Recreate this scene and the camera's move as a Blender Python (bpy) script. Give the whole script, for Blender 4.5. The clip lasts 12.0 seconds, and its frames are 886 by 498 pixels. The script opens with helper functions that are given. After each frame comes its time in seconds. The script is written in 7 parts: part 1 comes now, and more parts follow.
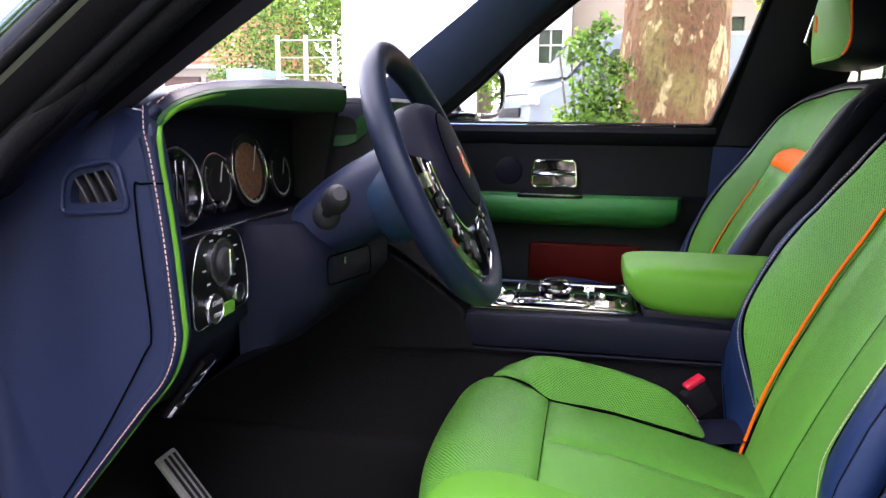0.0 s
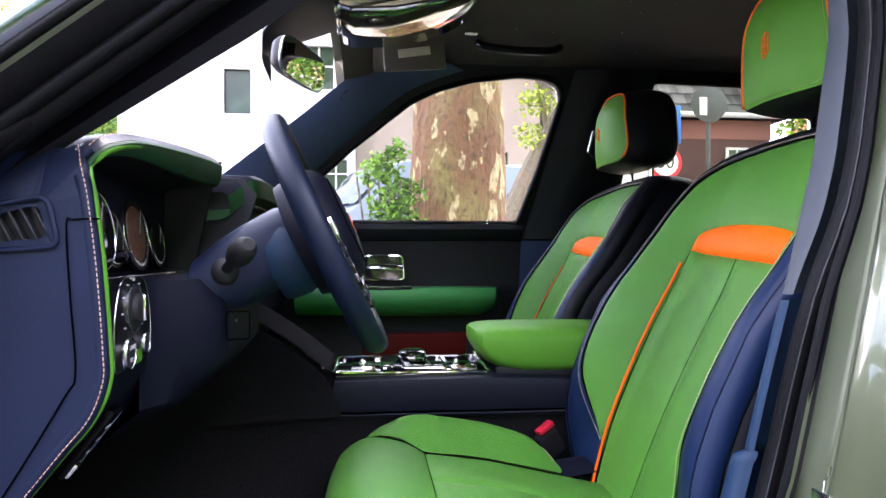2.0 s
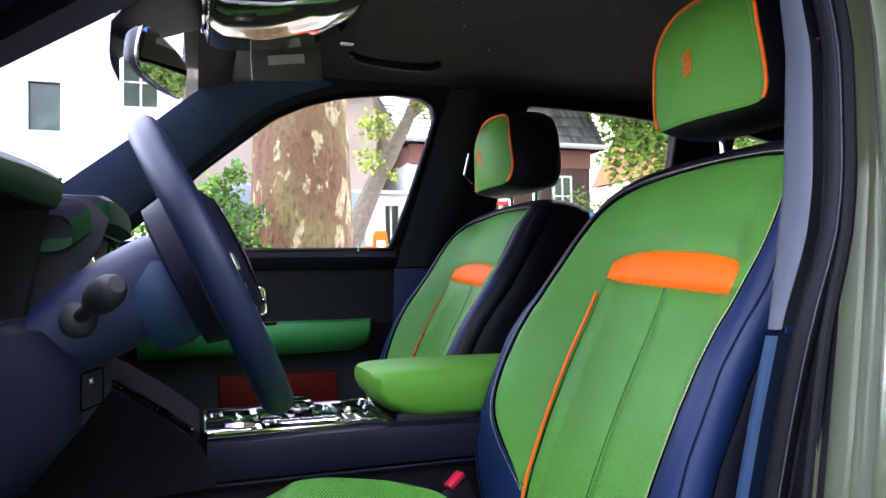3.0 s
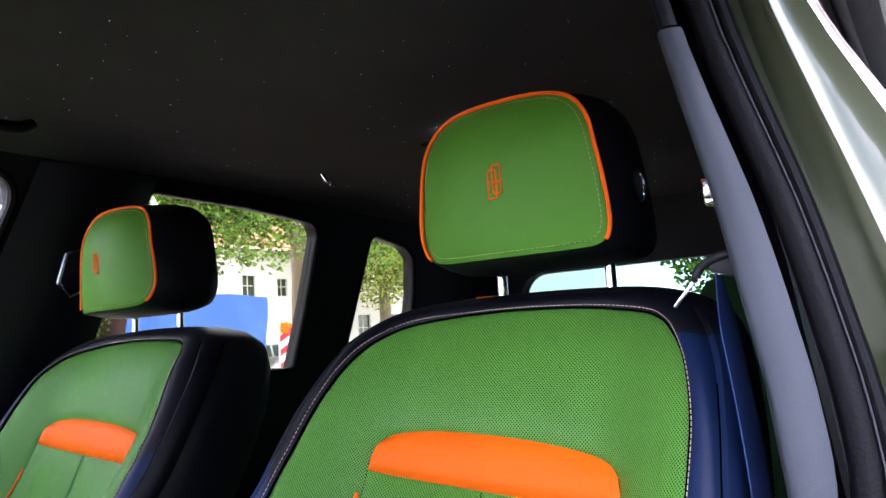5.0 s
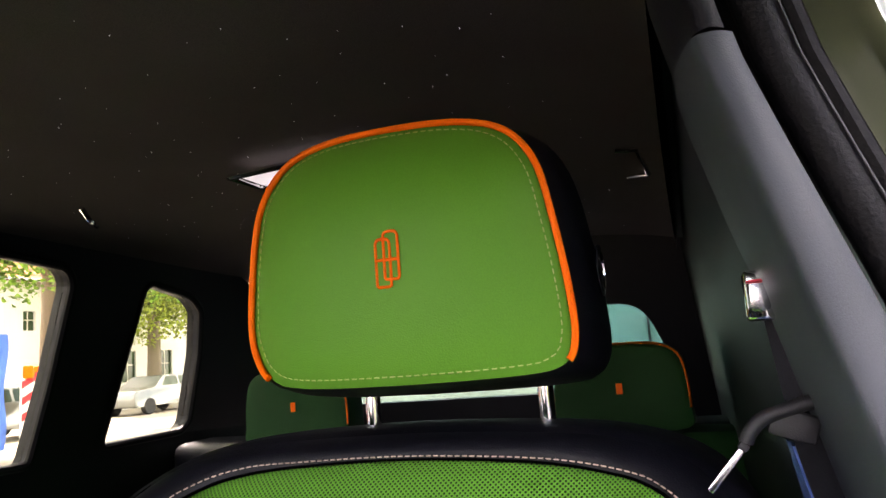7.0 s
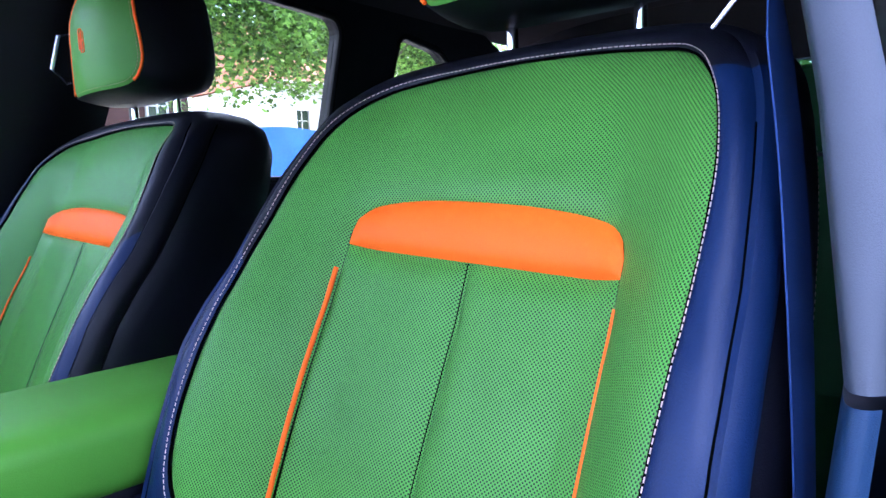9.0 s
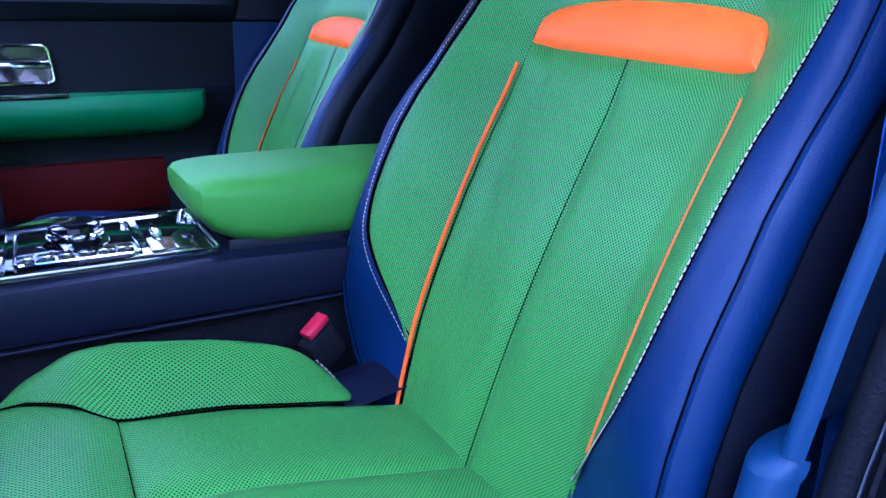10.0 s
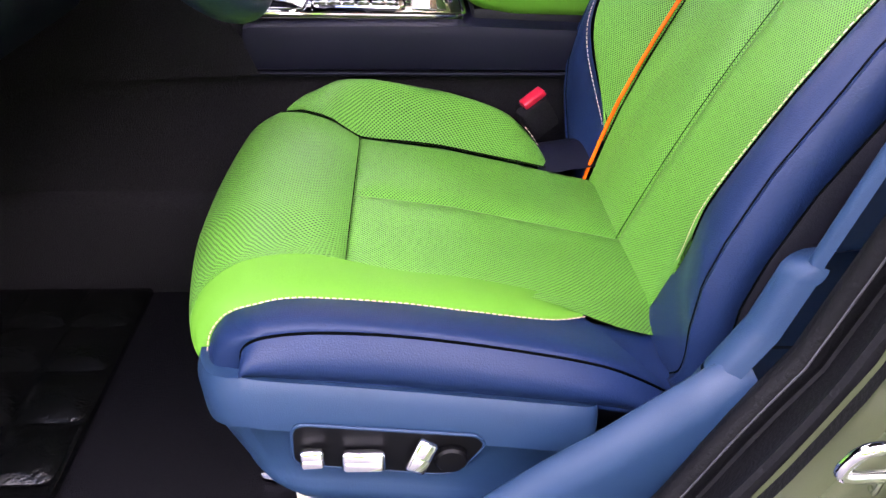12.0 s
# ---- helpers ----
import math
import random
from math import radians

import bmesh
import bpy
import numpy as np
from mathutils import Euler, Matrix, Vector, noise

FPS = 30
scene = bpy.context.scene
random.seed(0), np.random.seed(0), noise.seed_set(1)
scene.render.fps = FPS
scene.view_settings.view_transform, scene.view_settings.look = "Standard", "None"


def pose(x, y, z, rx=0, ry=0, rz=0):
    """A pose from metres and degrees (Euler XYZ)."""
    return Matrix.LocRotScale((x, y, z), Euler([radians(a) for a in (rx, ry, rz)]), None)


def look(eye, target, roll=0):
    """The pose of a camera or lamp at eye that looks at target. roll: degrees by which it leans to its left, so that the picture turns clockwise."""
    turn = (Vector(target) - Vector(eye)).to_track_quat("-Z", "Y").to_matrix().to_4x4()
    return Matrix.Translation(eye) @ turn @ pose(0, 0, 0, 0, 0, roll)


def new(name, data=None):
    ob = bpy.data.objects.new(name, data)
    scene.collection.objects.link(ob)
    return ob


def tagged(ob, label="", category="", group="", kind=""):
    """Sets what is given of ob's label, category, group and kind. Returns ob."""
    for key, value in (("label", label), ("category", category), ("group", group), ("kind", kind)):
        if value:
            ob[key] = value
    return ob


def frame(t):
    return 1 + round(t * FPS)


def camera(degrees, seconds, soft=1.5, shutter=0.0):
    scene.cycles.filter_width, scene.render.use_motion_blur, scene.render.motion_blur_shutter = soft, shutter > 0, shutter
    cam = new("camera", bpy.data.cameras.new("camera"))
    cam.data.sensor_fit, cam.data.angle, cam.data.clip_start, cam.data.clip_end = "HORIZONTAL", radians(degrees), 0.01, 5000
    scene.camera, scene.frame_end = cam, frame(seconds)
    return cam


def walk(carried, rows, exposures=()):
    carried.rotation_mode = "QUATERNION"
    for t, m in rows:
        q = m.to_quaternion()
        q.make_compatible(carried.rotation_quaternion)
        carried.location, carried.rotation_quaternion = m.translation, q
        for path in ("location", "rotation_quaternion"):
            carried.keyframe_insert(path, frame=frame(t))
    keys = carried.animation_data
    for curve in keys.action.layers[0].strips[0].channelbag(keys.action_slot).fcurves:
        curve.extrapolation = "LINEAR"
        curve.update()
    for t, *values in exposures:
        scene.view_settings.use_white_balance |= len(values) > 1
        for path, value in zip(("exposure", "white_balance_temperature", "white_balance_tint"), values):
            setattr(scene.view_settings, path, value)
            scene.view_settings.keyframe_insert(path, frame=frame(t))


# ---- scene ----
cam = camera(63.1, 12.0)
PATH = [
    (0, (-0.262, -0.968, 1.29), (-0.645, 0.965, 0.947), 0.7),
    (0.5, (-0.293, -1.11, 1.271), (-0.518, 0.859, 1.005), 0.7),
    (1, (-0.317, -1.173, 1.248), (-0.414, 0.818, 1.089), 0.6),
    (1.5, (-0.362, -1.146, 1.207), (-0.318, 0.853, 1.156), 0.3),
    (2, (-0.398, -1.083, 1.194), (-0.196, 0.907, 1.207), 0.0),
    (2.5, (-0.452, -1.001, 1.19), (-0.037, 0.955, 1.245), -0.4),
    (2.7, (-0.465, -0.965, 1.194), (0.04, 0.969, 1.261), -0.6),
    (4.3, (-0.511, -0.579, 1.302), (0.833, 0.895, 1.446), -3.2),
    (4.5, (-0.506, -0.531, 1.318), (0.932, 0.848, 1.494), -3.3),
    (5, (-0.474, -0.431, 1.35), (1.149, 0.713, 1.586), -3.6),
    (5.5, (-0.417, -0.347, 1.394), (1.338, 0.568, 1.685), -4.0),
    (6, (-0.349, -0.274, 1.422), (1.477, 0.48, 1.731), -4.4),
    (6.5, (-0.266, -0.217, 1.448), (1.604, 0.423, 1.753), -4.8),
    (6.7, (-0.238, -0.207, 1.455), (1.643, 0.402, 1.754), -4.7),
    (8.3, (-0.319, -0.322, 1.344), (1.488, 0.532, 1.393), -3.7),
    (8.5, (-0.332, -0.353, 1.317), (1.411, 0.628, 1.314), -3.5),
    (9, (-0.336, -0.406, 1.264), (1.183, 0.88, 1.067), -2.7),
    (9.5, (-0.331, -0.485, 1.224), (0.889, 1.05, 0.83), -0.8),
    (10, (-0.33, -0.545, 1.21), (0.598, 1.132, 0.636), -0.1),
    (10.5, (-0.325, -0.616, 1.201), (0.325, 1.124, 0.459), 0.3),
    (11, (-0.316, -0.677, 1.187), (0.111, 1.068, 0.308), 1.0),
    (11.5, (-0.285, -0.734, 1.202), (-0.052, 0.979, 0.196), 1.3),
    (12, (-0.248, -0.702, 1.237), (-0.148, 0.97, 0.145), 1.4),
]
EXPOSURES = [(0, 3.12, 6150, 30), (2.5, 2.96, 5650, 29), (4.4, 2.96, 5200, 35), (5.5, 2.86, 6250, 32), (6.0, 2.94, 6500, 30), (6.5, 3.08, 7000, 28), (8.3, 3.18, 5750, 38), (9.0, 3.18, 4700, 36), (9.5, 3.07, 3980, 40), (10.0, 3.12, 3980, 42), (10.5, 3.33, 4200, 48), (11.0, 3.52, 5050, 40), (11.5, 3.6, 6250, 31), (12, 3.72, 6400, 38)]

walk(cam, [(t, look(eye, target, roll)) for t, eye, target, roll in PATH], EXPOSURES)

# ---- world and sun ----
SUN_DIR = Vector((0.30, 0.50, 0.81)).normalized()
world = bpy.data.worlds.new("World")
scene.world = world
world.use_nodes = True
wn = world.node_tree
sky = wn.nodes.new("ShaderNodeTexSky")
sky.sky_type = "NISHITA"
sky.sun_disc = False
sky.sun_elevation = math.asin(SUN_DIR.z)
sky.sun_rotation = math.atan2(SUN_DIR.x, SUN_DIR.y)
sky.air_density, sky.dust_density, sky.ozone_density = 1.0, 2.5, 1.0
# broken white cloud over the whole sky
wco = wn.nodes.new("ShaderNodeTexCoord")
cloud = wn.nodes.new("ShaderNodeTexNoise")
cloud.inputs["Scale"].default_value, cloud.inputs["Detail"].default_value = 3.2, 7.0
wn.links.new(wco.outputs["Generated"], cloud.inputs["Vector"])
cover = wn.nodes.new("ShaderNodeMapRange")
cover.inputs["From Min"].default_value, cover.inputs["From Max"].default_value = 0.44, 0.60
wn.links.new(cloud.outputs["Fac"], cover.inputs["Value"])
wmix = wn.nodes.new("ShaderNodeMix")
wmix.data_type = "RGBA"
wmix.inputs["B"].default_value = (13.0, 12.8, 12.3, 1)
wn.links.new(cover.outputs[0], wmix.inputs["Factor"])
wn.links.new(sky.outputs[0], wmix.inputs["A"])
wn.links.new(wmix.outputs["Result"], wn.nodes["Background"].inputs[0])
wn.nodes["Background"].inputs[1].default_value = 0.15
sun = new("sun", bpy.data.lights.new("sun", "SUN"))
sun.data.energy, sun.data.angle, sun.data.color = 3.4, radians(0.6), (1.0, 0.94, 0.84)
sun.matrix_world = look(SUN_DIR * 30, (0, 0, 0))


# ---- materials ----
def material(name, colour, rough=0.5, metal=0.0, **kw):
    """kw: grain (scale, colour amount, bump), blotch (scale, amount), coat, spec, sheen, emit, transmission, dots."""
    m = bpy.data.materials.new(name)
    m.use_nodes = True
    nt = m.node_tree
    b = nt.nodes["Principled BSDF"]
    b.inputs["Base Color"].default_value = (*colour, 1)
    b.inputs["Roughness"].default_value = rough
    b.inputs["Metallic"].default_value = metal
    for key, sock in (("coat", "Coat Weight"), ("spec", "Specular IOR Level"), ("sheen", "Sheen Weight"), ("transmission", "Transmission Weight"), ("ior", "IOR"), ("aniso", "Anisotropic")):
        if key in kw:
            b.inputs[sock].default_value = kw[key]
    if "coat" in kw:
        b.inputs["Coat Roughness"].default_value = kw.get("coat_rough", 0.03)
    if "emit" in kw:
        b.inputs["Emission Color"].default_value = (*kw.get("glow", colour), 1)
        b.inputs["Emission Strength"].default_value = kw["emit"]
    co = nt.nodes.new("ShaderNodeTexCoord")
    out = None
    height = None

    def noise_node(scale, detail=4.0, coord="Object"):
        n = nt.nodes.new("ShaderNodeTexNoise")
        n.inputs["Scale"].default_value, n.inputs["Detail"].default_value = scale, detail
        nt.links.new(co.outputs[coord], n.inputs["Vector"])
        return n

    def shade(src, fac_socket, amount, low, high):
        """Multiply the colour by a value between low and high."""
        r = nt.nodes.new("ShaderNodeMapRange")
        r.inputs["From Min"].default_value, r.inputs["From Max"].default_value = 0.3, 0.7
        r.inputs["To Min"].default_value, r.inputs["To Max"].default_value = low, high
        nt.links.new(fac_socket, r.inputs["Value"])
        mx = nt.nodes.new("ShaderNodeMix")
        mx.data_type, mx.blend_type = "RGBA", "MULTIPLY"
        mx.inputs["Factor"].default_value = amount
        if src is None:
            mx.inputs["A"].default_value = (*colour, 1)
        else:
            nt.links.new(src, mx.inputs["A"])
        c = nt.nodes.new("ShaderNodeCombineColor")
        for k in range(3):
            nt.links.new(r.outputs[0], c.inputs[k])
        nt.links.new(c.outputs[0], mx.inputs["B"])
        return mx.outputs["Result"]

    if "two" in kw:
        second, scale, lo, hi = kw["two"]
        n = noise_node(scale, 6.0)
        ramp = nt.nodes.new("ShaderNodeMapRange")
        ramp.inputs["From Min"].default_value, ramp.inputs["From Max"].default_value = lo, hi
        nt.links.new(n.outputs["Fac"], ramp.inputs["Value"])
        mx = nt.nodes.new("ShaderNodeMix")
        mx.data_type = "RGBA"
        mx.inputs["A"].default_value, mx.inputs["B"].default_value = (*colour, 1), (*second, 1)
        nt.links.new(ramp.outputs[0], mx.inputs["Factor"])
        out = mx.outputs["Result"]
    if "blotch" in kw:
        scale, amount = kw["blotch"]
        out = shade(out, noise_node(scale, 3.0).outputs["Fac"], 1.0, 1 - amount, 1 + amount)
    if kw.get("random"):
        inf = nt.nodes.new("ShaderNodeObjectInfo")
        out = shade(out, inf.outputs["Random"], 1.0, 1 - kw["random"], 1 + kw["random"])
    if kw.get("island"):
        geo = nt.nodes.new("ShaderNodeNewGeometry")
        out = shade(out, geo.outputs["Random Per Island"], 1.0, 1 - kw["island"], 1 + kw["island"])
    if "grain" in kw:
        scale, amount, bump = kw["grain"]
        n = noise_node(scale, 5.0)
        if amount:
            out = shade(out, n.outputs["Fac"], 1.0, 1 - amount, 1 + amount)
        height = (n.outputs["Fac"], bump)
    if "cells" in kw:
        scale, bump = kw["cells"]
        v = nt.nodes.new("ShaderNodeTexVoronoi")
        v.inputs["Scale"].default_value = scale
        nt.links.new(co.outputs["Object"], v.inputs["Vector"])
        height = (v.outputs["Distance"], bump)
    if "dots" in kw:
        # perforation holes on a staggered grid in the panel's own metres
        pitch, radius = kw["dots"]
        sep = nt.nodes.new("ShaderNodeSeparateXYZ")
        nt.links.new(co.outputs["UV"], sep.inputs[0])

        def math_node(op, a, bb=None):
            n = nt.nodes.new("ShaderNodeMath")
            n.operation = op
            for k, val in enumerate((a, bb)):
                if val is None:
                    continue
                if isinstance(val, (int, float)):
                    n.inputs[k].default_value = val
                else:
                    nt.links.new(val, n.inputs[k])
            return n.outputs[0]
        s = math_node("ADD", sep.outputs[0], sep.outputs[1])
        d = math_node("SUBTRACT", sep.outputs[0], sep.outputs[1])
        fs = math_node("SUBTRACT", math_node("FRACT", math_node("DIVIDE", s, pitch)), 0.5)
        fd = math_node("SUBTRACT", math_node("FRACT", math_node("DIVIDE", d, pitch)), 0.5)
        rr = math_node("SQRT", math_node("ADD", math_node("MULTIPLY", fs, fs), math_node("MULTIPLY", fd, fd)))
        hole = nt.nodes.new("ShaderNodeMapRange")
        hole.inputs["From Min"].default_value, hole.inputs["From Max"].default_value = radius * 0.75, radius * 1.25
        nt.links.new(rr, hole.inputs["Value"])
        mx = nt.nodes.new("ShaderNodeMix")
        mx.data_type = "RGBA"
        mx.inputs["A"].default_value = (*[c * 0.07 for c in colour], 1)
        if out is None:
            mx.inputs["B"].default_value = (*colour, 1)
        else:
            nt.links.new(out, mx.inputs["B"])
        nt.links.new(hole.outputs[0], mx.inputs["Factor"])
        out = mx.outputs["Result"]
        height = (hole.outputs[0], kw.get("hole_bump", 0.0006))
    if out is not None:
        nt.links.new(out, b.inputs["Base Color"])
    if height is not None and height[1]:
        bp = nt.nodes.new("ShaderNodeBump")
        bp.inputs["Strength"].default_value = 1.0
        bp.inputs["Distance"].default_value = height[1]
        nt.links.new(height[0], bp.inputs["Height"])
        nt.links.new(bp.outputs[0], b.inputs["Normal"])
    return m


GREEN = (0.105, 0.330, 0.035)
M = {
    "green": material("green_leather", (0.082, 0.245, 0.020), 0.48, spec=0.16, grain=(900, 0.05, 0.0002), blotch=(9, 0.06)),
    "green_perf": material("green_perforated_leather", GREEN, 0.45, spec=0.32, blotch=(9, 0.06), dots=(0.0039, 0.31)),
    "green_deep": material("deep_green_leather", (0.03, 0.19, 0.045), 0.45, grain=(900, 0.05, 0.0002), blotch=(8, 0.08)),
    # Darker copy of the green leather: the hood edge's shade is in this colour.
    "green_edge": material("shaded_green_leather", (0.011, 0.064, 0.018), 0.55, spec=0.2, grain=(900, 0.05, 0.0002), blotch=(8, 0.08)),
    "wheel_navy": material("dark_navy_wheel_leather", (0.0048, 0.0098, 0.027), 0.44, spec=0.32, grain=(700, 0.08, 0.0003), blotch=(6, 0.10)),
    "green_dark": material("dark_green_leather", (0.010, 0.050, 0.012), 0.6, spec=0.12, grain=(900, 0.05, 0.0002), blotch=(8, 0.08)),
    "navy": material("navy_leather", (0.0060, 0.0168, 0.055), 0.46, spec=0.25, grain=(700, 0.08, 0.0003), blotch=(6, 0.10)),
    "navy_plastic": material("navy_plastic", (0.0092, 0.0285, 0.067), 0.48, spec=0.32, grain=(1100, 0.06, 0.0002), blotch=(5, 0.06)),
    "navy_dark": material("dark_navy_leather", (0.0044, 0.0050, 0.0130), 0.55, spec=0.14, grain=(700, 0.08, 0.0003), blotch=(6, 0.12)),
    "dash_navy": material("navy_dashboard_leather", (0.0078, 0.0125, 0.037), 0.45, spec=0.26, grain=(700, 0.08, 0.0003), blotch=(6, 0.10)),
    # Navy lightened well past the leather, to paint missing daylight onto the pillar.
    "lit_navy": material("brightened_navy_trim", (0.070, 0.092, 0.18), 0.8, spec=0.2, grain=(1400, 0.12, 0.0003), blotch=(5, 0.06)),
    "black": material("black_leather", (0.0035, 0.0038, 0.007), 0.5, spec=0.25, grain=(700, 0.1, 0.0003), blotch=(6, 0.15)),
    "grey_plastic": material("grey_pillar_trim", (0.031, 0.039, 0.049), 0.55, grain=(1200, 0.08, 0.0002), blotch=(5, 0.06)),
    "orange": material("orange_leather", (0.95, 0.145, 0.0), 0.5, spec=0.12, grain=(900, 0.05, 0.0002), blotch=(10, 0.05)),
    "thread": material("cream_thread", (0.62, 0.44, 0.35), 0.8),
    "pink_thread": material("orange_thread", (0.60, 0.38, 0.30), 0.8),
    # Black for seam welts; along folds and creases it paints their shade.
    "groove": material("black_seam_and_crease", (0.0012, 0.0016, 0.0014), 1.0, spec=0.0),
    "chrome": material("chrome", (0.88, 0.88, 0.88), 0.05, 1.0, blotch=(20, 0.03)),
    "satin": material("brushed_metal", (0.62, 0.62, 0.64), 0.25, 1.0, grain=(400, 0.08, 0.0001)),
    "gloss": material("gloss_black", (0.004, 0.004, 0.005), 0.08, coat=1.0),
    "matt": material("matt_black_plastic", (0.010, 0.010, 0.012), 0.6, grain=(900, 0.1, 0.0002)),
    "rubber": material("rubber_seal", (0.0028, 0.0029, 0.0036), 0.55, spec=0.14, grain=(300, 0.3, 0.0008)),
    "carpet": material("dark_carpet", (0.0125, 0.0120, 0.0135), 0.95, spec=0.05, grain=(500, 0.35, 0.002)),
    # Darker copy of the carpet: the footwell floor's shade is in this colour.
    "shaded_carpet": material("shaded_floor_carpet", (0.0052, 0.0050, 0.0062), 0.95, spec=0.04, grain=(500, 0.35, 0.002)),
    "mat": material("quilted_black_leather", (0.0022, 0.0024, 0.0024), 0.2, spec=0.4, grain=(180, 0.1, 0.0012), blotch=(12, 0.15)),
    "headliner": material("dark_headliner", (0.078, 0.069, 0.066), 0.95, spec=0.05, grain=(900, 0.2, 0.0004), blotch=(3, 0.1)),
    "taupe": material("taupe_visor_leather", (0.085, 0.070, 0.052), 0.6, grain=(800, 0.06, 0.0002)),
    "cream": material("cream_label", (0.52, 0.46, 0.36), 0.7, blotch=(60, 0.08)),
    "red": material("red_plastic", (0.55, 0.014, 0.040), 0.35, blotch=(30, 0.06)),
    "darkred": material("dark_red_leather", (0.060, 0.003, 0.002), 0.6, spec=0.1, grain=(600, 0.08, 0.0002)),
    "white": material("white_plastic", (0.75, 0.75, 0.75), 0.4, blotch=(30, 0.05)),
    "paint": material("olive_metallic_paint", (0.092, 0.108, 0.055), 0.30, 0.35, coat=1.0, coat_rough=0.015, grain=(2500, 0.12, 0.0)),
    "belt": material("blue_belt_webbing", (0.018, 0.050, 0.17), 0.7, grain=(900, 0.12, 0.0005)),
    "seal_edge": material("worn_grey_rubber_edge", (0.045, 0.046, 0.05), 0.5, spec=0.3, grain=(200, 0.3, 0.0002)),
    # Emission added so the rear roof panel shows its bright reflection.
    "glow_panel": material("white_glow_panel", (0.8, 0.8, 0.8), 0.3, emit=0.1),
    "roof_trim": material("dark_satin_roof_moulding", (0.20, 0.22, 0.26), 0.14, 1.0, grain=(300, 0.06, 0.0)),
    "switch_black": material("satin_black_switch_plate", (0.002, 0.002, 0.0024), 0.45, spec=0.15, blotch=(30, 0.1)),
    "pedal_metal": material("brushed_pedal_aluminium", (0.62, 0.62, 0.62), 0.4, 0.35, grain=(300, 0.1, 0.0002)),
    "olive_thread": material("olive_thread", (0.30, 0.38, 0.12), 0.8),
    "star": material("star_light", (0.9, 0.92, 1.0), 0.5, emit=0.35),
    "dial": material("instrument_face", (0.003, 0.003, 0.0035), 0.4, spec=0.2, blotch=(40, 0.1)),
    "dial_white": material("instrument_marks", (0.5, 0.5, 0.5), 0.6),
    "peach_glare": material("peach_dial_reflection", (0.30, 0.14, 0.08), 0.35, 0.5, grain=(200, 0.3, 0.0)),
    "screen": material("black_glass_screen", (0.006, 0.006, 0.008), 0.04, coat=1.0),
    "mirror": material("mirror_glass", (0.9, 0.9, 0.92), 0.01, 1.0),
    "redbadge": material("red_emblem", (0.55, 0.03, 0.03), 0.2, coat=1.0),
    "wood": material("high_gloss_veneer", (0.30, 0.26, 0.16), 0.06, 0.7, coat=1.0, grain=(30, 0.35, 0.0)),
}


def glass_material(name, tint):
    m = bpy.data.materials.new(name)
    m.use_nodes = True
    nt = m.node_tree
    nt.nodes.remove(nt.nodes["Principled BSDF"])
    tr, gl, mix = nt.nodes.new("ShaderNodeBsdfTransparent"), nt.nodes.new("ShaderNodeBsdfGlossy"), nt.nodes.new("ShaderNodeMixShader")
    tr.inputs[0].default_value = (*tint, 1)
    gl.inputs["Roughness"].default_value = 0.01
    lw = nt.nodes.new("ShaderNodeLayerWeight")
    lw.inputs[0].default_value = 0.5
    pw = nt.nodes.new("ShaderNodeMath")
    pw.operation = "POWER"
    pw.inputs[1].default_value = 4.0
    nt.links.new(lw.outputs["Facing"], pw.inputs[0])
    ad = nt.nodes.new("ShaderNodeMath")
    ad.operation = "MULTIPLY_ADD"
    ad.inputs[1].default_value, ad.inputs[2].default_value = 0.6, 0.025
    nt.links.new(pw.outputs[0], ad.inputs[0])
    nt.links.new(ad.outputs[0], mix.inputs[0])
    nt.links.new(tr.outputs[0], mix.inputs[1])
    nt.links.new(gl.outputs[0], mix.inputs[2])
    nt.links.new(mix.outputs[0], nt.nodes["Material Output"].inputs[0])
    return m


M["glass"] = glass_material("car_window_glass", (0.88, 0.90, 0.88))
M["rear_glass"] = glass_material("tinted_rear_glass", (0.34, 0.44, 0.41))
M["side_glass"] = glass_material("lightly_tinted_side_glass", (0.82, 0.84, 0.74))
M["pane"] = material("house_window_glass", (0.035, 0.055, 0.030), 0.12, spec=0.3, coat=0.15, blotch=(2, 0.4))


# ---- building helpers ----
def thing(name, base, label, category, group="", kind=""):
    ob = new(name)
    ob.empty_display_size = 0.05
    ob.location = base
    return tagged(ob, label, category, group, kind)


def root_of(ob):
    while ob.parent:
        ob = ob.parent
    return ob


def part(name, geo, mat, parent=None, label="", smooth=True):
    """Links one mesh. geo: a bmesh, or (verts, faces) or (verts, faces, uvs), in world metres."""
    me = bpy.data.meshes.new(name)
    base = Vector(root_of(parent).location) if parent else Vector((0, 0, 0))
    if isinstance(geo, bmesh.types.BMesh):
        bmesh.ops.translate(geo, verts=geo.verts, vec=-base)
        geo.to_mesh(me)
        geo.free()
    else:
        me.from_pydata([tuple(Vector(v) - base) for v in geo[0]], [], geo[1])
        if len(geo) > 2:
            layer = me.uv_layers.new(name="UVMap")
            for loop in me.loops:
                layer.data[loop.index].uv = geo[2][loop.vertex_index]
    if smooth:
        me.shade_smooth()
        if smooth != "all":
            me.set_sharp_from_angle(angle=radians(40))
    me.materials.append(M[mat] if isinstance(mat, str) else mat)
    ob = new(name, me)
    if parent:
        ob.parent = parent
    if label:
        ob["label"] = label
    return ob


def solo(name, geo, mat, label, category, group="", kind="", smooth=True):
    return tagged(part(name, geo, mat, None, "", smooth), label, category, group, kind)


def join(*geos):
    verts, faces = [], []
    for g in geos:
        n = len(verts)
        verts += list(g[0])
        faces += [tuple(i + n for i in f) for f in g[1]]
    return verts, faces


def moved(g, m):
    return ([m @ Vector(v) for v in g[0]], *g[1:])


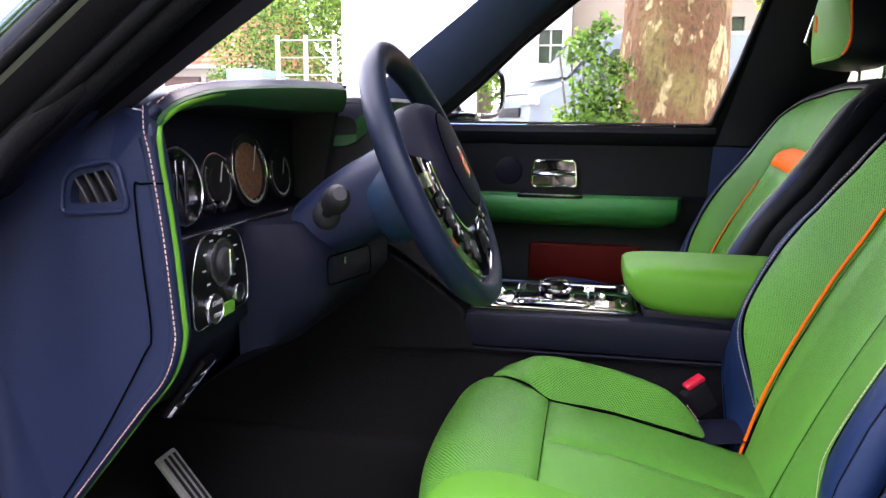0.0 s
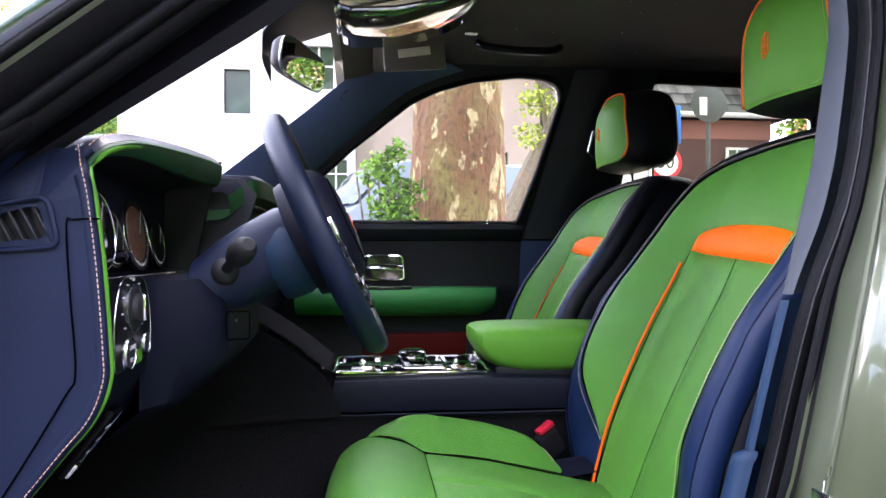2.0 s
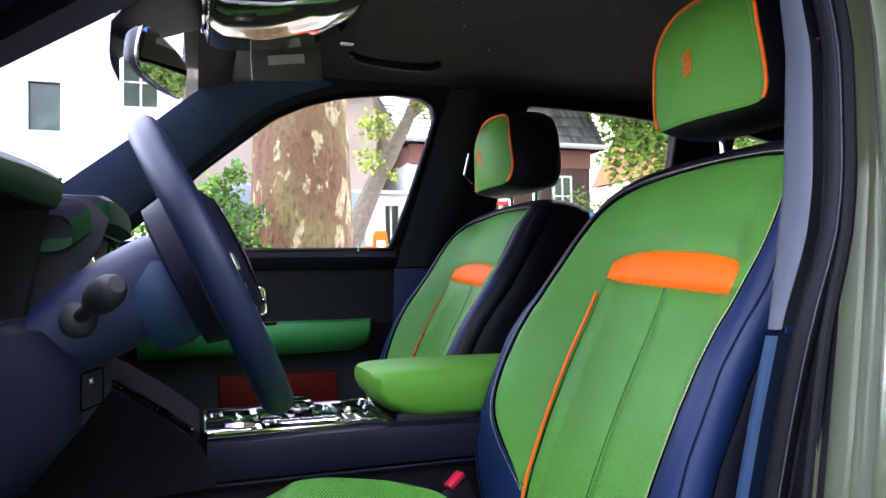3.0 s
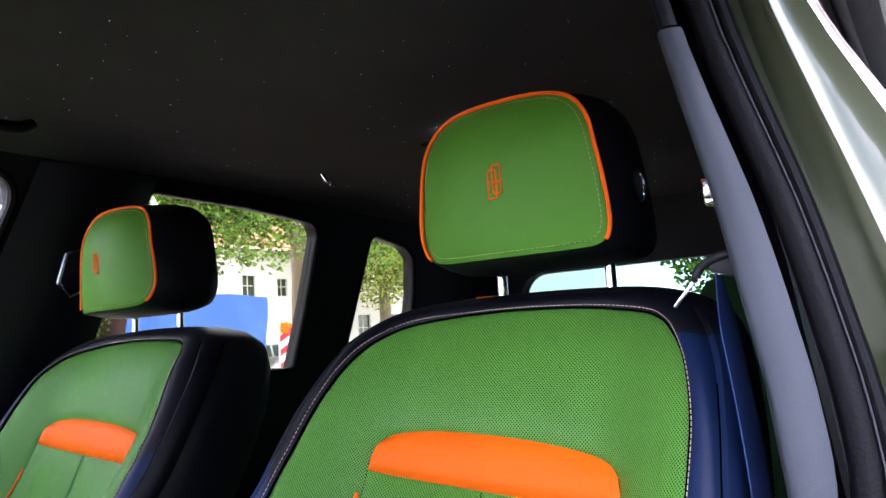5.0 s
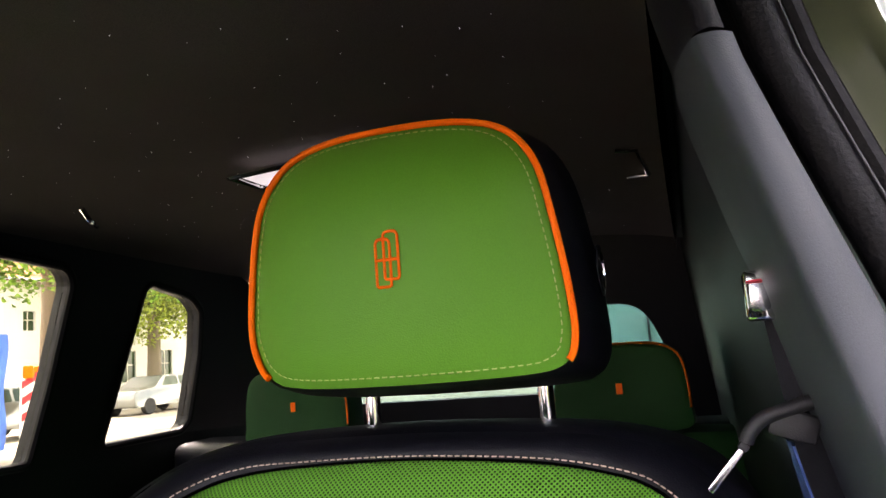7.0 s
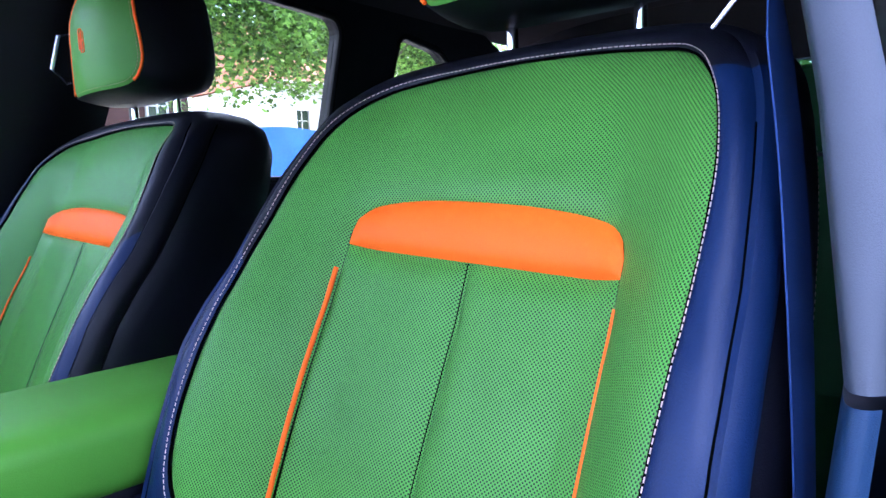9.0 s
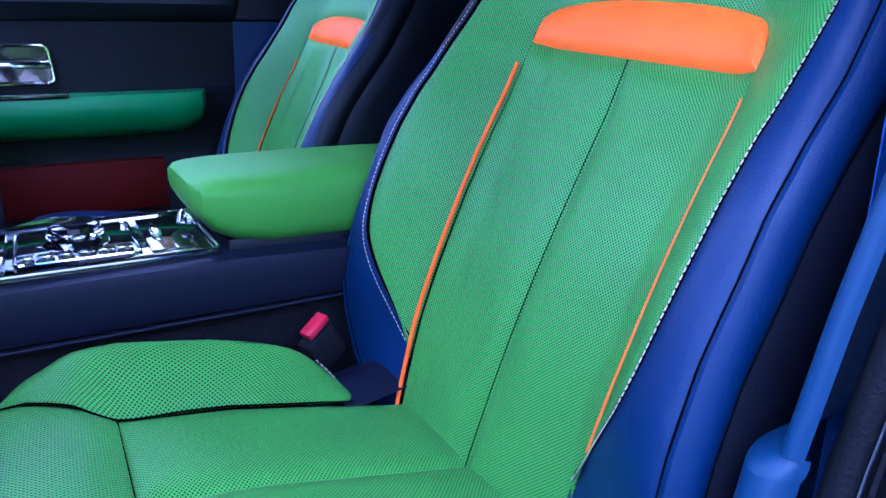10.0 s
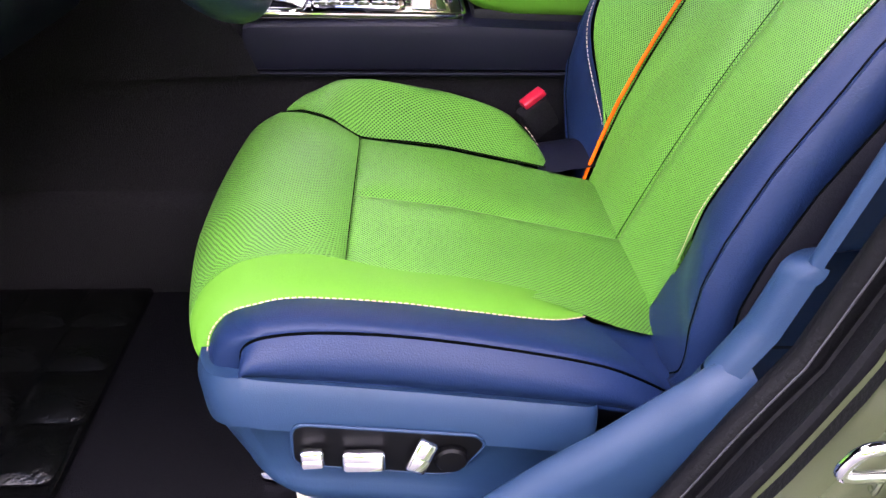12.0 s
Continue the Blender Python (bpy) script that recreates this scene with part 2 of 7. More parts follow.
def lerp(a, b, t):
    return a + (b - a) * t


def smooth01(t):
    t = max(0.0, min(1.0, t))
    return t * t * (3 - 2 * t)


def interp(x, xs, ys):
    return float(np.interp(x, xs, ys))


def spline(pts, n, closed=False):
    """n points along a Catmull-Rom curve, evenly by knot."""
    P = [Vector(p) for p in pts]
    k = len(P)
    segs = k if closed else k - 1
    out = []
    for i in range(n):
        u = i / (n if closed else n - 1) * segs
        j = min(int(u), segs - 1)
        f = u - j
        if closed:
            a, b, c, d = P[(j - 1) % k], P[j % k], P[(j + 1) % k], P[(j + 2) % k]
        else:
            a, b, c, d = P[max(j - 1, 0)], P[j], P[j + 1], P[min(j + 2, k - 1)]
        out.append(0.5 * (2 * b + (c - a) * f + (2 * a - 5 * b + 4 * c - d) * f * f + (3 * b - 3 * c + d - a) * f ** 3))
    return out


def even(pts, step, closed=False):
    """Points at even distances along a polyline."""
    P = list(pts) + ([pts[0]] if closed else [])
    out, carry = [], 0.0
    for a, b in zip(P, P[1:]):
        L = (b - a).length
        while carry < L:
            out.append((a.lerp(b, carry / L), (b - a).normalized()))
            carry += step
        carry -= L
    return out


def grid(fn, nu, nv, uv=None):
    """A surface patch fn(i/nu, j/nv) with uvs."""
    verts, uvs, faces = [], [], []
    for j in range(nv + 1):
        for i in range(nu + 1):
            u, v = i / nu, j / nv
            verts.append(Vector(fn(u, v)))
            uvs.append(uv(u, v) if uv else (u, v))
    w = nu + 1
    for j in range(nv):
        for i in range(nu):
            a = j * w + i
            faces.append((a, a + 1, a + w + 1, a + w))
    return verts, faces, uvs


def loft(rings, closed=True, cap0=False, cap1=False):
    n = len(rings[0])
    verts = [Vector(p) for r in rings for p in r]
    faces = []
    for j in range(len(rings) - 1):
        for i in range(n if closed else n - 1):
            a, b = j * n + i, j * n + (i + 1) % n
            faces.append((a, b, b + n, a + n))
    if cap0:
        faces.append(tuple(reversed(range(n))))
    if cap1:
        faces.append(tuple(range((len(rings) - 1) * n, len(rings) * n)))
    return verts, faces


def tube(pts, r, n=8, closed=False, flat=1.0, up=None):
    """A tube along points; r a number or one per point; flat squashes it along the second axis."""
    P = [Vector(p) for p in pts]
    k = len(P)
    rings = []
    prev = Vector(up) if up else None
    for i in range(k):
        t = (P[(i + 1) % k] - P[i - 1]) if closed else (P[min(i + 1, k - 1)] - P[max(i - 1, 0)])
        t.normalize()
        if prev is None:
            prev = t.orthogonal().normalized()
        a = (prev - t * prev.dot(t)).normalized()
        if not up:
            prev = a
        b = t.cross(a)
        rad = r[i] if isinstance(r, (list, tuple)) else r
        rings.append([P[i] + rad * (a * math.cos(q) + b * flat * math.sin(q)) for q in (2 * math.pi * m / n for m in range(n))])
    if closed:
        rings.append(rings[0])
        return loft(rings)
    return loft(rings, True, True, True)


def lathe(profile, n=32, axis=Matrix.Identity(4)):
    """profile: (radius, height) pairs turned about z."""
    rings = [[Vector((r * math.cos(q), r * math.sin(q), h)) for q in (2 * math.pi * m / n for m in range(n))] for r, h in profile]
    return moved(loft(rings, True, True, True), axis)


def rbox(size, bevel=0.005, segs=2, m=Matrix.Identity(4)):
    """A box with rounded edges about the origin, then moved by m."""
    bm = bmesh.new()
    bmesh.ops.create_cube(bm, size=1.0)
    bmesh.ops.scale(bm, vec=size, verts=bm.verts)
    if bevel:
        bmesh.ops.bevel(bm, geom=bm.edges[:], offset=bevel, segments=segs, profile=0.5, affect="EDGES")
    bmesh.ops.transform(bm, matrix=m, verts=bm.verts)
    bm.verts.index_update()
    out = [v.co.copy() for v in bm.verts], [tuple(v.index for v in f.verts) for f in bm.faces]
    bm.free()
    return out


def span(x0, x1, y0, y1, z0, z1, bevel=0.005, segs=2):
    return rbox((x1 - x0, y1 - y0, z1 - z0), bevel, segs, Matrix.Translation(((x0 + x1) / 2, (y0 + y1) / 2, (z0 + z1) / 2)))


def plate(outline, holes, place, thick):
    """A sheet with holes: outline and holes in 2D, place(a, b, depth) gives the 3D point."""
    from mathutils.geometry import delaunay_2d_cdt
    pts, edges = [], []
    for loop in [outline] + list(holes):
        n = len(pts)
        pts += [Vector(p) for p in loop]
        edges += [(n + i, n + (i + 1) % len(loop)) for i in range(len(loop))]
    vs, es, fs, *_ = delaunay_2d_cdt(pts, edges, [], 0, 1e-6)

    def inside(p, loop):
        c = False
        for (x1, y1), (x2, y2) in zip(loop, loop[1:] + loop[:1]):
            if (y1 > p[1]) != (y2 > p[1]) and p[0] < (x2 - x1) * (p[1] - y1) / (y2 - y1) + x1:
                c = not c
        return c
    loops = [[(q[0], q[1]) for q in lp] for lp in [outline] + list(holes)]
    keep = []
    for f in fs:
        c = sum((vs[i] for i in f), Vector((0, 0))) / len(f)
        if inside(c, loops[0]) and not any(inside(c, h) for h in loops[1:]):
            keep.append(tuple(f))
    n = len(vs)
    verts = [Vector(place(v[0], v[1], 0.0)) for v in vs] + [Vector(place(v[0], v[1], thick)) for v in vs]
    faces = keep + [tuple(i + n for i in reversed(f)) for f in keep]
    count = {}
    for f in keep:
        for a, b in zip(f, f[1:] + f[:1]):
            count[(a, b)] = 1
    for a, b in count:
        if (b, a) not in count:
            faces.append((b, a, a + n, b + n))
    return verts, faces


def rounded(corners, n=5):
    """A closed 2D outline from (x, y, radius) corners."""
    out = []
    k = len(corners)
    for i, (x, y, r) in enumerate(corners):
        p = Vector((x, y))
        a = (Vector(corners[i - 1][:2]) - p)
        b = (Vector(corners[(i + 1) % k][:2]) - p)
        r = min(r, a.length * 0.45, b.length * 0.45)
        a, b = a.normalized(), b.normalized()
        for j in range(n + 1):
            t = j / n
            out.append((p + a * r * (1 - t) ** 2 + b * r * t * t))
    return [(v.x, v.y) for v in out]


def stitches(pts, length=0.0045, gap=0.0025, r=0.0007, closed=False):
    gs = []
    for p, t in even([Vector(q) for q in pts], length + gap, closed):
        gs.append(tube([p, p + t * length], r, 5))
    return join(*gs)


def ring(c, r, n=32, axis="x"):
    c = Vector(c)
    e = {"x": ((0, 1, 0), (0, 0, 1)), "y": ((1, 0, 0), (0, 0, 1)), "z": ((1, 0, 0), (0, 1, 0))}[axis]
    return [c + r * (Vector(e[0]) * math.cos(q) + Vector(e[1]) * math.sin(q)) for q in (2 * math.pi * m / n for m in range(n))]

# ---- front seats ----
SEAT_Y = -0.004
TH = radians(24.16)
BACK_UP = Vector((math.sin(TH), 0, math.cos(TH)))
BACK_OUT = Vector((-math.cos(TH), 0, math.sin(TH)))
CREASE = Vector((0, SEAT_Y, 0.797))


def back_height(s, v):
    """How far the backrest's cover stands in front of its plane."""
    wing = interp(v, [-.05, .05, .15, .25, .30, .35, .40, .45, .50, .55, .60, .66], [.052, .072, .076, .078, .077, .072, .061, .050, .043, .036, .027, .014])
    lumbar = 0.010 * math.sin(math.pi * max(0, min(1, (v + 0.05) / 0.42)))
    crown = -0.018 * smooth01((v - 0.55) / 0.12)
    return wing * smooth01((abs(s) - 0.115) / 0.125) + lumbar + crown


def back(s, v, off=0.0):
    return CREASE + BACK_UP * v + Vector((0, s, 0)) + BACK_OUT * (back_height(s, v) + off)


def swell(d, rise=0.006, width=0.011):
    """Padding that dips into a seam at d = 0."""
    return -0.0035 + rise * (1 - math.exp(-d / width))


ARCH_TILT = 0.07  # the arch sits a little lower on its outer end


def path_of(near, far):
    """A path over the top of the backrest: up the inboard side, down the outboard one."""
    return [Vector((s, v, 0)) for s, v in near] + [Vector((-s, v, 0)) for s, v in reversed(far)]


def inner_path(tilt):
    half = [(.147, .05), (.150, .09), (.152, .15), (.153, .22), (.154, .32), (.1545, .418), (.155, .440), (.148, .461), (.126, .476), (.07, .484)]
    return [Vector((p.x, p.y + tilt * p.x * smooth01((p.y - .38) / .04), 0)) for p in path_of(half + [(0, .486)], [(a + .007 * (1 - smooth01((b - .1) / .28)), b) for a, b in half])]


# the green cover's seam, and the fold of the navy wing outside it
OUTER = path_of([(.150, .072), (.183, .110), (.209, .142), (.231, .175), (.245, .215), (.250, .265), (.251, .33), (.248, .40), (.242, .45), (.232, .50), (.214, .552), (.196, .588), (.174, .612), (.146, .627), (.10, .635), (0, .639)],
                [(.148, .068), (.180, .110), (.204, .145), (.215, .18), (.221, .22), (.226, .27), (.228, .33), (.229, .40), (.228, .45), (.226, .50), (.216, .552), (.200, .585), (.182, .607), (.155, .622), (.10, .634)])
FOLD = path_of([(.215, -.03), (.240, .005), (.254, .03), (.259, .06), (.269, .12), (.275, .20), (.280, .27), (.280, .33), (.275, .40), (.271, .45), (.264, .50), (.250, .555), (.230, .600), (.203, .632), (.165, .650), (.11, .659), (0, .663)],
               [(.222, -.012), (.247, .010), (.257, .032), (.261, .055), (.262, .085), (.261, .13), (.260, .20), (.262, .27), (.261, .33), (.257, .40), (.253, .45), (.248, .50), (.239, .555), (.224, .598), (.200, .630), (.165, .648), (.11, .658)])


def centre_half(v, side=1):
    if side < 0:
        return interp(v, [-0.04, 0, 0.1, 0.3, 0.41, 0.43], [0.143, 0.147, 0.153, 0.155, 0.154, 0.154])
    return interp(v, [-0.04, 0, 0.1, 0.3, 0.41, 0.43], [0.136, 0.141, 0.149, 0.153, 0.154, 0.154])


def build_backrest(seat, tilt):
    back_frame = part("backrest", backrest_shell(), "black", seat, "navy leather backrest with grooved side wings")
    for side in (1, -1):
        def panel(u, w):
            e = centre_half(lerp(-0.04, 0.427, w), side)
            s = side * u * e
            v = lerp(-0.04, 0.427 + tilt * s, w)
            d = min(u * e, (1 - u) * e, (1 - w) * 0.467)
            return back(s, v, swell(d, 0.0075))

        def uv(u, w):
            v = lerp(-0.04, 0.427, w)
            return (side * u * centre_half(v, side), v)
        part("centre_panel", grid(panel, 24, 60, uv), "green_perf", back_frame, "bright green perforated leather panel")
        edge = [back(side * (centre_half(v, side) + 0.002), v, 0.0015 if side > 0 else -0.0022 - .002 * smooth01((.12 - v) / .1)) for v in np.linspace(-0.03 if side > 0 else 0.09, 0.410 if side > 0 else 0.392, 40)]
        part("piping", tube(edge, 0.0026 if side > 0 else 0.0017, 8), "orange", back_frame, "thin orange leather piping")

    inner, outer, fold = spline(inner_path(tilt), 161), spline(OUTER, 161), spline(FOLD, 161)
    hem = spline([Vector((.139, -.04, 0)), Vector((.145, .02, 0))] + OUTER + [Vector((-.144, .02, 0)), Vector((-.138, -.04, 0))], 161)
    part("bolster_panel", bolster_panel(inner, outer), "green_perf", back_frame, "green perforated leather horseshoe panel")

    # orange arch under the shoulders, its top along the green panel's edge
    crest = sorted((p.x, p.y) for p in inner if p.y > 0.427 + tilt * p.x)
    arch_s, arch_v = [c[0] for c in crest], [c[1] for c in crest]

    def arch(u, w):
        s = lerp(-0.1545, 0.1545, u)
        top = interp(s, arch_s, arch_v)
        foot = 0.427 + tilt * s
        v = lerp(foot, top, w)
        d = min(abs(v - foot), abs(top - v), 0.1545 - abs(s))
        return back(s, v, swell(max(d, 0), 0.009, 0.008))
    part("arch_panel", grid(arch, 60, 14), "orange", back_frame, "smooth orange leather arch")
    for curve, rad in ((outer, 0.0011),):
        part("seam_welt", tube([back(p.x, p.y, 0.0) for p in curve], rad, 6), "groove", back_frame)
    side_line = [p + (q - p).normalized() * 0.005 for p, q in zip(outer, fold)]
    part("stitching", stitches([back(p.x, p.y, 0.003) for p in side_line], 0.0036, 0.0020, 0.0005), "thread", back_frame, "cream contrast stitching")
    rings = wing_rings(hem, fold)
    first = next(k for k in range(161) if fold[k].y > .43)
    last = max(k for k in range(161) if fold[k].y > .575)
    # Top and upper inboard stretch turns black: the shade there is in the colour.
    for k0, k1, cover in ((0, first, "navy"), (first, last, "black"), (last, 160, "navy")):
        part("wing_panel", loft([r[k0:k1 + 1] for r in rings[:9]], False), cover, back_frame, "smooth " + cover + " toned leather wing")
        # Passenger's second strip is blackened the same way.
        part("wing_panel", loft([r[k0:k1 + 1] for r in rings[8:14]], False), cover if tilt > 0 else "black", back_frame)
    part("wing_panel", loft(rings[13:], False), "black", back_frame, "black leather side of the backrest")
    # Black lines paint the soft shade in the wing's two folds.
    for ring_at in (8, 13):
        for half in ((0, 62), (104, 161)):
            part("wing_groove", tube(rings[ring_at][half[0]:half[1]], 0.0011, 6), "groove", back_frame)
    part("side_stitching", stitches(rings[17][100:155], 0.0036, 0.0030, 0.0005), "thread", back_frame)
    part("centre_seam", tube([back(0, v, 0.0008) for v in np.linspace(-0.03, 0.425, 50)], 0.0006, 6), "groove", back_frame)
    return back_frame


def bolster_panel(inner, outer):
    n = len(inner) - 1

    def fn(u, w):
        k = int(round(u * n))
        p = inner[k].lerp(outer[k], w)
        width = (outer[k] - inner[k]).length
        d = min(w, 1 - w) * width
        return back(p.x, p.y, swell(d, 0.006, 0.009))

    def uv(u, w):
        p = inner[int(round(u * n))].lerp(outer[int(round(u * n))], w)
        return (p.x + math.copysign(0.8, p.x) * (back_height(p.x, p.y) - back_height(0, p.y)), p.y)
    return grid(fn, n, 20, uv)


# the cover behind the fold: outward and back, along the sides and over the top
SIDE_FALL = [(.006, .001), (.012, -.004), (.016, -.013), (.0165, -.022), (.013, -.031), (.018, -.040), (.021, -.06), (.019, -.09), (.012, -.135), (.0, -.165), (-.03, -.185), (-.12, -.195)]
TOP_FALL = [(.006, -.006), (.010, -.013), (.014, -.020), (.018, -.029), (.020, -.035), (.024, -.045), (.029, -.058), (.037, -.09), (.034, -.12), (.015, -.145), (-.03, -.165), (-.12, -.175)]


def wing_rings(outer, fold):
    """Lines along the navy wing from the green cover's seam round to the rear."""
    n = len(outer)
    rings = [[] for _ in range(21)]
    for k in range(n):
        p, q = outer[k], fold[k]
        t = (fold[min(k + 1, n - 1)] - fold[max(k - 1, 0)]).normalized()
        out = Vector((t.y, -t.x, 0))
        if out.dot(q - Vector((0, .3, 0))) < 0:
            out = -out
        top = smooth01((out.y - .15) / .7)
        h0 = back_height(p.x, p.y)
        h1 = interp(q.y, [-.03, 0, .03, .06, .10, .14, .2, .3, .35, .40, .50, .60, .64, .663], [-.005, .018, .035, .054, .071, .078, .082, .080, .069, .053, .034, .010, -.010, -.027])
        for j in range(9):
            w = j / 8
            m = p.lerp(q, w)
            lift = 0.0065 * math.sin(math.pi * w) ** .7 - .001
            rings[j].append(CREASE + BACK_UP * m.y + Vector((0, m.x, 0)) + BACK_OUT * (lerp(h0, h1, w) + lift))
        for j, (a, b) in enumerate(zip(SIDE_FALL, TOP_FALL)):
            o, d = lerp(a[0], b[0], top), lerp(a[1], b[1], top)
            m = q + out * o
            rings[9 + j].append(CREASE + BACK_UP * m.y + Vector((0, m.x, 0)) + BACK_OUT * (h1 + d))
    return rings


def backrest_shell():
    """The dark core under the cover."""
    rim = spline(FOLD, 81)
    rings = []
    for deep, k in ((0.03, 0.86), (0.10, 0.92), (0.16, 0.90), (0.185, 0.7), (0.19, 0.2)):
        rings.append([CREASE + BACK_UP * lerp(0.30, p.y, k) + Vector((0, p.x * k, 0)) + BACK_OUT * (back_height(p.x * 0.9, p.y) * (1 if deep < 0.1 else 0.4) - 0.01 - deep) for p in rim])
    return loft(rings, False)


# cushion profile along the car, from the crease to under the front roll
PROFILE = [Vector(p) for p in ((.05, 0, .780), (0, 0, .797), (-.10, 0, .820), (-.20, 0, .843), (-.306, 0, .858))]
ROLL = [Vector(p) for p in ((-.306, 0, .858), (-.34, 0, .8725), (-.380, 0, .878), (-.415, 0, .870), (-.436, 0, .847), (-.438, 0, .815), (-.424, 0, .765))]


def cushion_rise(x, y):
    """Side bolsters of the cushion."""
    y -= SEAT_Y
    if y > 0:
        return 0.046 * smooth01((y - 0.135) / 0.085) * smooth01((-x - 0.02) / 0.10) * (1 - 0.98 * smooth01((-x - 0.29) / 0.11))
    return 0.012 * smooth01((-y - 0.140) / 0.07) * smooth01((-x - 0.02) / 0.10) * (1 - 0.98 * smooth01((-x - 0.26) / 0.14))


def on_cushion(x, y, off=0.0):
    z = interp(-x, [-.05, 0, .10, .20, .306, .34, .380, .415, .438], [.780, .797, .820, .843, .858, .8725, .878, .870, .847])
    return Vector((x, y, z + cushion_rise(x, y) + off))


def build_cushion(seat):
    cushion = part("cushion", span(-0.40, 0.03, -0.235, 0.235, 0.700, 0.775, 0.02, 3), "black", seat, "dark inner body of the seat cushion")
    for y0, y1 in ((0.0, 0.145), (0.0, -0.152)):
        def panel(u, w):
            x = lerp(0.05, -0.305, w)
            y = SEAT_Y + lerp(y0, y1 - (0.034 * smooth01((x + 0.19) / 0.15) if y1 < 0 else 0), u)
            d = min(u * abs(y1), (1 - u) * abs(y1) + (0.03 if y1 < 0 else 0), (1 - w) * 0.35)
            return on_cushion(x, y, swell(d, 0.009, 0.012) - 0.002)
        part("centre_panel", grid(panel, 24, 50, lambda u, w: (lerp(y0, y1, u), lerp(0.05, -0.305, w))), "green_perf", cushion, "bright green perforated leather panel")
    # upper line of the plain strip along the outer side; the roll joins it at the front
    top = spline([(-.085, -.170, .8185), (-.12, -.152, .8285), (-.19, -.150, .845), (-.26, -.150, .8555), (-.335, -.150, .8735), (-.390, -.160, .8745), (-.424, -.174, .859), (-.438, -.190, .836), (-.437, -.203, .812), (-.427, -.212, .794)], 81)
    shift = Vector((0, SEAT_Y * 0.5, 0))
    joint = min(range(81), key=lambda k: abs(top[k].x + .306) + (1 if k > 60 else 0))
    roll = spline(ROLL, 41)
    inb = [interp(i / 40, [0, 0.45, 0.7, 1], [0.144, 0.190, 0.205, 0.212]) for i in range(41)]

    def front(u, w):
        k = int(round(w * 40))
        y = lerp(-0.152 - 0.050 * w, inb[k], u)
        p = roll[k].copy()
        d = min(w * 0.19, (1 - u) * 0.33)
        edge = 0.012 * smooth01((u - 0.86) / 0.14) ** 2
        p.y = SEAT_Y + y
        n = Vector((-0.5, 0, 0.86)) if k < 20 else Vector((-1, 0, 0.1))
        bow = 0.009 + 0.020 * math.sin(math.pi * u) ** .8
        p += n * swell(d, 0.006, 0.010) + Vector(((edge - bow) * w, 0, 0))
        tie = top[int(round(lerp(joint, 80, w)))] + shift
        return p.lerp(tie, (1 - smooth01(u / .30)) * smooth01(w / .15))
    part("front_roll", grid(front, 40, 40, lambda u, w: (lerp(-0.152, 0.19, u), 0.2 * w)), "green_perf", cushion, "green perforated leather thigh roll")

    ipath = spline([(-.400, .190, 0), (-.36, .168, 0), (-.306, .144, 0), (-.24, .146, 0), (-.17, .146, 0), (-.10, .147, 0), (-.062, .149, 0)], 61)
    opath = spline([(-.404, .200, 0), (-.392, .226, 0), (-.36, .242, 0), (-.30, .243, 0), (-.22, .236, 0), (-.14, .226, 0), (-.09, .208, 0), (-.068, .188, 0), (-.056, .158, 0)], 61)

    def bolster(u, w):
        k = int(round(u * 60))
        p = ipath[k].lerp(opath[k], w)
        wd = (opath[k] - ipath[k]).length
        d = min(w, 1 - w) * wd
        return on_cushion(p.x, SEAT_Y + p.y, swell(d, 0.007, 0.010)) - Vector((0, 0, 0.011 * smooth01((w - 0.7) / 0.3) ** 2))
    part("inboard_bolster", grid(bolster, 60, 16, lambda u, w: (lerp(0.146, 0.24, w), -0.4 + 0.34 * u)), "green_perf", cushion, "green perforated leather bolster")
    rim = [on_cushion(p.x, SEAT_Y + p.y, -0.012) for p in opath]
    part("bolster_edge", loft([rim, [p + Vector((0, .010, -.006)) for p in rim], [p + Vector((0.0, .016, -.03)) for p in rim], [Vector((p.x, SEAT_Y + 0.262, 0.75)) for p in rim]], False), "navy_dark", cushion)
    part("stitching", stitches([on_cushion(p.x, SEAT_Y + p.y, -0.008) + Vector((0, .004, 0.002)) for p in opath[46:]], 0.0042, 0.0024, 0.0007), "thread", cushion)
    for line in (ipath, opath):
        part("seam_welt", tube([on_cushion(p.x, SEAT_Y + p.y, -0.002 if line is ipath else -0.010) for p in line], 0.0011, 6), "groove", cushion)
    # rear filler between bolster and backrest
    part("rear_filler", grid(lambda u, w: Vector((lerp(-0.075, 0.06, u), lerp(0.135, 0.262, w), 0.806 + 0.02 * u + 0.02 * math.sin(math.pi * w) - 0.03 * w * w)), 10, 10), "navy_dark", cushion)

    # plain green strip, then the navy side
    seam = spline([(-.085, -.180, .8205), (-.12, -.193, .828), (-.19, -.199, .843), (-.26, -.200, .855), (-.340, -.203, .8635), (-.380, -.205, .8575), (-.402, -.206, .849), (-.416, -.208, .832), (-.421, -.212, .814), (-.419, -.217, .798)], 81)
    low = spline([(-.015, -.252, .790), (-.079, -.252, .824), (-.167, -.251, .8455), (-.255, -.250, .860), (-.320, -.250, .8645), (-.358, -.250, .8612), (-.377, -.249, .853), (-.384, -.247, .838), (-.383, -.246, .815)], 81)
    part("rear_filler", grid(lambda u, w: Vector((lerp(-0.10, 0.05, u), lerp(-0.176, -0.256, w), lerp(0.814, 0.782, u) + 0.006 * math.sin(math.pi * w) - 0.012 * w * w)), 10, 8), "navy", cushion)

    def plain(u, w):
        k = int(round(u * 80))
        p = top[k].lerp(seam[k], w)
        side = Vector((0, -0.5, 0.85)) if k < 45 else Vector((-0.75, -0.55, 0.35)).normalized()
        return p + shift + side * (0.005 * math.sin(math.pi * w) * w ** .5)
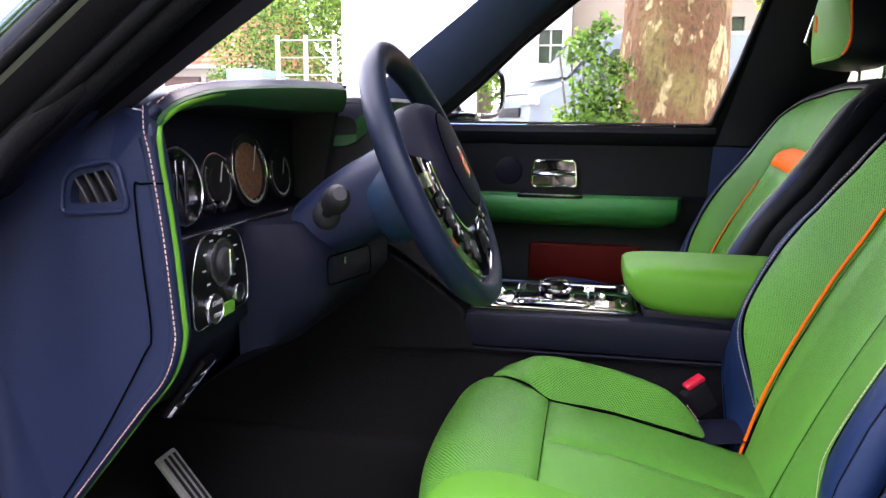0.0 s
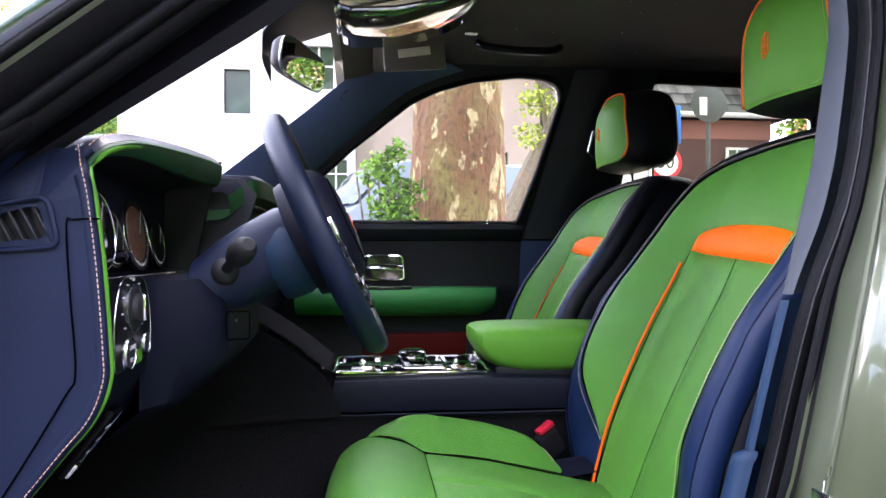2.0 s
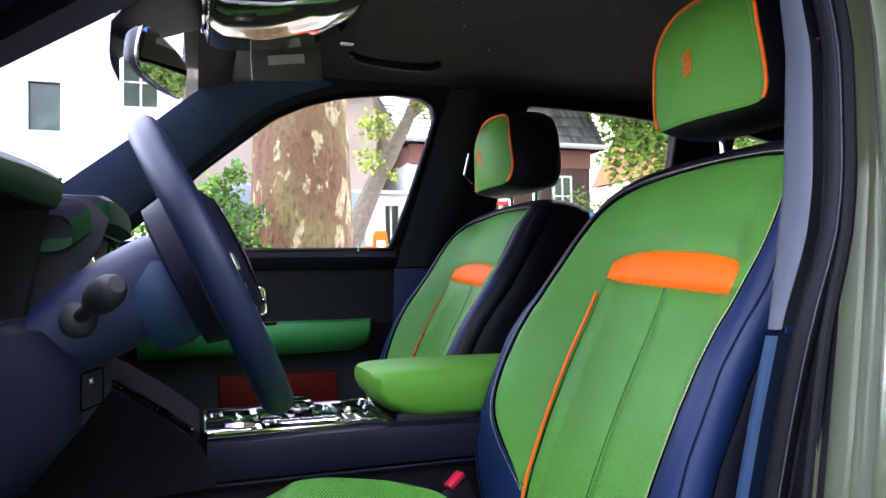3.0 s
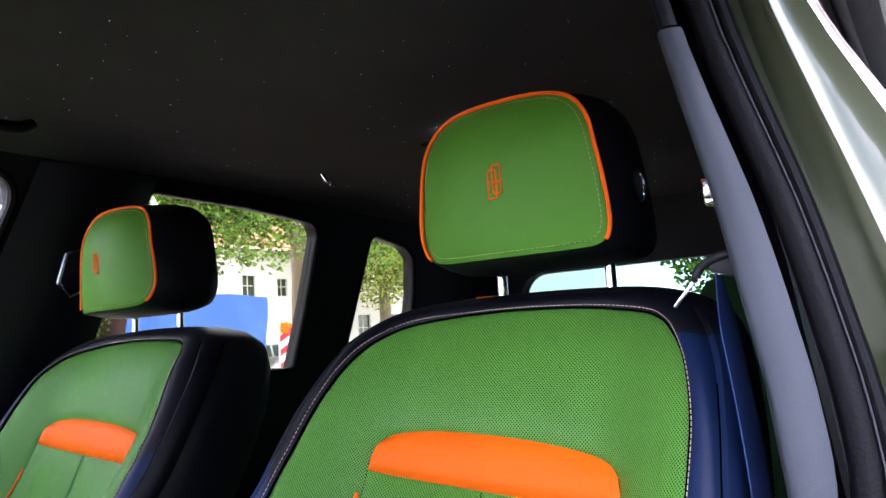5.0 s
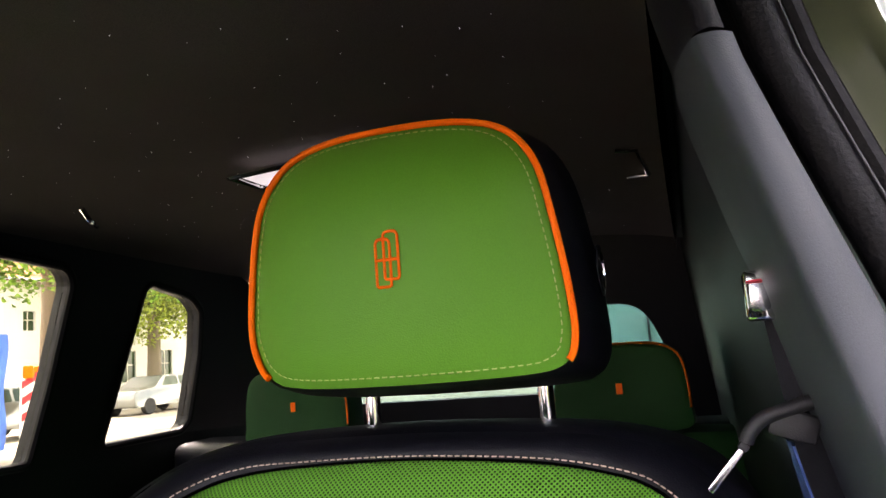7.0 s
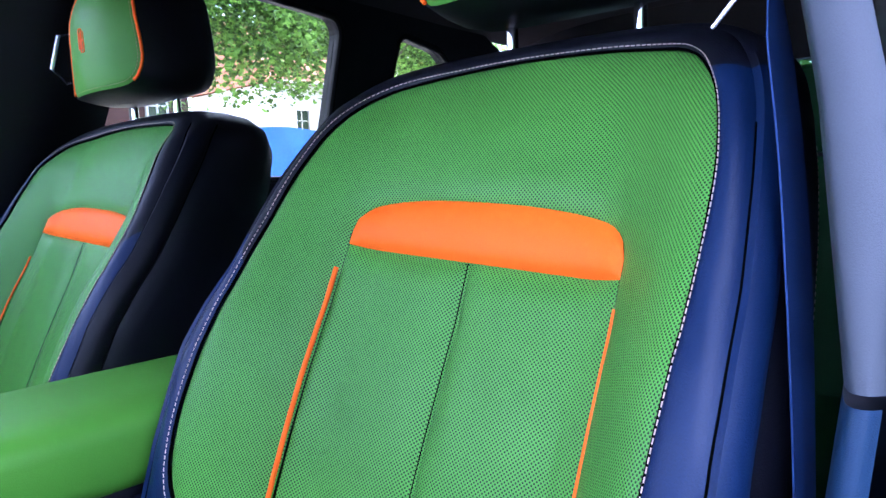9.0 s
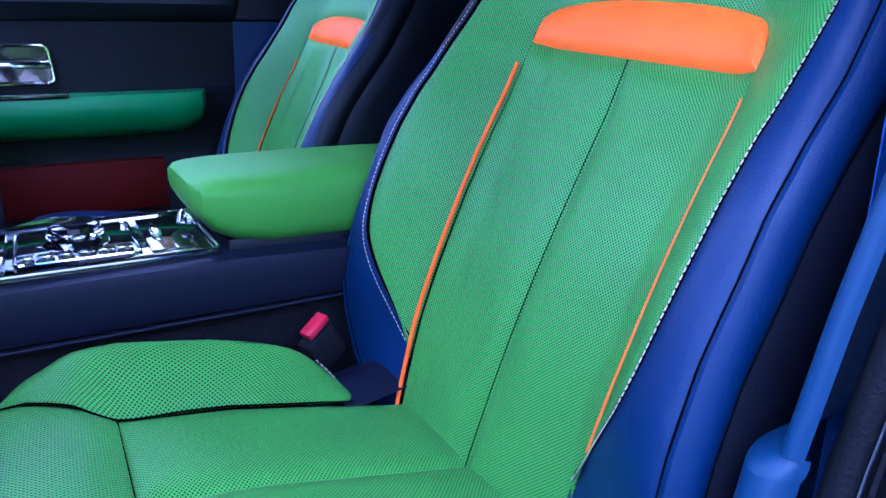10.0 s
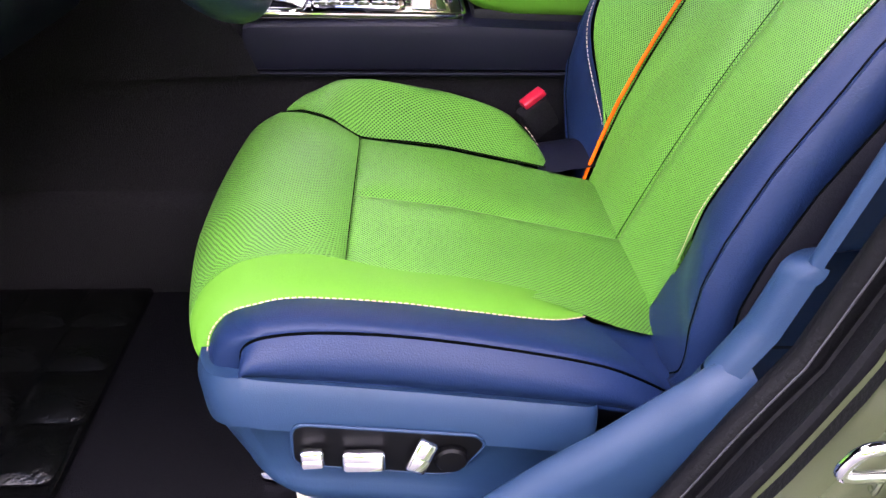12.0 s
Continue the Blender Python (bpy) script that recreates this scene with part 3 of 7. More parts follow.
    part("side_strip", grid(plain, 80, 12), "green", cushion, "smooth green leather strip")

    def navy_side(u, w):
        k = int(round(u * 80))
        p = seam[k].lerp(low[k], w)
        side = Vector((0, -0.75, 0.6)) if k < 50 else Vector((-0.5, -0.8, 0.2)).normalized()
        return p + shift + side * (0.013 * math.sin(math.pi * w) ** 0.8 - 0.001)
    part("side_panel", grid(navy_side, 80, 12), "navy", cushion, "navy leather cushion side")
    base_line = [Vector((min(p.x + 0.0, -0.0), -0.262, min(p.z, interp(p.x, [-.43, -.40, -.38, -.26, -.09, 0], [.808, .824, .831, .816, .791, .772])) - 0.004)) for p in low]

    def lower(u, w):
        k = int(round(u * 80))
        p = low[k].lerp(base_line[k], w)
        return p + shift + Vector((0, -0.012 * math.sin(math.pi * min(1, w * 1.1)) - 0.0005, 0.0))
    part("side_panel", grid(lower, 80, 10), "navy", cushion, "navy leather lower cushion side")
    part("seam_welt", tube([p + shift + Vector((0, -0.001, 0)) for p in low], 0.0012, 6), "groove", cushion)
    part("stitching", stitches([p + shift + Vector((0, -0.005, 0.0045)) for p in seam], 0.0036, 0.0020, 0.0006), "pink_thread", cushion, "cream and orange contrast stitching")
    part("centre_seam", tube([on_cushion(-0.3062, SEAT_Y + y, -0.003) for y in np.linspace(-.152, .142, 30)], 0.0014, 6), "groove", cushion)


def base_top(x, y):
    """Upper edge of the seat base: it climbs forward, then dips round the front corner."""
    return interp(x, [-.47, -.425, -.40, -.38, -.26, -.086], [.803, .812, .826, .833, .818, .793])


def build_seat_base(seat):
    rings = []
    for d, inset, nose in ((0.004, 0.020, 0.012), (0.0, 0.008, 0.004), (0.008, 0.001, 0.0), (0.036, -0.0055, 0.003), (0.041, -0.006, 0.004), (0.047, -0.001, 0.008), (0.095, 0.0, 0.025), (0.103, -0.002, 0.029), (0.109, -0.0055, 0.032), (0.119, -0.0055, 0.038), (0.134, 0.001, 0.047), (0.148, 0.016, 0.064), (0.152, 0.05, 0.10)):
        x0, x1, y0, y1 = -0.419 + nose, -0.086, -0.279 + inset, 0.279 - inset
        out = rounded([(x1, y0, 0.012), (x0, y0, 0.055), (x0, y1, 0.055), (x1, y1, 0.012)], 16)
        dense = []
        for (ax, ay), (bx, by) in zip(out, out[1:] + out[:1]):
            for t in (0, 0.25, 0.5, 0.75):
                dense.append((lerp(ax, bx, t), lerp(ay, by, t)))
        rings.append([Vector((x - .030 * smooth01((-x - .3) / .1) * (1 - (y / .28) ** 2), y, base_top(x, y) - d)) for x, y in dense])
    base = part("seat_base", loft(rings, True), "navy_plastic", seat, "navy plastic seat base shroud")
    # switch recess
    outline = rounded([(-.345, .750, .012), (-.343, .797, .014), (-.19, .779, .012), (-.183, .768, .008), (-.207, .731, .02)], 5)

    def on_side(a, b, d):
        return Vector((a, -0.2835 - d, b))
    panel = part("switch_panel", plate(outline, [], on_side, 0.003), "switch_black", base, "black panel with chrome switches", smooth=False)
    for x, z, w, h, lean in ((-.327, .765, .020, .017, -4), (-.285, .761, .036, .019, 0), (-.237, .765, .018, .032, 26)):
        m = Matrix.Translation((x, -0.2935, z)) @ pose(0, 0, 0, 0, lean, 0)
        g = rbox((w, 0.010, h), 0.0035, 3, m @ pose(0, 0, 0, -14, 0, 0))
        part("switch", g, "chrome", panel, "chrome seat switch")
        part("switch_pad", rbox((w * 0.84, 0.002, h * 0.40), 0.0009, 2, m @ pose(0, 0, 0, -14, 0, 0) @ Matrix.Translation((0, -0.0050, -h * 0.20))), "chrome", panel)
    part("rotary_knob", lathe([(0, 0), (.013, 0), (.014, .002), (.014, .006), (.012, .008), (0, .0085)], 24, Matrix.Translation((-.212, -0.2865, .757)) @ pose(0, 0, 0, 90, 0, 0)), "switch_black", panel)
    part("panel_lip", tube([on_side(a, b, 0.002) for a, b in outline], 0.0016, 8, True), "navy_plastic", base)
    part("seat_rail", span(-0.36, 0.12, -0.235, -0.17, 0.60, 0.672, 0.008), "cream", seat, "pale beige seat rail cover")
    part("rail_end", span(-0.392, -0.362, -0.230, -0.19, 0.640, 0.672, 0.004), "chrome", seat, "chrome seat rail end")
    part("seat_rail", span(-0.36, 0.12, 0.17, 0.22, 0.60, 0.70, 0.008), "matt", seat)


HR_Y = -0.018
HEAD = [(0, 1.617), (.055, 1.615), (.088, 1.604), (.108, 1.577), (.117, 1.535), (.123, 1.488), (.120, 1.462), (.106, 1.442), (.078, 1.433), (0, 1.431), (-.088, 1.432), (-.115, 1.437), (-.1235, 1.453), (-.123, 1.485), (-.117, 1.535), (-.108, 1.577), (-.088, 1.604), (-.055, 1.615)]


def head_outline(k, n=64):
    return [Vector((p.x * k, 1.524 + (p.y - 1.524) * k, 0)) for p in spline([Vector((a, b, 0)) for a, b in HEAD], n, True)]


def build_headrest(seat):
    def face_x(y, z):
        return 0.216 + 1.9 * y * y + 0.10 * max(0, z - 1.54) + 4.5 * max(0, z - 1.555) ** 2
    rings = []
    for k, deep in ((1.0, 0.0), (1.025, 0.006), (1.09, 0.045), (1.125, 0.08), (1.11, 0.12), (1.02, 0.150), (0.85, 0.165), (0.4, 0.172)):
        rings.append([Vector((face_x(p.x / k, p.y) * (1 - min(deep / .15, 1)) + 0.222 * min(deep / .15, 1) + deep, HR_Y + p.x, p.y)) for p in head_outline(k)])
    head = part("headrest", loft(rings, True, False, True), "black", seat, "black leather headrest with a green front")
    ol = head_outline(1.0)
    n = len(ol)
    verts, uvs, faces = [], [], []
    steps = 14
    for j in range(steps + 1):
        r = 1 - (j / steps) ** 1.5
        for p in ol:
            y, z = p.x * r, 1.524 + (p.y - 1.524) * r
            d = (1 - r) * 0.11
            verts.append(Vector((face_x(y, z) - swell(d, 0.009, 0.03) - 0.001, HR_Y + y, z)))
    for j in range(steps):
        for i in range(n):
            a, b = j * n + i, j * n + (i + 1) % n
            faces.append((a, b, b + n, a + n))
    part("face", (verts, faces), "green", head, "smooth green leather face")
    rim_pts = [p for p in head_outline(1.0, 120) if p.y > 1.4395]
    start = max(range(len(rim_pts)), key=lambda k: (rim_pts[k] - rim_pts[k - 1]).length)
    rim_pts = rim_pts[start:] + rim_pts[:start]
    part("piping", tube([Vector((face_x(p.x, p.y) - 0.001, HR_Y + p.x, p.y)) for p in rim_pts], 0.0026, 8), "orange", head, "orange leather piping")
    st = head_outline(0.935, 90)
    part("stitching", stitches([Vector((face_x(p.x, p.y) - swell(0.0075, 0.009, 0.03) - 0.0018, HR_Y + p.x, p.y)) for p in st], 0.0036, 0.0022, 0.0005, True), "olive_thread", head)
    gs = []
    for dy, dz in ((.0030, .0025), (-.0030, -.0025)):
        loop = rounded([(-.0052 + dy, 1.500 + dz, .002), (-.0052 + dy, 1.533 + dz, .004), (.0052 + dy, 1.533 + dz, .004), (.0052 + dy, 1.500 + dz, .002)], 4)
        gs.append(tube([Vector((.2096, HR_Y - .007 - a, b)) for a, b in loop], .0011, 6, True))
    gs.append(tube([Vector((.2096, HR_Y - .007 - a, 1.516)) for a in (-.008, .008)], .0011, 6))
    part("emblem", join(*gs), "orange", head, "small embroidered orange emblem")
    side = part("side_badge", lathe([(0, 0), (.0185, 0), (.0195, .0015), (.0175, .003), (.0145, .003), (.014, .0012), (.006, .0012), (.005, .0026), (0, .003)], 28, Matrix.Translation((0.300, HR_Y - 0.1380, 1.502)) @ pose(0, 0, 0, 90, 0, 0)), "chrome", head, "round chrome badge")
    part("post_plate", rbox((.05, .185, .004), .0015, 2, Matrix.Translation((.331, -.028, 1.388))), "black", head)
    for y in (0.046, -0.102):
        part("post", tube([(0.331, y, 1.36), (0.331, y, 1.465)], 0.0065, 14), "chrome", head, "chrome headrest post")
        part("post_collar", lathe([(0, 0), (.013, 0), (.013, .004), (.009, .008), (0, .008)], 20, Matrix.Translation((0.331, y, 1.383))), "black", head)


def build_seat(base, label, tilt):
    seat = thing("front_seat", base, label, "car seat", "front seats")
    build_seat_base(seat)
    build_cushion(seat)
    build_backrest(seat, tilt)
    build_headrest(seat)
    return seat


build_seat((-0.1, 0, 0.56), "green and navy leather driver seat with orange piping", ARCH_TILT)
passenger_seat = build_seat((-0.1, 0, 0.56), "green and navy leather passenger seat with orange piping", -ARCH_TILT)
for ob in passenger_seat.children_recursive:
    ob.data.transform(Matrix.Diagonal((1, -1, 1, 1)))
    ob.data.flip_normals()
passenger_seat.location = (-0.089, 0.80, 0.56)

# belt buckle beside the driver's cushion
buckle = thing("belt_buckle", (-0.05, 0.25, 0.80), "red seat belt buckle on a black stalk beside the cushion", "seat belt buckle")
part("release_button", rbox((0.036, 0.020, 0.010), 0.003, 2, Matrix.Translation((-0.072, 0.245, 0.868)) @ pose(0, 0, 0, 0, -32, 20)), "red", buckle, "bright red release button")
part("housing", rbox((0.046, 0.026, 0.05), 0.006, 2, Matrix.Translation((-0.062, 0.249, 0.838)) @ pose(0, 0, 0, 0, -32, 20)), "carpet", buckle)

# ---- car shell ----
def wall_y(z, side):
    """Inner face of the car's flank: upright to the belt line, leaning in above it. side 1: passenger, -1: driver."""
    y = 1.165 - 0.30 * max(0.0, z - 1.28)
    return y if side > 0 else 0.80 - y


car = thing("car_body", (0.4, 0.4, 0.0), "olive green luxury car body with dark trimmed cabin", "car")

FRONT_WIN = [(-.72, 1.290), (-.40, 1.288), (.068, 1.288), (.12, 1.44), (.165, 1.60), (.182, 1.665), (.172, 1.702), (.135, 1.722), (.05, 1.728), (-.10, 1.710), (-.20, 1.682), (-.28, 1.645), (-.45, 1.515), (-.585, 1.395)]
REAR_WIN = [(.36, 1.290), (1.003, 1.275), (1.012, 1.45), (1.012, 1.665), (.985, 1.697), (.75, 1.715), (.47, 1.722), (.435, 1.70)]
QUARTER_WIN = [(1.20, 1.285), (1.232, 1.665), (1.255, 1.680), (1.42, 1.655), (1.475, 1.62), (1.51, 1.50), (1.53, 1.31), (1.50, 1.285)]
flank = [(-1.0, 1.255), (-1.0, 1.31), (-.84, 1.415), (-.44, 1.722), (-.30, 1.772), (.2, 1.79), (1.0, 1.765), (1.6, 1.73), (1.95, 1.60), (2.05, 1.255)]
W1, W2, W3 = (rounded([(a, b, 0.02) for a, b in w], 3) for w in (FRONT_WIN, REAR_WIN, QUARTER_WIN))
part("side_trim", plate(flank, [W1, W2, W3], lambda a, b, d: (a, wall_y(b, 1) + d, b), 0.05), "black", car, "black cabin side trim with window openings", smooth=False)
for w, nm in ((W1, "front_window"), (W2, "rear_window"), (W3, "quarter_window")):
    pane = part(nm, plate(w, [], lambda a, b, d: (a, wall_y(b, 1) + 0.028 + d, b), 0.004), "glass" if nm == "front_window" else "side_glass", car, "clear side window glass" if nm == "front_window" else "lightly tinted side window glass", smooth=False)
    pane.visible_shadow = False
    part("window_seal", tube([(a, wall_y(b, 1) + 0.004, b) for a, b in w], 0.010, 8, True), "rubber", car, "black rubber window seal")
# outer skin of the passenger flank below the belt
part("outer_panel", grid(lambda u, v: (lerp(-1.6, 2.3, u), 1.30 + 0.03 * math.sin(v * 3) - 0.05 * v, lerp(0.35, 1.27, v)), 20, 8), "paint", car)

# passenger A-pillar trim between windscreen and side window
pil_a = spline([(-.90, 1.02, 1.350), (-.74, .985, 1.470), (-.58, .965, 1.590), (-.455, .955, 1.690), (-.35, .94, 1.745)], 30)
pil_b = spline([(-.78, 1.165, 1.270), (-.60, 1.150, 1.395), (-.455, 1.105, 1.525), (-.285, 1.065, 1.662), (-.12, 1.03, 1.735)], 30)
part("pillar_trim", grid(lambda u, v: pil_a[int(round(u * 29))].lerp(pil_b[int(round(u * 29))], v) + Vector((0.014, -0.020, 0.010)) * math.sin(math.pi * v), 29, 10), "lit_navy", car, "navy windscreen pillar trim, brightened in its colour")
badge = spline([(-.492, .985, 1.624), (-.474, .988, 1.645), (-.462, 1.006, 1.648), (-.478, 1.008, 1.626)], 24, True)
part("airbag_tag", tube([p + Vector((0.010, -0.020, 0.008)) for p in badge], 0.0016, 6, True), "matt", car)


# roof lining
def roof(x, y):
    t = (y - 0.4) / 0.66
    return 1.792 - 0.050 * t ** 4 - 0.030 * smooth01((x - 0.5) / 1.3) - 0.085 * smooth01((-x - 0.22) / 0.26)


head = part("roof_lining", grid(lambda u, v: (lerp(-.47, 1.95, u), lerp(-.262, 1.062, v), roof(lerp(-.47, 1.95, u), lerp(-.262, 1.062, v))), 40, 24), "headliner", car, "dark roof lining with tiny star lights")
random.seed(11)
stars = []
for i in range(22):
    for j in range(13):
        x, y = -.05 + .08 * (i + random.random()), -.1 + .081 * (j + random.random())
        r = random.choice((0.0003, 0.0004, 0.00055))
        stars.append(lathe([(0, 0), (r, 0), (r * 0.7, -0.0008), (0, -0.001)], 5, Matrix.Translation((x, y, roof(x, y) - 0.0015))))
tagged(part("star_lights", join(*stars), "star", head, "tiny fibre optic star lights"), kind="stuff")
part("roof_skin", grid(lambda u, v: (lerp(-.50, 2.1, u), lerp(-.36, 1.16, v), 1.84 - 0.06 * ((lerp(-.36, 1.16, v) - .4) / .76) ** 4 - 0.07 * smooth01((-lerp(-.50, 2.1, u) - 0.25) / 0.25)), 20, 16), "paint", car, "olive painted roof")

# windscreen
screen = part("windscreen", grid(lambda u, v: (lerp(-1.30, -.452, v) - 0.06 * (1 - (2 * u - 1) ** 2), lerp(-.33, 1.13, u) + lerp(0, -0.0, v), lerp(1.17, 1.715, v)), 16, 8), "glass", car, "clear windscreen glass")
screen.visible_shadow = False

# driver A-pillar: trim, seal, painted flange and outer edge
PA = [Vector(p) for p in ((-.93, -.333, 1.155), (-.748, -.319, 1.300), (-.560, -.305, 1.450), (-.371, -.290, 1.600), (-.300, -.282, 1.655), (-.210, -.272, 1.692), (-.05, -.262, 1.712), (.15, -.258, 1.722), (.8, -.255, 1.715), (1.6, -.26, 1.68))]
pa = spline(PA, 60)


def narrow(p):
    """The door frame section is slimmer along the windscreen pillar than along the roof."""
    return interp(p.x, [-.38, -.12], [.60, 1.0])


def rail(offsets):
    """A strip along the driver's pillar and roof rail through the given offsets."""
    return loft([[p + Vector(o) * (narrow(p) if o[1] < 0 else 1) for o in offsets] for p in pa], False)


def bead(o, r):
    return tube([p + Vector(o) * narrow(p) for p in pa], r, 10)


part("pillar_trim", rail([(-.10, .045, -.035), (-.06, .040, .0), (-.02, .018, .012), (0, 0, 0), (.008, -.020, -.006), (.006, -.040, -.010), (-.002, -.058, -.004)]), "black", car, "black windscreen pillar trim")
hang = [interp(p.x, [-.93, -.80, -.526, -.40, -.25, -.10], [.0, .018, .052, .060, .045, .0]) for p in pa]
part("pillar_trim", loft([[p + Vector((.004, .002, .004)), p + Vector((.008, -.006, -d * .5)), p + Vector((.002, .002, -d)), p + Vector((-.012, .010, -d * .96)), p + Vector((-.05, .035, -d * .6))] for p, d in zip(pa, hang)], False), "black", car, "black airbag trim along the windscreen pillar")
part("door_seal", bead((.002, -.072, -.004), 0.013), "rubber", car, "black rubber door seal")
part("door_seal", bead((-.006, -.098, .006), 0.008), "rubber", car, "black rubber door seal")
part("inner_flange", rail([(-.002, -.060, .004), (-.008, -.085, .012), (-.016, -.110, .014), (-.034, -.134, .024), (-.050, -.141, .036)]), "rubber", car)
part("painted_flange", rail([(-.046, -.136, .030), (-.049, -.141, .031), (-.053, -.145, .033), (-.056, -.147, .036), (-.062, -.149, .046)]), "paint", car, "olive painted door frame flange")
part("seal_lip", bead((-.060, -.150, .040), 0.006), "rubber", car)
part("outer_edge", rail([(-.058, -.146, .044), (-.070, -.158, .050), (-.080, -.162, .058), (-.088, -.158, .070), (-.095, -.14, .080)]), "roof_trim", car, "dark satin roof edge moulding")

# lower hinge pillar beside the dashboard
part("hinge_pillar", grid(lambda u, v: (lerp(-1.02, -.90, u) + 0.06 * v * (1 - v), lerp(-.47, -.335, u), lerp(.50, 1.24, v)), 6, 8), "black", car)
low = spline([(-.72, -.362, 1.325), (-.80, -.385, 1.25), (-.845, -.405, 1.15), (-.865, -.425, .95), (-.86, -.425, .72), (-.80, -.42, .58), (-.6, -.42, .54)], 40)
part("door_seal", tube(low, 0.014, 10), "rubber", car, "black rubber door seal")

# driver B-pillar
BZ = [.50, .60, .70, .77, .87, .92, .97, 1.06, 1.15, 1.30, 1.45, 1.60, 1.70, 1.76]
BX = [-.27, -.19, -.117, -.077, -.030, -.003, .011, .029, .047, .097, .140, .164, .166, .160]
BY = [-.366, -.360, -.352, -.348, -.343, -.341, -.340, -.346, -.355, -.331, -.297, -.260, -.240, -.232]
# the painted outside of the pillar stands further out below the belt line
OUT_X = [-.30, -.22, -.145, -.105, -.050, -.030, -.011, .018, .047, .097, .140, .164, .166, .160]
OUT_Y = [-.405, -.400, -.392, -.388, -.386, -.385, -.384, -.371, -.358, -.331, -.297, -.260, -.240, -.232]


def bp(z):
    return Vector((interp(z, BZ, BX), interp(z, BZ, BY), z))


def outer_bp(z):
    return Vector((interp(z, BZ, OUT_X), interp(z, BZ, OUT_Y), z))


def pillar(z0, z1, offsets, n=24):
    return loft([[bp(z) + Vector((dx, dy, 0)) for dx, dy in offsets] for z in np.linspace(z0, z1, n)], False)


nose = [(p.x, p.y) for p in spline([(.24, .020, 0), (.15, .030, 0), (.07, .034, 0), (.024, .028, 0), (.006, .022, 0), (.003, .014, 0), (.008, .008, 0)], 25)]
def flare(z):
    """The upper trim widens towards the door above its joint."""
    return .017 * smooth01((z - 1.13) / .13) * (1 - .65 * smooth01((z - 1.36) / .28))


part("pillar_trim", loft([[bp(z) + Vector((a + .3 * flare(z) * w, b - flare(z) * w, 0)) for (a, b), w in zip(nose, [smooth01((k - 16) / 8) for k in range(25)])] for z in np.linspace(1.150, 1.615, 30)], False), "grey_plastic", car, "grey plastic upper door pillar trim")
part("pillar_head", pillar(1.618, 1.76, [(a + .002, b - .003) for a, b in nose]), "black", car)
fat = [(p.x, p.y) for p in spline([(.20, .040, 0), (.10, .048, 0), (.03, .048, 0), (.004, .040, 0), (-.006, .028, 0), (-.003, .014, 0), (.008, .006, 0)], 25)]
part("pillar_trim", pillar(.978, 1.144, [(a - .002, b - .001) for a, b in nose]), "navy_plastic", car, "navy plastic pillar trim")
part("pillar_trim", pillar(.8795, .965, fat), "navy_plastic", car, "navy plastic pillar trim")
part("pillar_trim", pillar(.50, .8765, fat), "navy_plastic", car, "navy plastic lower pillar trim")
foot_line = spline([(-.22, -.316, .70), (-.15, -.321, .775), (-.105, -.325, .818), (-.069, -.326, .852), (-.040, -.327, .880), (-.012, -.322, .898)], 30)
part("sill_trim", loft([[p + Vector(o) for o in ((.010, .040, -.06), (.002, .014, -.012), (.0, .005, -.002), (.002, -.001, 0), (.006, -.009, -.004), (.009, -.017, -.010), (.012, -.020, -.020), (.022, -.020, -.05), (.055, -.016, -.11))] for p in foot_line], False), "navy_plastic", car, "navy plastic sill trim beside the seat")
part("pillar_step", loft([[bp(.965) + Vector((a, b, 0)) for a, b in fat], [bp(.970) + Vector((a + .001, b - .0015, 0)) for a, b in fat], [bp(.975) + Vector(((a + c) / 2 + .002, (b + d) / 2 - .002, 0)) for (a, b), (c, d) in zip(fat, nose)], [bp(.979) + Vector((c + .001, d - .003, 0)) for c, d in nose]], False), "navy_plastic", car)
part("door_seal", tube([bp(z) + Vector((.022 + .3 * flare(z), -.010 - flare(z), 0)) for z in np.linspace(.50, 1.76, 40)], 0.012, 10), "rubber", car, "black rubber door seal")
part("seal_lip", tube([bp(z).lerp(outer_bp(z), .8) + Vector((.022 + .2 * flare(z), -.030 - .75 * flare(z), 0)) for z in np.linspace(.50, 1.76, 40)], 0.006, 8), "rubber", car)
part("inner_flange", loft([[bp(z) + Vector((.022, -.014, 0)), bp(z) + Vector((.026, -.024, 0)), bp(z).lerp(outer_bp(z), .5) + Vector((.026, -.026, 0)), outer_bp(z) + Vector((.026, -.030, 0)), outer_bp(z) + Vector((.024, -.040, 0))] for z in np.linspace(.50, 1.76, 40)], False), "rubber", car)


def jamb_ring(z):
    """Outer section of the pillar: wide below the belt, thin beside the window."""
    k = interp(z, [.9, 1.22, 1.32, 1.6, 1.78], [1.0, .96, .74, .32, .22])
    section = ((.012, -.030, 0), (.032, -.034, 0), (.044, -.039, 0), (.044, -.044 - .004 * k, 0), (.034, -.050 - .012 * k, 0), (.018, -.056 - .024 * k, 0), (.010, -.059 - .030 * k, 0), (.008, -.061 - .036 * k, 0), (.012, -.062 - .05 * k, 0), (.014, -.062 - .09 * k, 0), (.012, -.062 - .118 * k, 0), (.024, -.062 - .138 * k, 0), (.05, -.062 - .146 * k, 0), (.5, -.062 - .152 * k, 0), (1.6, -.062 - .15 * k, 0))
    return [outer_bp(z) + Vector(o) + Vector((.010, 0, 0)) for o in section]


part("door_jamb", loft([jamb_ring(z) for z in np.linspace(.40, 1.79, 40)], False), "paint", car, "olive metallic painted door jamb")
part("sill", grid(lambda u, v: (lerp(-.95, .0, u), lerp(-.36, -.56, v), .56 + .02 * math.sin(math.pi * v) - .10 * v * v), 12, 8), "navy_plastic", car, "navy plastic door sill")

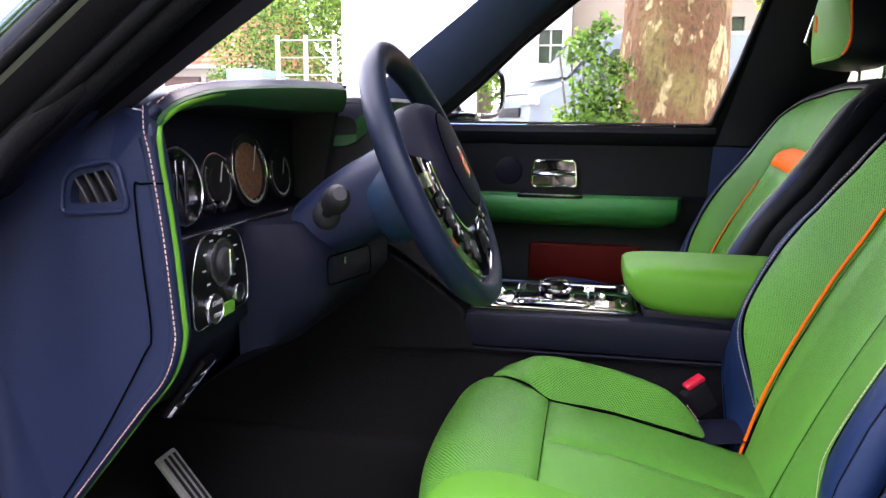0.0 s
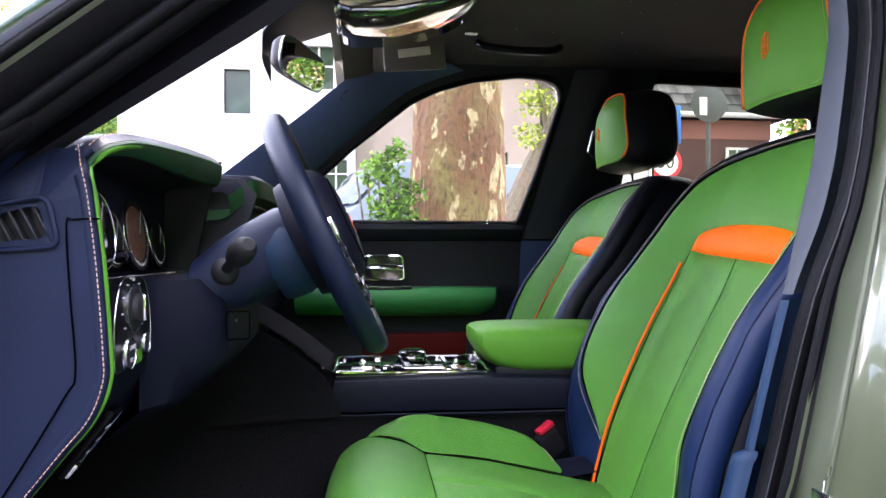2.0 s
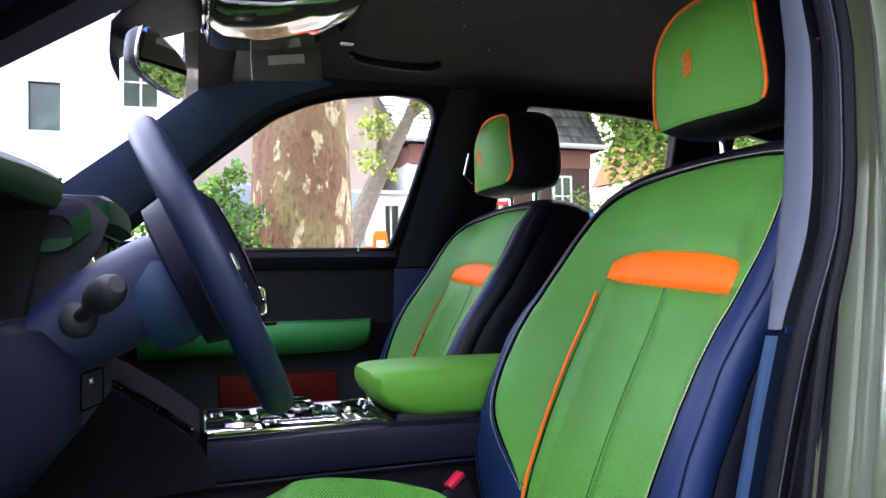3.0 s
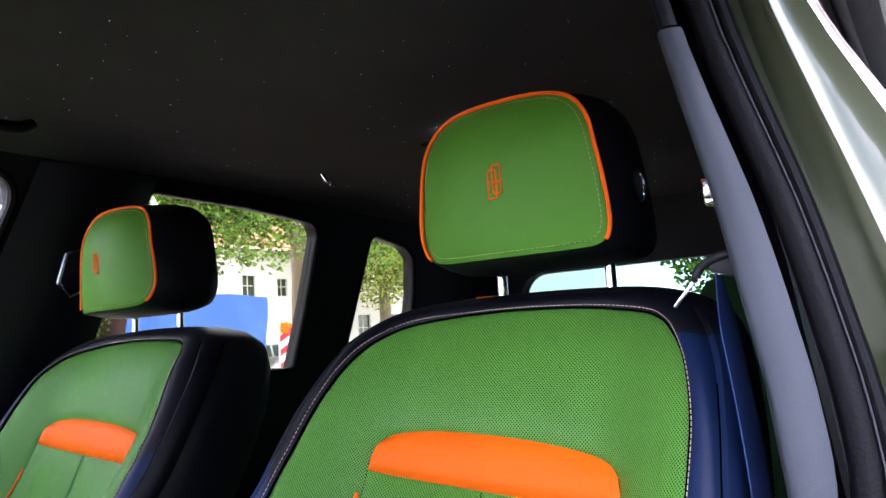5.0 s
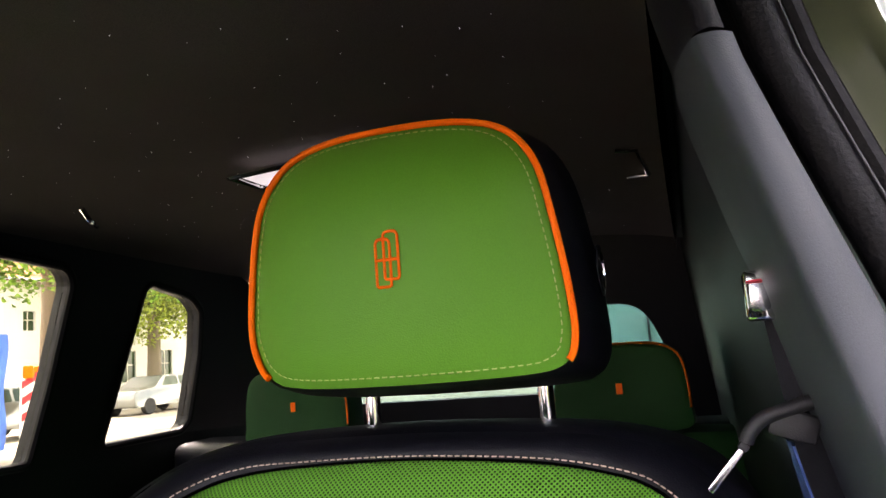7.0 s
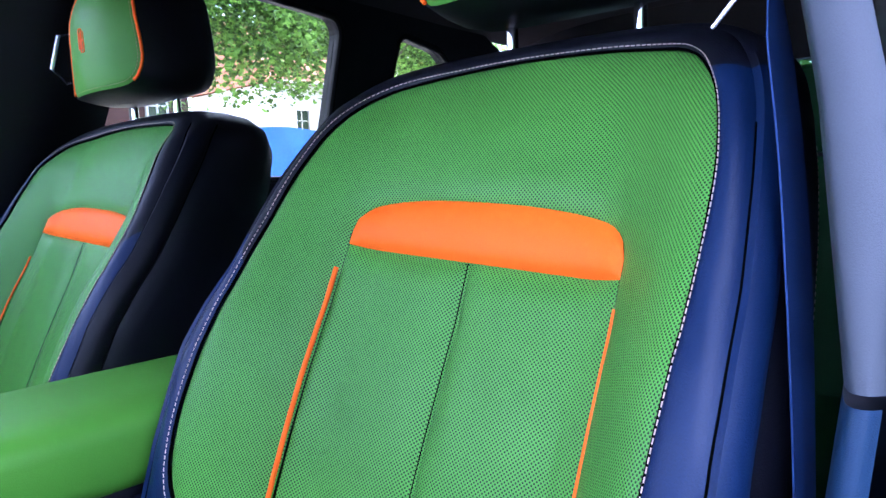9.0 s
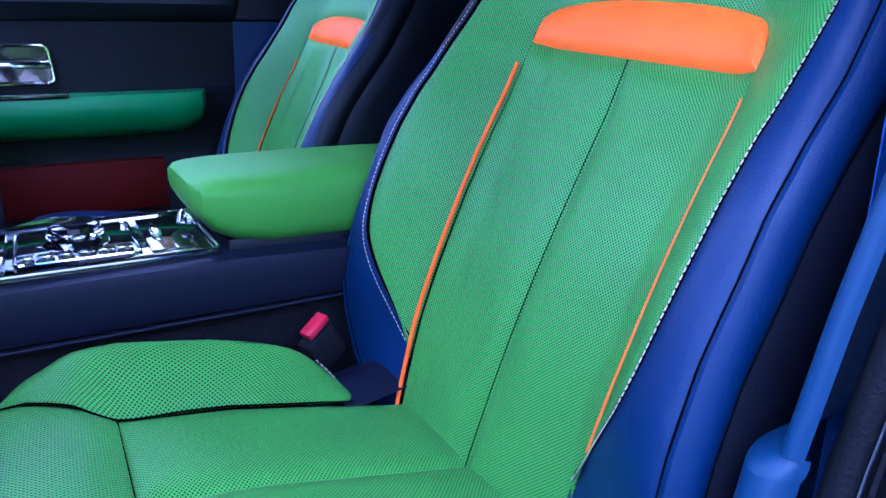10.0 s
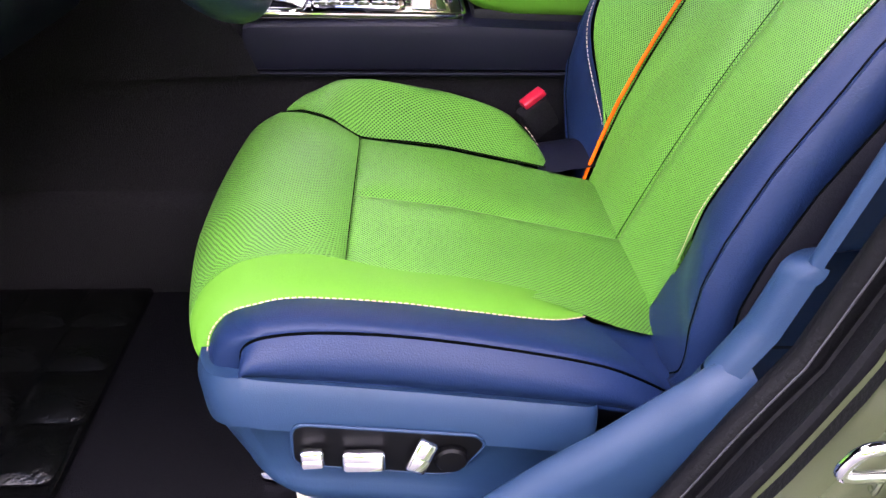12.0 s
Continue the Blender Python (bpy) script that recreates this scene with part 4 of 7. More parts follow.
part("seal_edge", tube([bp(z) + Vector((.014 + .3 * flare(z), -.0215 - flare(z), 0)) for z in np.linspace(.50, 1.76, 40)], 0.0008, 6), "seal_edge", car, "worn grey edge of the rubber seal")
for z, long in ((.875, .012), (.900, .006), (.925, .018), (.958, .010), (.965, .022), (.990, .008)):
    a = outer_bp(z) + Vector((.026, -.075, 0))
    part("sealer_bead", tube(spline([a, a + Vector((-.004, -.008, .3 * long)), a + Vector((.001, -.004, long))], 8), 0.0014, 6), "paint", car)
# striker and sticker on the jamb
part("striker_plate", rbox((0.004, 0.026, 0.045), 0.002, 2, Matrix.Translation(outer_bp(.958) + Vector((.021, -.087, 0)))), "satin", car, "silver door striker plate")
part("striker_loop", tube(spline([outer_bp(.969) + Vector((.014, -.088, 0)), outer_bp(.969) + Vector((-.010, -.088, 0)), outer_bp(.958) + Vector((-.014, -.086, 0)), outer_bp(.947) + Vector((-.010, -.086, 0)), outer_bp(.947) + Vector((.014, -.086, 0))], 30), 0.0035, 10), "chrome", car, "chrome door striker loop")
tag_m = Matrix.Translation(outer_bp(.891) + Vector((.011, -.103, 0))) @ pose(0, 0, 0, 0, 28, 0)
tag = part("sticker", rbox((0.0015, 0.035, 0.050), 0.0005, 1, tag_m), "gloss", car, "black sticker with a white printed table")
for k in range(6):
    part("print_bar", rbox((0.0008, 0.030 if k else .013, 0.0005), 0, 1, tag_m @ Matrix.Translation((-.0011, 0 if k else .009, .021 - .0078 * k))), "white", tag)
for k in range(3):
    part("print_bar", rbox((0.0008, 0.0005, 0.031), 0, 1, tag_m @ Matrix.Translation((-.0011, -.015 + .011 * k, -.0025))), "white", tag)

# passenger B-pillar lower trim and belt
part("pillar_trim", grid(lambda u, v: (lerp(.075, .34, u) - .03 * (1 - v), 1.150 - .035 * math.sin(math.pi * u), lerp(.60, 1.235, v)), 10, 6), "navy", car, "navy trimmed door pillar")
part("pillar_trim", grid(lambda u, v: (lerp(.082, .34, u) + .13 * v, wall_y(1.24 + .5 * v, 1) - .014 - .030 * math.sin(math.pi * u), 1.240 + .50 * v), 10, 10), "black", car, "black door pillar trim")
part("belt_slot", tube([(.255, 1.030, 1.50), (.268, 1.022, 1.56), (.300, 1.018, 1.57), (.330, 1.02, 1.555), (.318, 1.03, 1.49), (.28, 1.035, 1.475)], 0.004, 8, True), "satin", car)

# rear of the cabin
back_hole = rounded([(-.20, 1.300, .05), (1.00, 1.300, .05), (.90, 1.555, .08), (-.10, 1.555, .08)], 6)
part("tailgate_trim", plate([(-.32, .5), (1.12, .5), (1.12, 1.80), (-.32, 1.80)], [back_hole], lambda a, b, d: (2.0 + d - .25 * (b - 1.3), a, b), 0.06), "black", car, "black tailgate trim", smooth=False)
rg = part("rear_glass", plate(back_hole, [], lambda a, b, d: (2.03 + d - .25 * (b - 1.3), a, b), 0.004), "rear_glass", car, "tinted rear window glass", smooth=False)
rg.visible_shadow = False
part("side_trim", plate([(.30, .5), (2.05, .5), (2.05, 1.74), (.24, 1.74)], [], lambda a, b, d: (a, wall_y(b, -1) - d, b), 0.04), "black", car, "black rear door and side trim", smooth=False)
part("side_trim", grid(lambda u, v: (lerp(.07, 2.05, u), 1.165 + .01 * math.sin(6 * v), lerp(.5, 1.262, v)), 6, 4), "black", car)
part("parcel_floor", span(.55, 2.0, -.36, 1.16, .50, .62, .01), "carpet", car)

# cabin floor and bulkhead
part("cabin_floor", span(-1.2, .60, -.40, 1.18, .47, .52, .005), "shaded_carpet", car, "dark carpet, its floor shade in the colour")
part("bulkhead", grid(lambda u, v: (-1.20 + .14 * smooth01(1 - v * 2.2), lerp(-.40, 1.18, u), lerp(.50, 1.24, v)), 8, 12), "carpet", car)
part("tunnel", span(-1.15, .6, .27, .53, .50, .70, .03, 3), "carpet", car)

# quilted mat
mat = thing("floor_mat", (-.8, .05, .52), "black quilted leather floor mat on the carpet", "floor mat")
part("mat_base", span(-1.145, -.660, -.225, .268, .520, .535, .006), "mat", mat)
for i in range(5):
    for j in range(5):
        x0, y0 = -1.135 + i * .094, -.125 + (j - 1) * .097
        part("quilt_pad", grid(lambda u, v: (x0 + u * .093, y0 + v * .096, .534 + .016 * (math.sin(math.pi * u) * math.sin(math.pi * v)) ** 0.45), 10, 10), "mat", mat)

# ---- seat belt ----
belt = thing("seat_belt", (.2, -.26, .9), "blue seat belt webbing with chrome tongue on the pillar", "seat belt")
line = spline([(.200, -.258, 1.388), (.188, -.264, 1.35), (.172, -.276, 1.27), (.155, -.285, 1.19), (.138, -.292, 1.10), (.120, -.298, 1.00), (.102, -.304, .90), (.075, -.314, .72)], 40)
half = [interp(p.z, [.9, 1.1, 1.2, 1.34, 1.385], [.018, .026, .030, .029, .013]) for p in line]
part("webbing", loft([[p + Vector((-w, -.0006, 0)), p + Vector((-.3 * w, -.0016, 0)), p + Vector((.4 * w, -.0010, 0)), p + Vector((w, -.0006, 0)), p + Vector((w, .0006, 0)), p + Vector((.4 * w, .0004, 0)), p + Vector((-.3 * w, -.0002, 0)), p + Vector((-w, .0006, 0))] for p, w in zip(line, half)]), "belt", belt, "blue woven webbing", smooth=False)
part("guide_loop", tube(spline([(.207, -.274, 1.409), (.206, -.262, 1.406), (.206, -.247, 1.401), (.205, -.239, 1.394), (.205, -.236, 1.388)], 30), .0042, 10), "matt", belt, "black belt guide")
part("guide_plate", rbox((.010, .026, .016), .003, 2, Matrix.Translation((.210, -.262, 1.396)) @ pose(0, 0, 0, 18, 0, 0)), "matt", belt)
part("tongue", rbox((.0024, .0040, .031), .0010, 2, Matrix.Translation((.205, -.224, 1.3735)) @ pose(0, 0, 0, 41, 0, 0)), "satin", belt, "slim metal buckle tongue")
part("collar", rbox((.005, .006, .005), .0015, 2, Matrix.Translation((.205, -.2345, 1.386)) @ pose(0, 0, 0, 41, 0, 0)), "matt", belt)
part("height_adjuster", rbox((.009, .018, .030), .003, 3, Matrix.Translation((.222, -.2555, 1.470))), "chrome", belt, "chrome belt height adjuster")
part("adjuster_cap", rbox((.010, .012, .019), .003, 2, Matrix.Translation((.216, -.254, 1.470))), "satin", belt)
part("adjuster_band", rbox((.011, .0125, .002), .0006, 1, Matrix.Translation((.2155, -.254, 1.478))), "red", belt)

# ---- dashboard ----
dash = thing("dashboard", (-.9, .4, .9), "navy leather dashboard with green edging and round dials", "dashboard")
EDGE_LINE = [(-0.692, 1.304), (-0.686, 1.284), (-0.679, 1.256), (-0.671, 1.194), (-0.667, 1.152), (-0.663, 1.095), (-0.663, 1.066), (-0.676, 1.030), (-0.704, 0.995), (-0.736, 0.955), (-0.814, 0.858), (-0.914, 0.740)]
cap_outline = EDGE_LINE + [(-.95, .66), (-1.10, .66), (-1.10, 1.17), (-.95, 1.235), (-.85, 1.270), (-.78, 1.292), (-.72, 1.303), (-.690, 1.298)]
vent_hole = rounded([(-.773, 1.205, .008), (-.768, 1.232, .014), (-.725, 1.243, .010), (-.716, 1.210, .008)], 4)


def on_cap(a, b, d):
    return Vector((a, -.331 + d + 0.022 * smooth01((b - 1.27) / 0.06) + 0.02 * smooth01((-a - 0.9) / .2), b))


cap = part("end_cap", plate(cap_outline, [vent_hole], on_cap, 0.03), "dash_navy", dash, "navy leather dashboard end panel", smooth=False)
el = spline([(a, -.331, b) for a, b in EDGE_LINE], 90)
for p in el:
    p.y = -.331 + 0.022 * smooth01((p.z - 1.27) / 0.06)
part("cap_roll", tube([p + Vector((-.004, .006, 0)) for p in el if p.z < 1.275], 0.0075, 10), "dash_navy", cap)
part("stitching", stitches([p + Vector((.0005, -.0025, 0)) for p in el], .0036, .0020, .0006), "pink_thread", cap, "orange contrast stitching")
seam = spline([(-.666, -.3325, 1.229), (-.690, -.3325, 1.228), (-.698, -.3325, 1.222), (-.694, -.3325, 1.15), (-.689, -.3325, 1.075), (-.700, -.3325, 1.05), (-.76, -.3325, .95), (-.83, -.3325, .85)], 60)
part("panel_groove", tube(seam, 0.0010, 6), "groove", cap)
vent = part("air_vent", tube([Vector((a, -.333, b)) for a, b in rounded([(-.781, 1.196, .01), (-.776, 1.240, .02), (-.716, 1.252, .014), (-.705, 1.201, .012)], 5)], 0.0028, 8, True), "dash_navy", dash, "side window demister vent")
part("vent_backing", plate(vent_hole, [], lambda a, b, d: Vector((a, -.318 + d, b)), .004), "matt", vent, smooth=False)
for k in range(4):
    part("vane", rbox((.003, .012, .045), .001, 1, Matrix.Translation((-.760 + .013 * k, -.325, 1.222)) @ pose(0, 0, 0, 0, -28, 0)), "matt", vent)

# green edging beside the cap, then along under the hood
EDGE_CUT = [p for p in el if p.z < 1.255]

LIP = spline([(-.690, -.309, 1.286), (-.682, -.298, 1.304), (-.674, -.272, 1.318), (-.665, -.20, 1.331), (-.655, -.05, 1.341), (-.647, .08, 1.346), (-.645, .150, 1.347)], 60)
part("hood_top", loft([[p + Vector((-.55, 0, -.170)), p + Vector((-.30, 0, -.070)), p + Vector((-.14, 0, -.018)), p + Vector((-.05, 0, .000)), p + Vector((-.02, 0, .003)), p + Vector((-.008, 0, .003)), p + Vector((-.001, 0, -.004))] for p in LIP], False), "dash_navy", dash, "navy leather instrument hood")
rim_line = spline([p + Vector((.001, .013, 0)) for p in reversed(EDGE_CUT[::6])] + [p + Vector((-.001, .004, -.010)) for p in LIP[4::6]], 150)
part("edge_strip", tube(rim_line, [.0030 + .0014 * smooth01(k / 40) for k in range(100)] + [.0044 - .0016 * smooth01(k / 25) for k in range(50)], 12), "green", dash, "bright green leather edge strip")
part("corner_roll", tube(spline([EDGE_CUT[0] + Vector((-.004, .006, 0)), EDGE_CUT[0] + Vector((-.007, .008, .016)), LIP[0] + Vector((-.006, -.004, .004)), LIP[3] + Vector((-.006, -.002, .004)), LIP[8] + Vector((-.006, 0, .002))], 24), .0075, 10), "dash_navy", dash)
drop = [lerp(.017, .040, smooth01((p.y + .30) / .36)) for p in LIP]
part("hood_edge", loft([[p + Vector((-.001, .001, -.004)), p + Vector((.002, .001, -.007)), p + Vector((.002, .003, -.35 * h - .004)), p + Vector((-.001, .004, -.75 * h)), p + Vector((-.006, .006, -h)), p + Vector((-.012, .007, -h - .002))] for p, h in zip(LIP, drop)], False), "green_edge", dash, "green leather hood edge, its shade in the colour")
# Black here stands in for the deep shade under the hood.
part("hood_underside", loft([[p + Vector((-.012, .007, -h - .002)), p + Vector((-.035, .010, -h - .001)), p + Vector((-.075, .012, -h - .006)), p + Vector((-.11, .012, -h - .024))] for p, h in zip(LIP, drop)], False), "black", dash, "hood underside blackened for its shade")
part("stitching", stitches([p + Vector((-.006, 0, .0045)) for p in LIP], .0042, .0024, .0007), "pink_thread", dash)
part("hood_end", plate([(-.645, 1.347), (-.66, 1.315), (-.745, 1.295), (-1.15, 1.17), (-1.15, 1.18), (-.95, 1.275), (-.79, 1.328), (-.69, 1.346)], [], lambda a, b, d: Vector((a, .150 + d, b)), .01), "navy_dark", dash, smooth=False)
part("hood_speaker", lathe([(0, 0), (.014, 0), (.014, .004), (.011, .006), (0, .006)], 20, Matrix.Translation((-.668, .158, 1.328)) @ pose(0, 0, 0, -90, 0, 0)), "satin", dash)

# dashboard face across the car
FACE = [(-.80, 1.285), (-.745, 1.280), (-.738, 1.17), (-.71, 1.163), (-.684, 1.168), (-.677, 1.160), (-.675, 1.05), (-.688, 1.030), (-.71, .99), (-.79, .93), (-.92, .86), (-1.15, .80)]
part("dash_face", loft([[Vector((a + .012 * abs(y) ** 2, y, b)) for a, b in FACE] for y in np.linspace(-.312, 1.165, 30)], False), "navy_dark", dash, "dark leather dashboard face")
part("trim_line", tube([(-.6745, y, 1.1675) for y in np.linspace(-.30, -.02, 12)], .0016, 6), "satin", dash)
# passenger side hood
plip = spline([(-.640, .178, 1.296), (-.612, .190, 1.320), (-.594, .22, 1.328), (-.590, .40, 1.330), (-.600, .60, 1.330), (-.64, .8, 1.330), (-.69, 1.02, 1.325), (-.74, 1.14, 1.315)], 50)
part("hood_top", loft([[p + Vector((-.55, 0, -.17)), p + Vector((-.25, 0, -.03)), p + Vector((-.06, 0, .004)), p + Vector((-.008, 0, .003)), p + Vector((.001, 0, -.004))] for p in plip], False), "navy_dark", dash, "dark leather dashboard top")
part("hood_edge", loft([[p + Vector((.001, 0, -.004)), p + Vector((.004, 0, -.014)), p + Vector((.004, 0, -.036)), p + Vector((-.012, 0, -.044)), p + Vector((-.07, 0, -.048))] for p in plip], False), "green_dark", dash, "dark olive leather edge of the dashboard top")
part("hood_side", plate([(-.615, 1.322), (-.592, 1.296), (-.604, 1.255), (-.67, 1.165), (-.90, 1.165), (-.90, 1.285), (-.70, 1.325)], [], lambda a, b, d: Vector((a, .186 + d, b)), .012), "matt", dash, smooth=False)

# round dials
def dial(x, y, z, r, label, centre="dial"):
    m = Matrix.Translation((x, y, z)) @ pose(0, 0, 0, 0, 90 - 8, 0)
    d = part("dial", lathe([(0, 0), (r * .93, 0), (r * .95, .004), (r * .93, .005), (0, .0052)], 40, m), "dial", dash, label)
    part("bezel", lathe([(r * .96, .0), (r, .0), (r * 1.0, .004), (r * .99, .005), (r * .975, .005), (r * .96, .003)], 40, m), "chrome", d, "thin chrome bezel")
    # The peach reflection on the speedometer is painted as a wide off-centre disc.
    wide = centre == "peach_glare"
    part("dial_centre", lathe([(0, .0052), (r * (.72 if wide else .52), .0052), (r * (.74 if wide else .54), .006), (0, .0064)], 36, m @ Matrix.Translation((0, -.14 * r if wide else 0, 0))), centre, d)
    gs = []
    for k in range(48):
        q = math.radians(-220 + 260 * k / 47)
        L = r * (.11 if k % 4 == 0 else .06)
        gs.append(rbox((r * .016, L, .001), 0, 1, m @ Matrix.Rotation(q, 4, "Z") @ Matrix.Translation((0, r * .86 - L / 2, .0058))))
    part("scale_marks", join(*gs), "dial_white", d)
    part("needle", rbox((.0012, r * .7, .0012), 0, 1, m @ Matrix.Rotation(1.1, 4, "Z") @ Matrix.Translation((0, r * .35, .009))), "dial_white", d)


dial(-.731, -.022, 1.221, .053, "large round speedometer dial", "peach_glare")
dial(-.731, .078, 1.210, .038, "small round dial")
dial(-.731, -.116, 1.212, .038, "small round dial")
part("instrument_binnacle", span(-.77, -.735, -.312, .17, 1.165, 1.300, .006), "navy_dark", dash, "dark navy instrument panel")
part("cove_side", plate([(-.80, 1.160), (-.690, 1.160), (-.655, 1.335), (-.80, 1.30)], [], lambda a, b, d: Vector((a, .148 + d, b)), .016), "matt", dash, smooth=False)
vd = part("round_vent", lathe([(.040, 0), (.044, 0), (.045, .006), (.0435, .010), (.041, .009), (.040, .002)], 36, Matrix.Translation((-.700, -.262, 1.218)) @ pose(0, 0, 0, 0, 82, 0)), "gloss", dash, "round gloss black air vent")
part("vent_ring", tube([Matrix.Translation((-.690, -.262, 1.2195)) @ pose(0, 0, 0, 0, 82, 0) @ Vector((.0425 * math.cos(q), .0425 * math.sin(q), 0)) for q in (2 * math.pi * k / 48 for k in range(48))], .0009, 6, True), "satin", vd)
part("vent_backing", lathe([(0, 0), (.038, 0), (.038, .003), (0, .003)], 30, Matrix.Translation((-.702, -.262, 1.218)) @ pose(0, 0, 0, 0, 82, 0)), "matt", vd)
for k in (-1, 0, 1):
    part("vane", rbox((.003, .004, .066), .001, 1, Matrix.Translation((-.695, -.262 + .016 * k, 1.218))), "gloss", vd)
for y in (-.215, -.195):
    part("vent_knob", lathe([(0, 0), (.007, 0), (.0075, .004), (.0065, .012), (0, .013)], 18, Matrix.Translation((-.690, y, 1.190)) @ pose(0, 0, 0, 0, 82, 0)), "gloss", dash)

# light switch and start button panel
panel_out = rounded([(-.288, 1.064, .014), (-.292, 1.12, .03), (-.270, 1.168, .06), (-.185, 1.168, .06), (-.163, 1.12, .03), (-.163, 1.072, .014)], 6)
sp = part("switch_panel", plate(panel_out, [], lambda a, b, d: Vector((-.6670 - d, a, b)), .010), "switch_black", dash, "black gloss panel with light switch and start button", smooth=False)
part("panel_rim", tube([Vector((-.6665, a, b)) for a, b in panel_out], .0009, 8, True), "satin", sp)
part("light_knob", lathe([(0, 0), (.026, 0), (.026, .002), (.022, .004), (.017, .004), (.016, .010), (.013, .012), (0, .012)], 32, Matrix.Translation((-.6670, -.226, 1.132)) @ pose(0, 0, 0, 0, 90, 0)), "matt", sp, "gloss black rotary light switch")
part("knob_ring", lathe([(.0265, 0), (.028, 0), (.028, .003), (.0265, .003)], 32, Matrix.Translation((-.6670, -.226, 1.132)) @ pose(0, 0, 0, 0, 90, 0)), "satin", sp)
part("knob_grip", rbox((.006, .007, .030), .002, 2, Matrix.Translation((-.6550, -.226, 1.132))), "chrome", sp)
for k in range(9):
    q = math.radians(-40 + 260 * k / 8)
    part("print_bar", rbox((.001, .006, .0016), 0, 1, Matrix.Translation((-.6662, -.226 + .038 * math.cos(q), 1.132 + .032 * math.sin(q)))), "dial_white", sp)
for y, z, r, txt in ((-.250, 1.083, .018, True), (-.192, 1.089, .012, False)):
    bt = part("start_button" if txt else "round_button", lathe([(0, .002), (r * .90, .002), (r * .92, .003), (r * .95, .005), (r, .003), (r, 0), (0, 0)], 32, Matrix.Translation((-.6660, y, z)) @ pose(0, 0, 0, 0, 90, 0)), "satin", sp, "metal ringed push button")
    part("button_face", lathe([(0, 0), (r * .89, 0), (r * .88, .0015), (0, .002)], 28, Matrix.Translation((-.6635, y, z)) @ pose(0, 0, 0, 0, 90, 0)), "matt", bt)
part("green_strip", rbox((.003, .035, .016), .001, 1, Matrix.Translation((-.6660, -.218, 1.075))), "green", sp, "green leather inlay")


def words(text, size, m, mat, parent, name="lettering"):
    cu = bpy.data.curves.new(name, "FONT")
    cu.body, cu.size, cu.align_x, cu.align_y, cu.extrude = text, size, "CENTER", "CENTER", 0.0002
    tmp = bpy.data.objects.new(name, cu)
    scene.collection.objects.link(tmp)
    bpy.context.view_layer.update()
    me = bpy.data.meshes.new_from_object(tmp.evaluated_get(bpy.context.evaluated_depsgraph_get()))
    bpy.data.objects.remove(tmp)
    base = Vector(root_of(parent).location) if parent else Vector((0, 0, 0))
    me.transform(Matrix.Translation(-base) @ m)
    me.materials.clear()
    me.materials.append(M[mat] if isinstance(mat, str) else mat)
    ob = new(name, me)
    if parent:
        ob.parent = parent
    return ob


FACE_X = Matrix(((0, 0, 1, 0), (1, 0, 0, 0), (0, 1, 0, 0), (0, 0, 0, 1)))  # text plane facing the seats
words("START", .0075, Matrix.Translation((-.6596, -.250, 1.090)) @ FACE_X, "dial_white", sp)
words("STOP", .0075, Matrix.Translation((-.6596, -.250, 1.076)) @ FACE_X, "dial_white", sp)
words("AUTO", .0065, Matrix.Translation((-.6660, -.232, 1.167)) @ FACE_X, "dial_white", sp)

# parking brake strip on the knee panel
bm_m = Matrix.Translation((-.712, -.232, .982)) @ pose(0, 0, 0, 0, 38, 0)
ep = part("parking_brake_switch", rbox((.010, .030, .094), .004, 2, bm_m), "switch_black", dash, "black parking brake switch with chrome lever")
part("lever", rbox((.012, .022, .020), .003, 2, bm_m @ Matrix.Translation((.003, 0, -.034))), "chrome", ep)
part("chrome_edge", tube([bm_m @ Vector((.004, .014, .042)), bm_m @ Vector((.004, .014, -.040))], .0014, 6), "satin", ep)
for k in range(3):
    part("print_bar", rbox((.001, .012 - .003 * k, .003), 0, 1, bm_m @ Matrix.Translation((.0055, 0, .026 - .018 * k))), "dial_white", ep)

# centre screen
cs = part("centre_screen", rbox((.014, .31, .112), .005, 2, Matrix.Translation((-.638, .385, 1.228)) @ pose(0, 0, 0, 0, -16, 0)), "screen", dash, "black glass centre screen")
part("screen_frame", tube([Vector((-.628 + .28 * (z - 1.228), y, z)) for y, z in rounded([(.226, 1.172, .01), (.226, 1.284, .01), (.544, 1.284, .01), (.544, 1.172, .01)], 4)], .003, 8, True), "satin", cs)
part("screen_housing", loft([[Vector((x, y, z)) for x, z in ((-.66, 1.292), (-.632, 1.290), (-.650, 1.168), (-.70, 1.150))] for y in np.linspace(.200, .575, 6)], False), "matt", dash, "matt black screen housing")
clock = part("clock", lathe([(0, 0), (.030, 0), (.034, .006), (.030, .010), (.027, .004), (0, .004)], 32, Matrix.Translation((-.640, .625, 1.245)) @ pose(0, 0, 0, 0, 84, 0)), "chrome", dash, "round chrome clock")

# pedal
pedal = thing("accelerator_pedal", (-.98, .17, .60), "brushed metal accelerator pedal with black grooves", "pedal")
pm = Matrix.Translation((-.940, .150, .606)) @ pose(0, 0, 0, 0, 52, 0)
part("pedal_plate", rbox((.10 * 2, .055, .012), .004, 2, pm), "pedal_metal", pedal)
for k in (-1, 0, 1):
    part("pedal_groove", rbox((.185, .006, .004), .001, 1, pm @ Matrix.Translation((0, .0145 * k, .0068))), "matt", pedal)

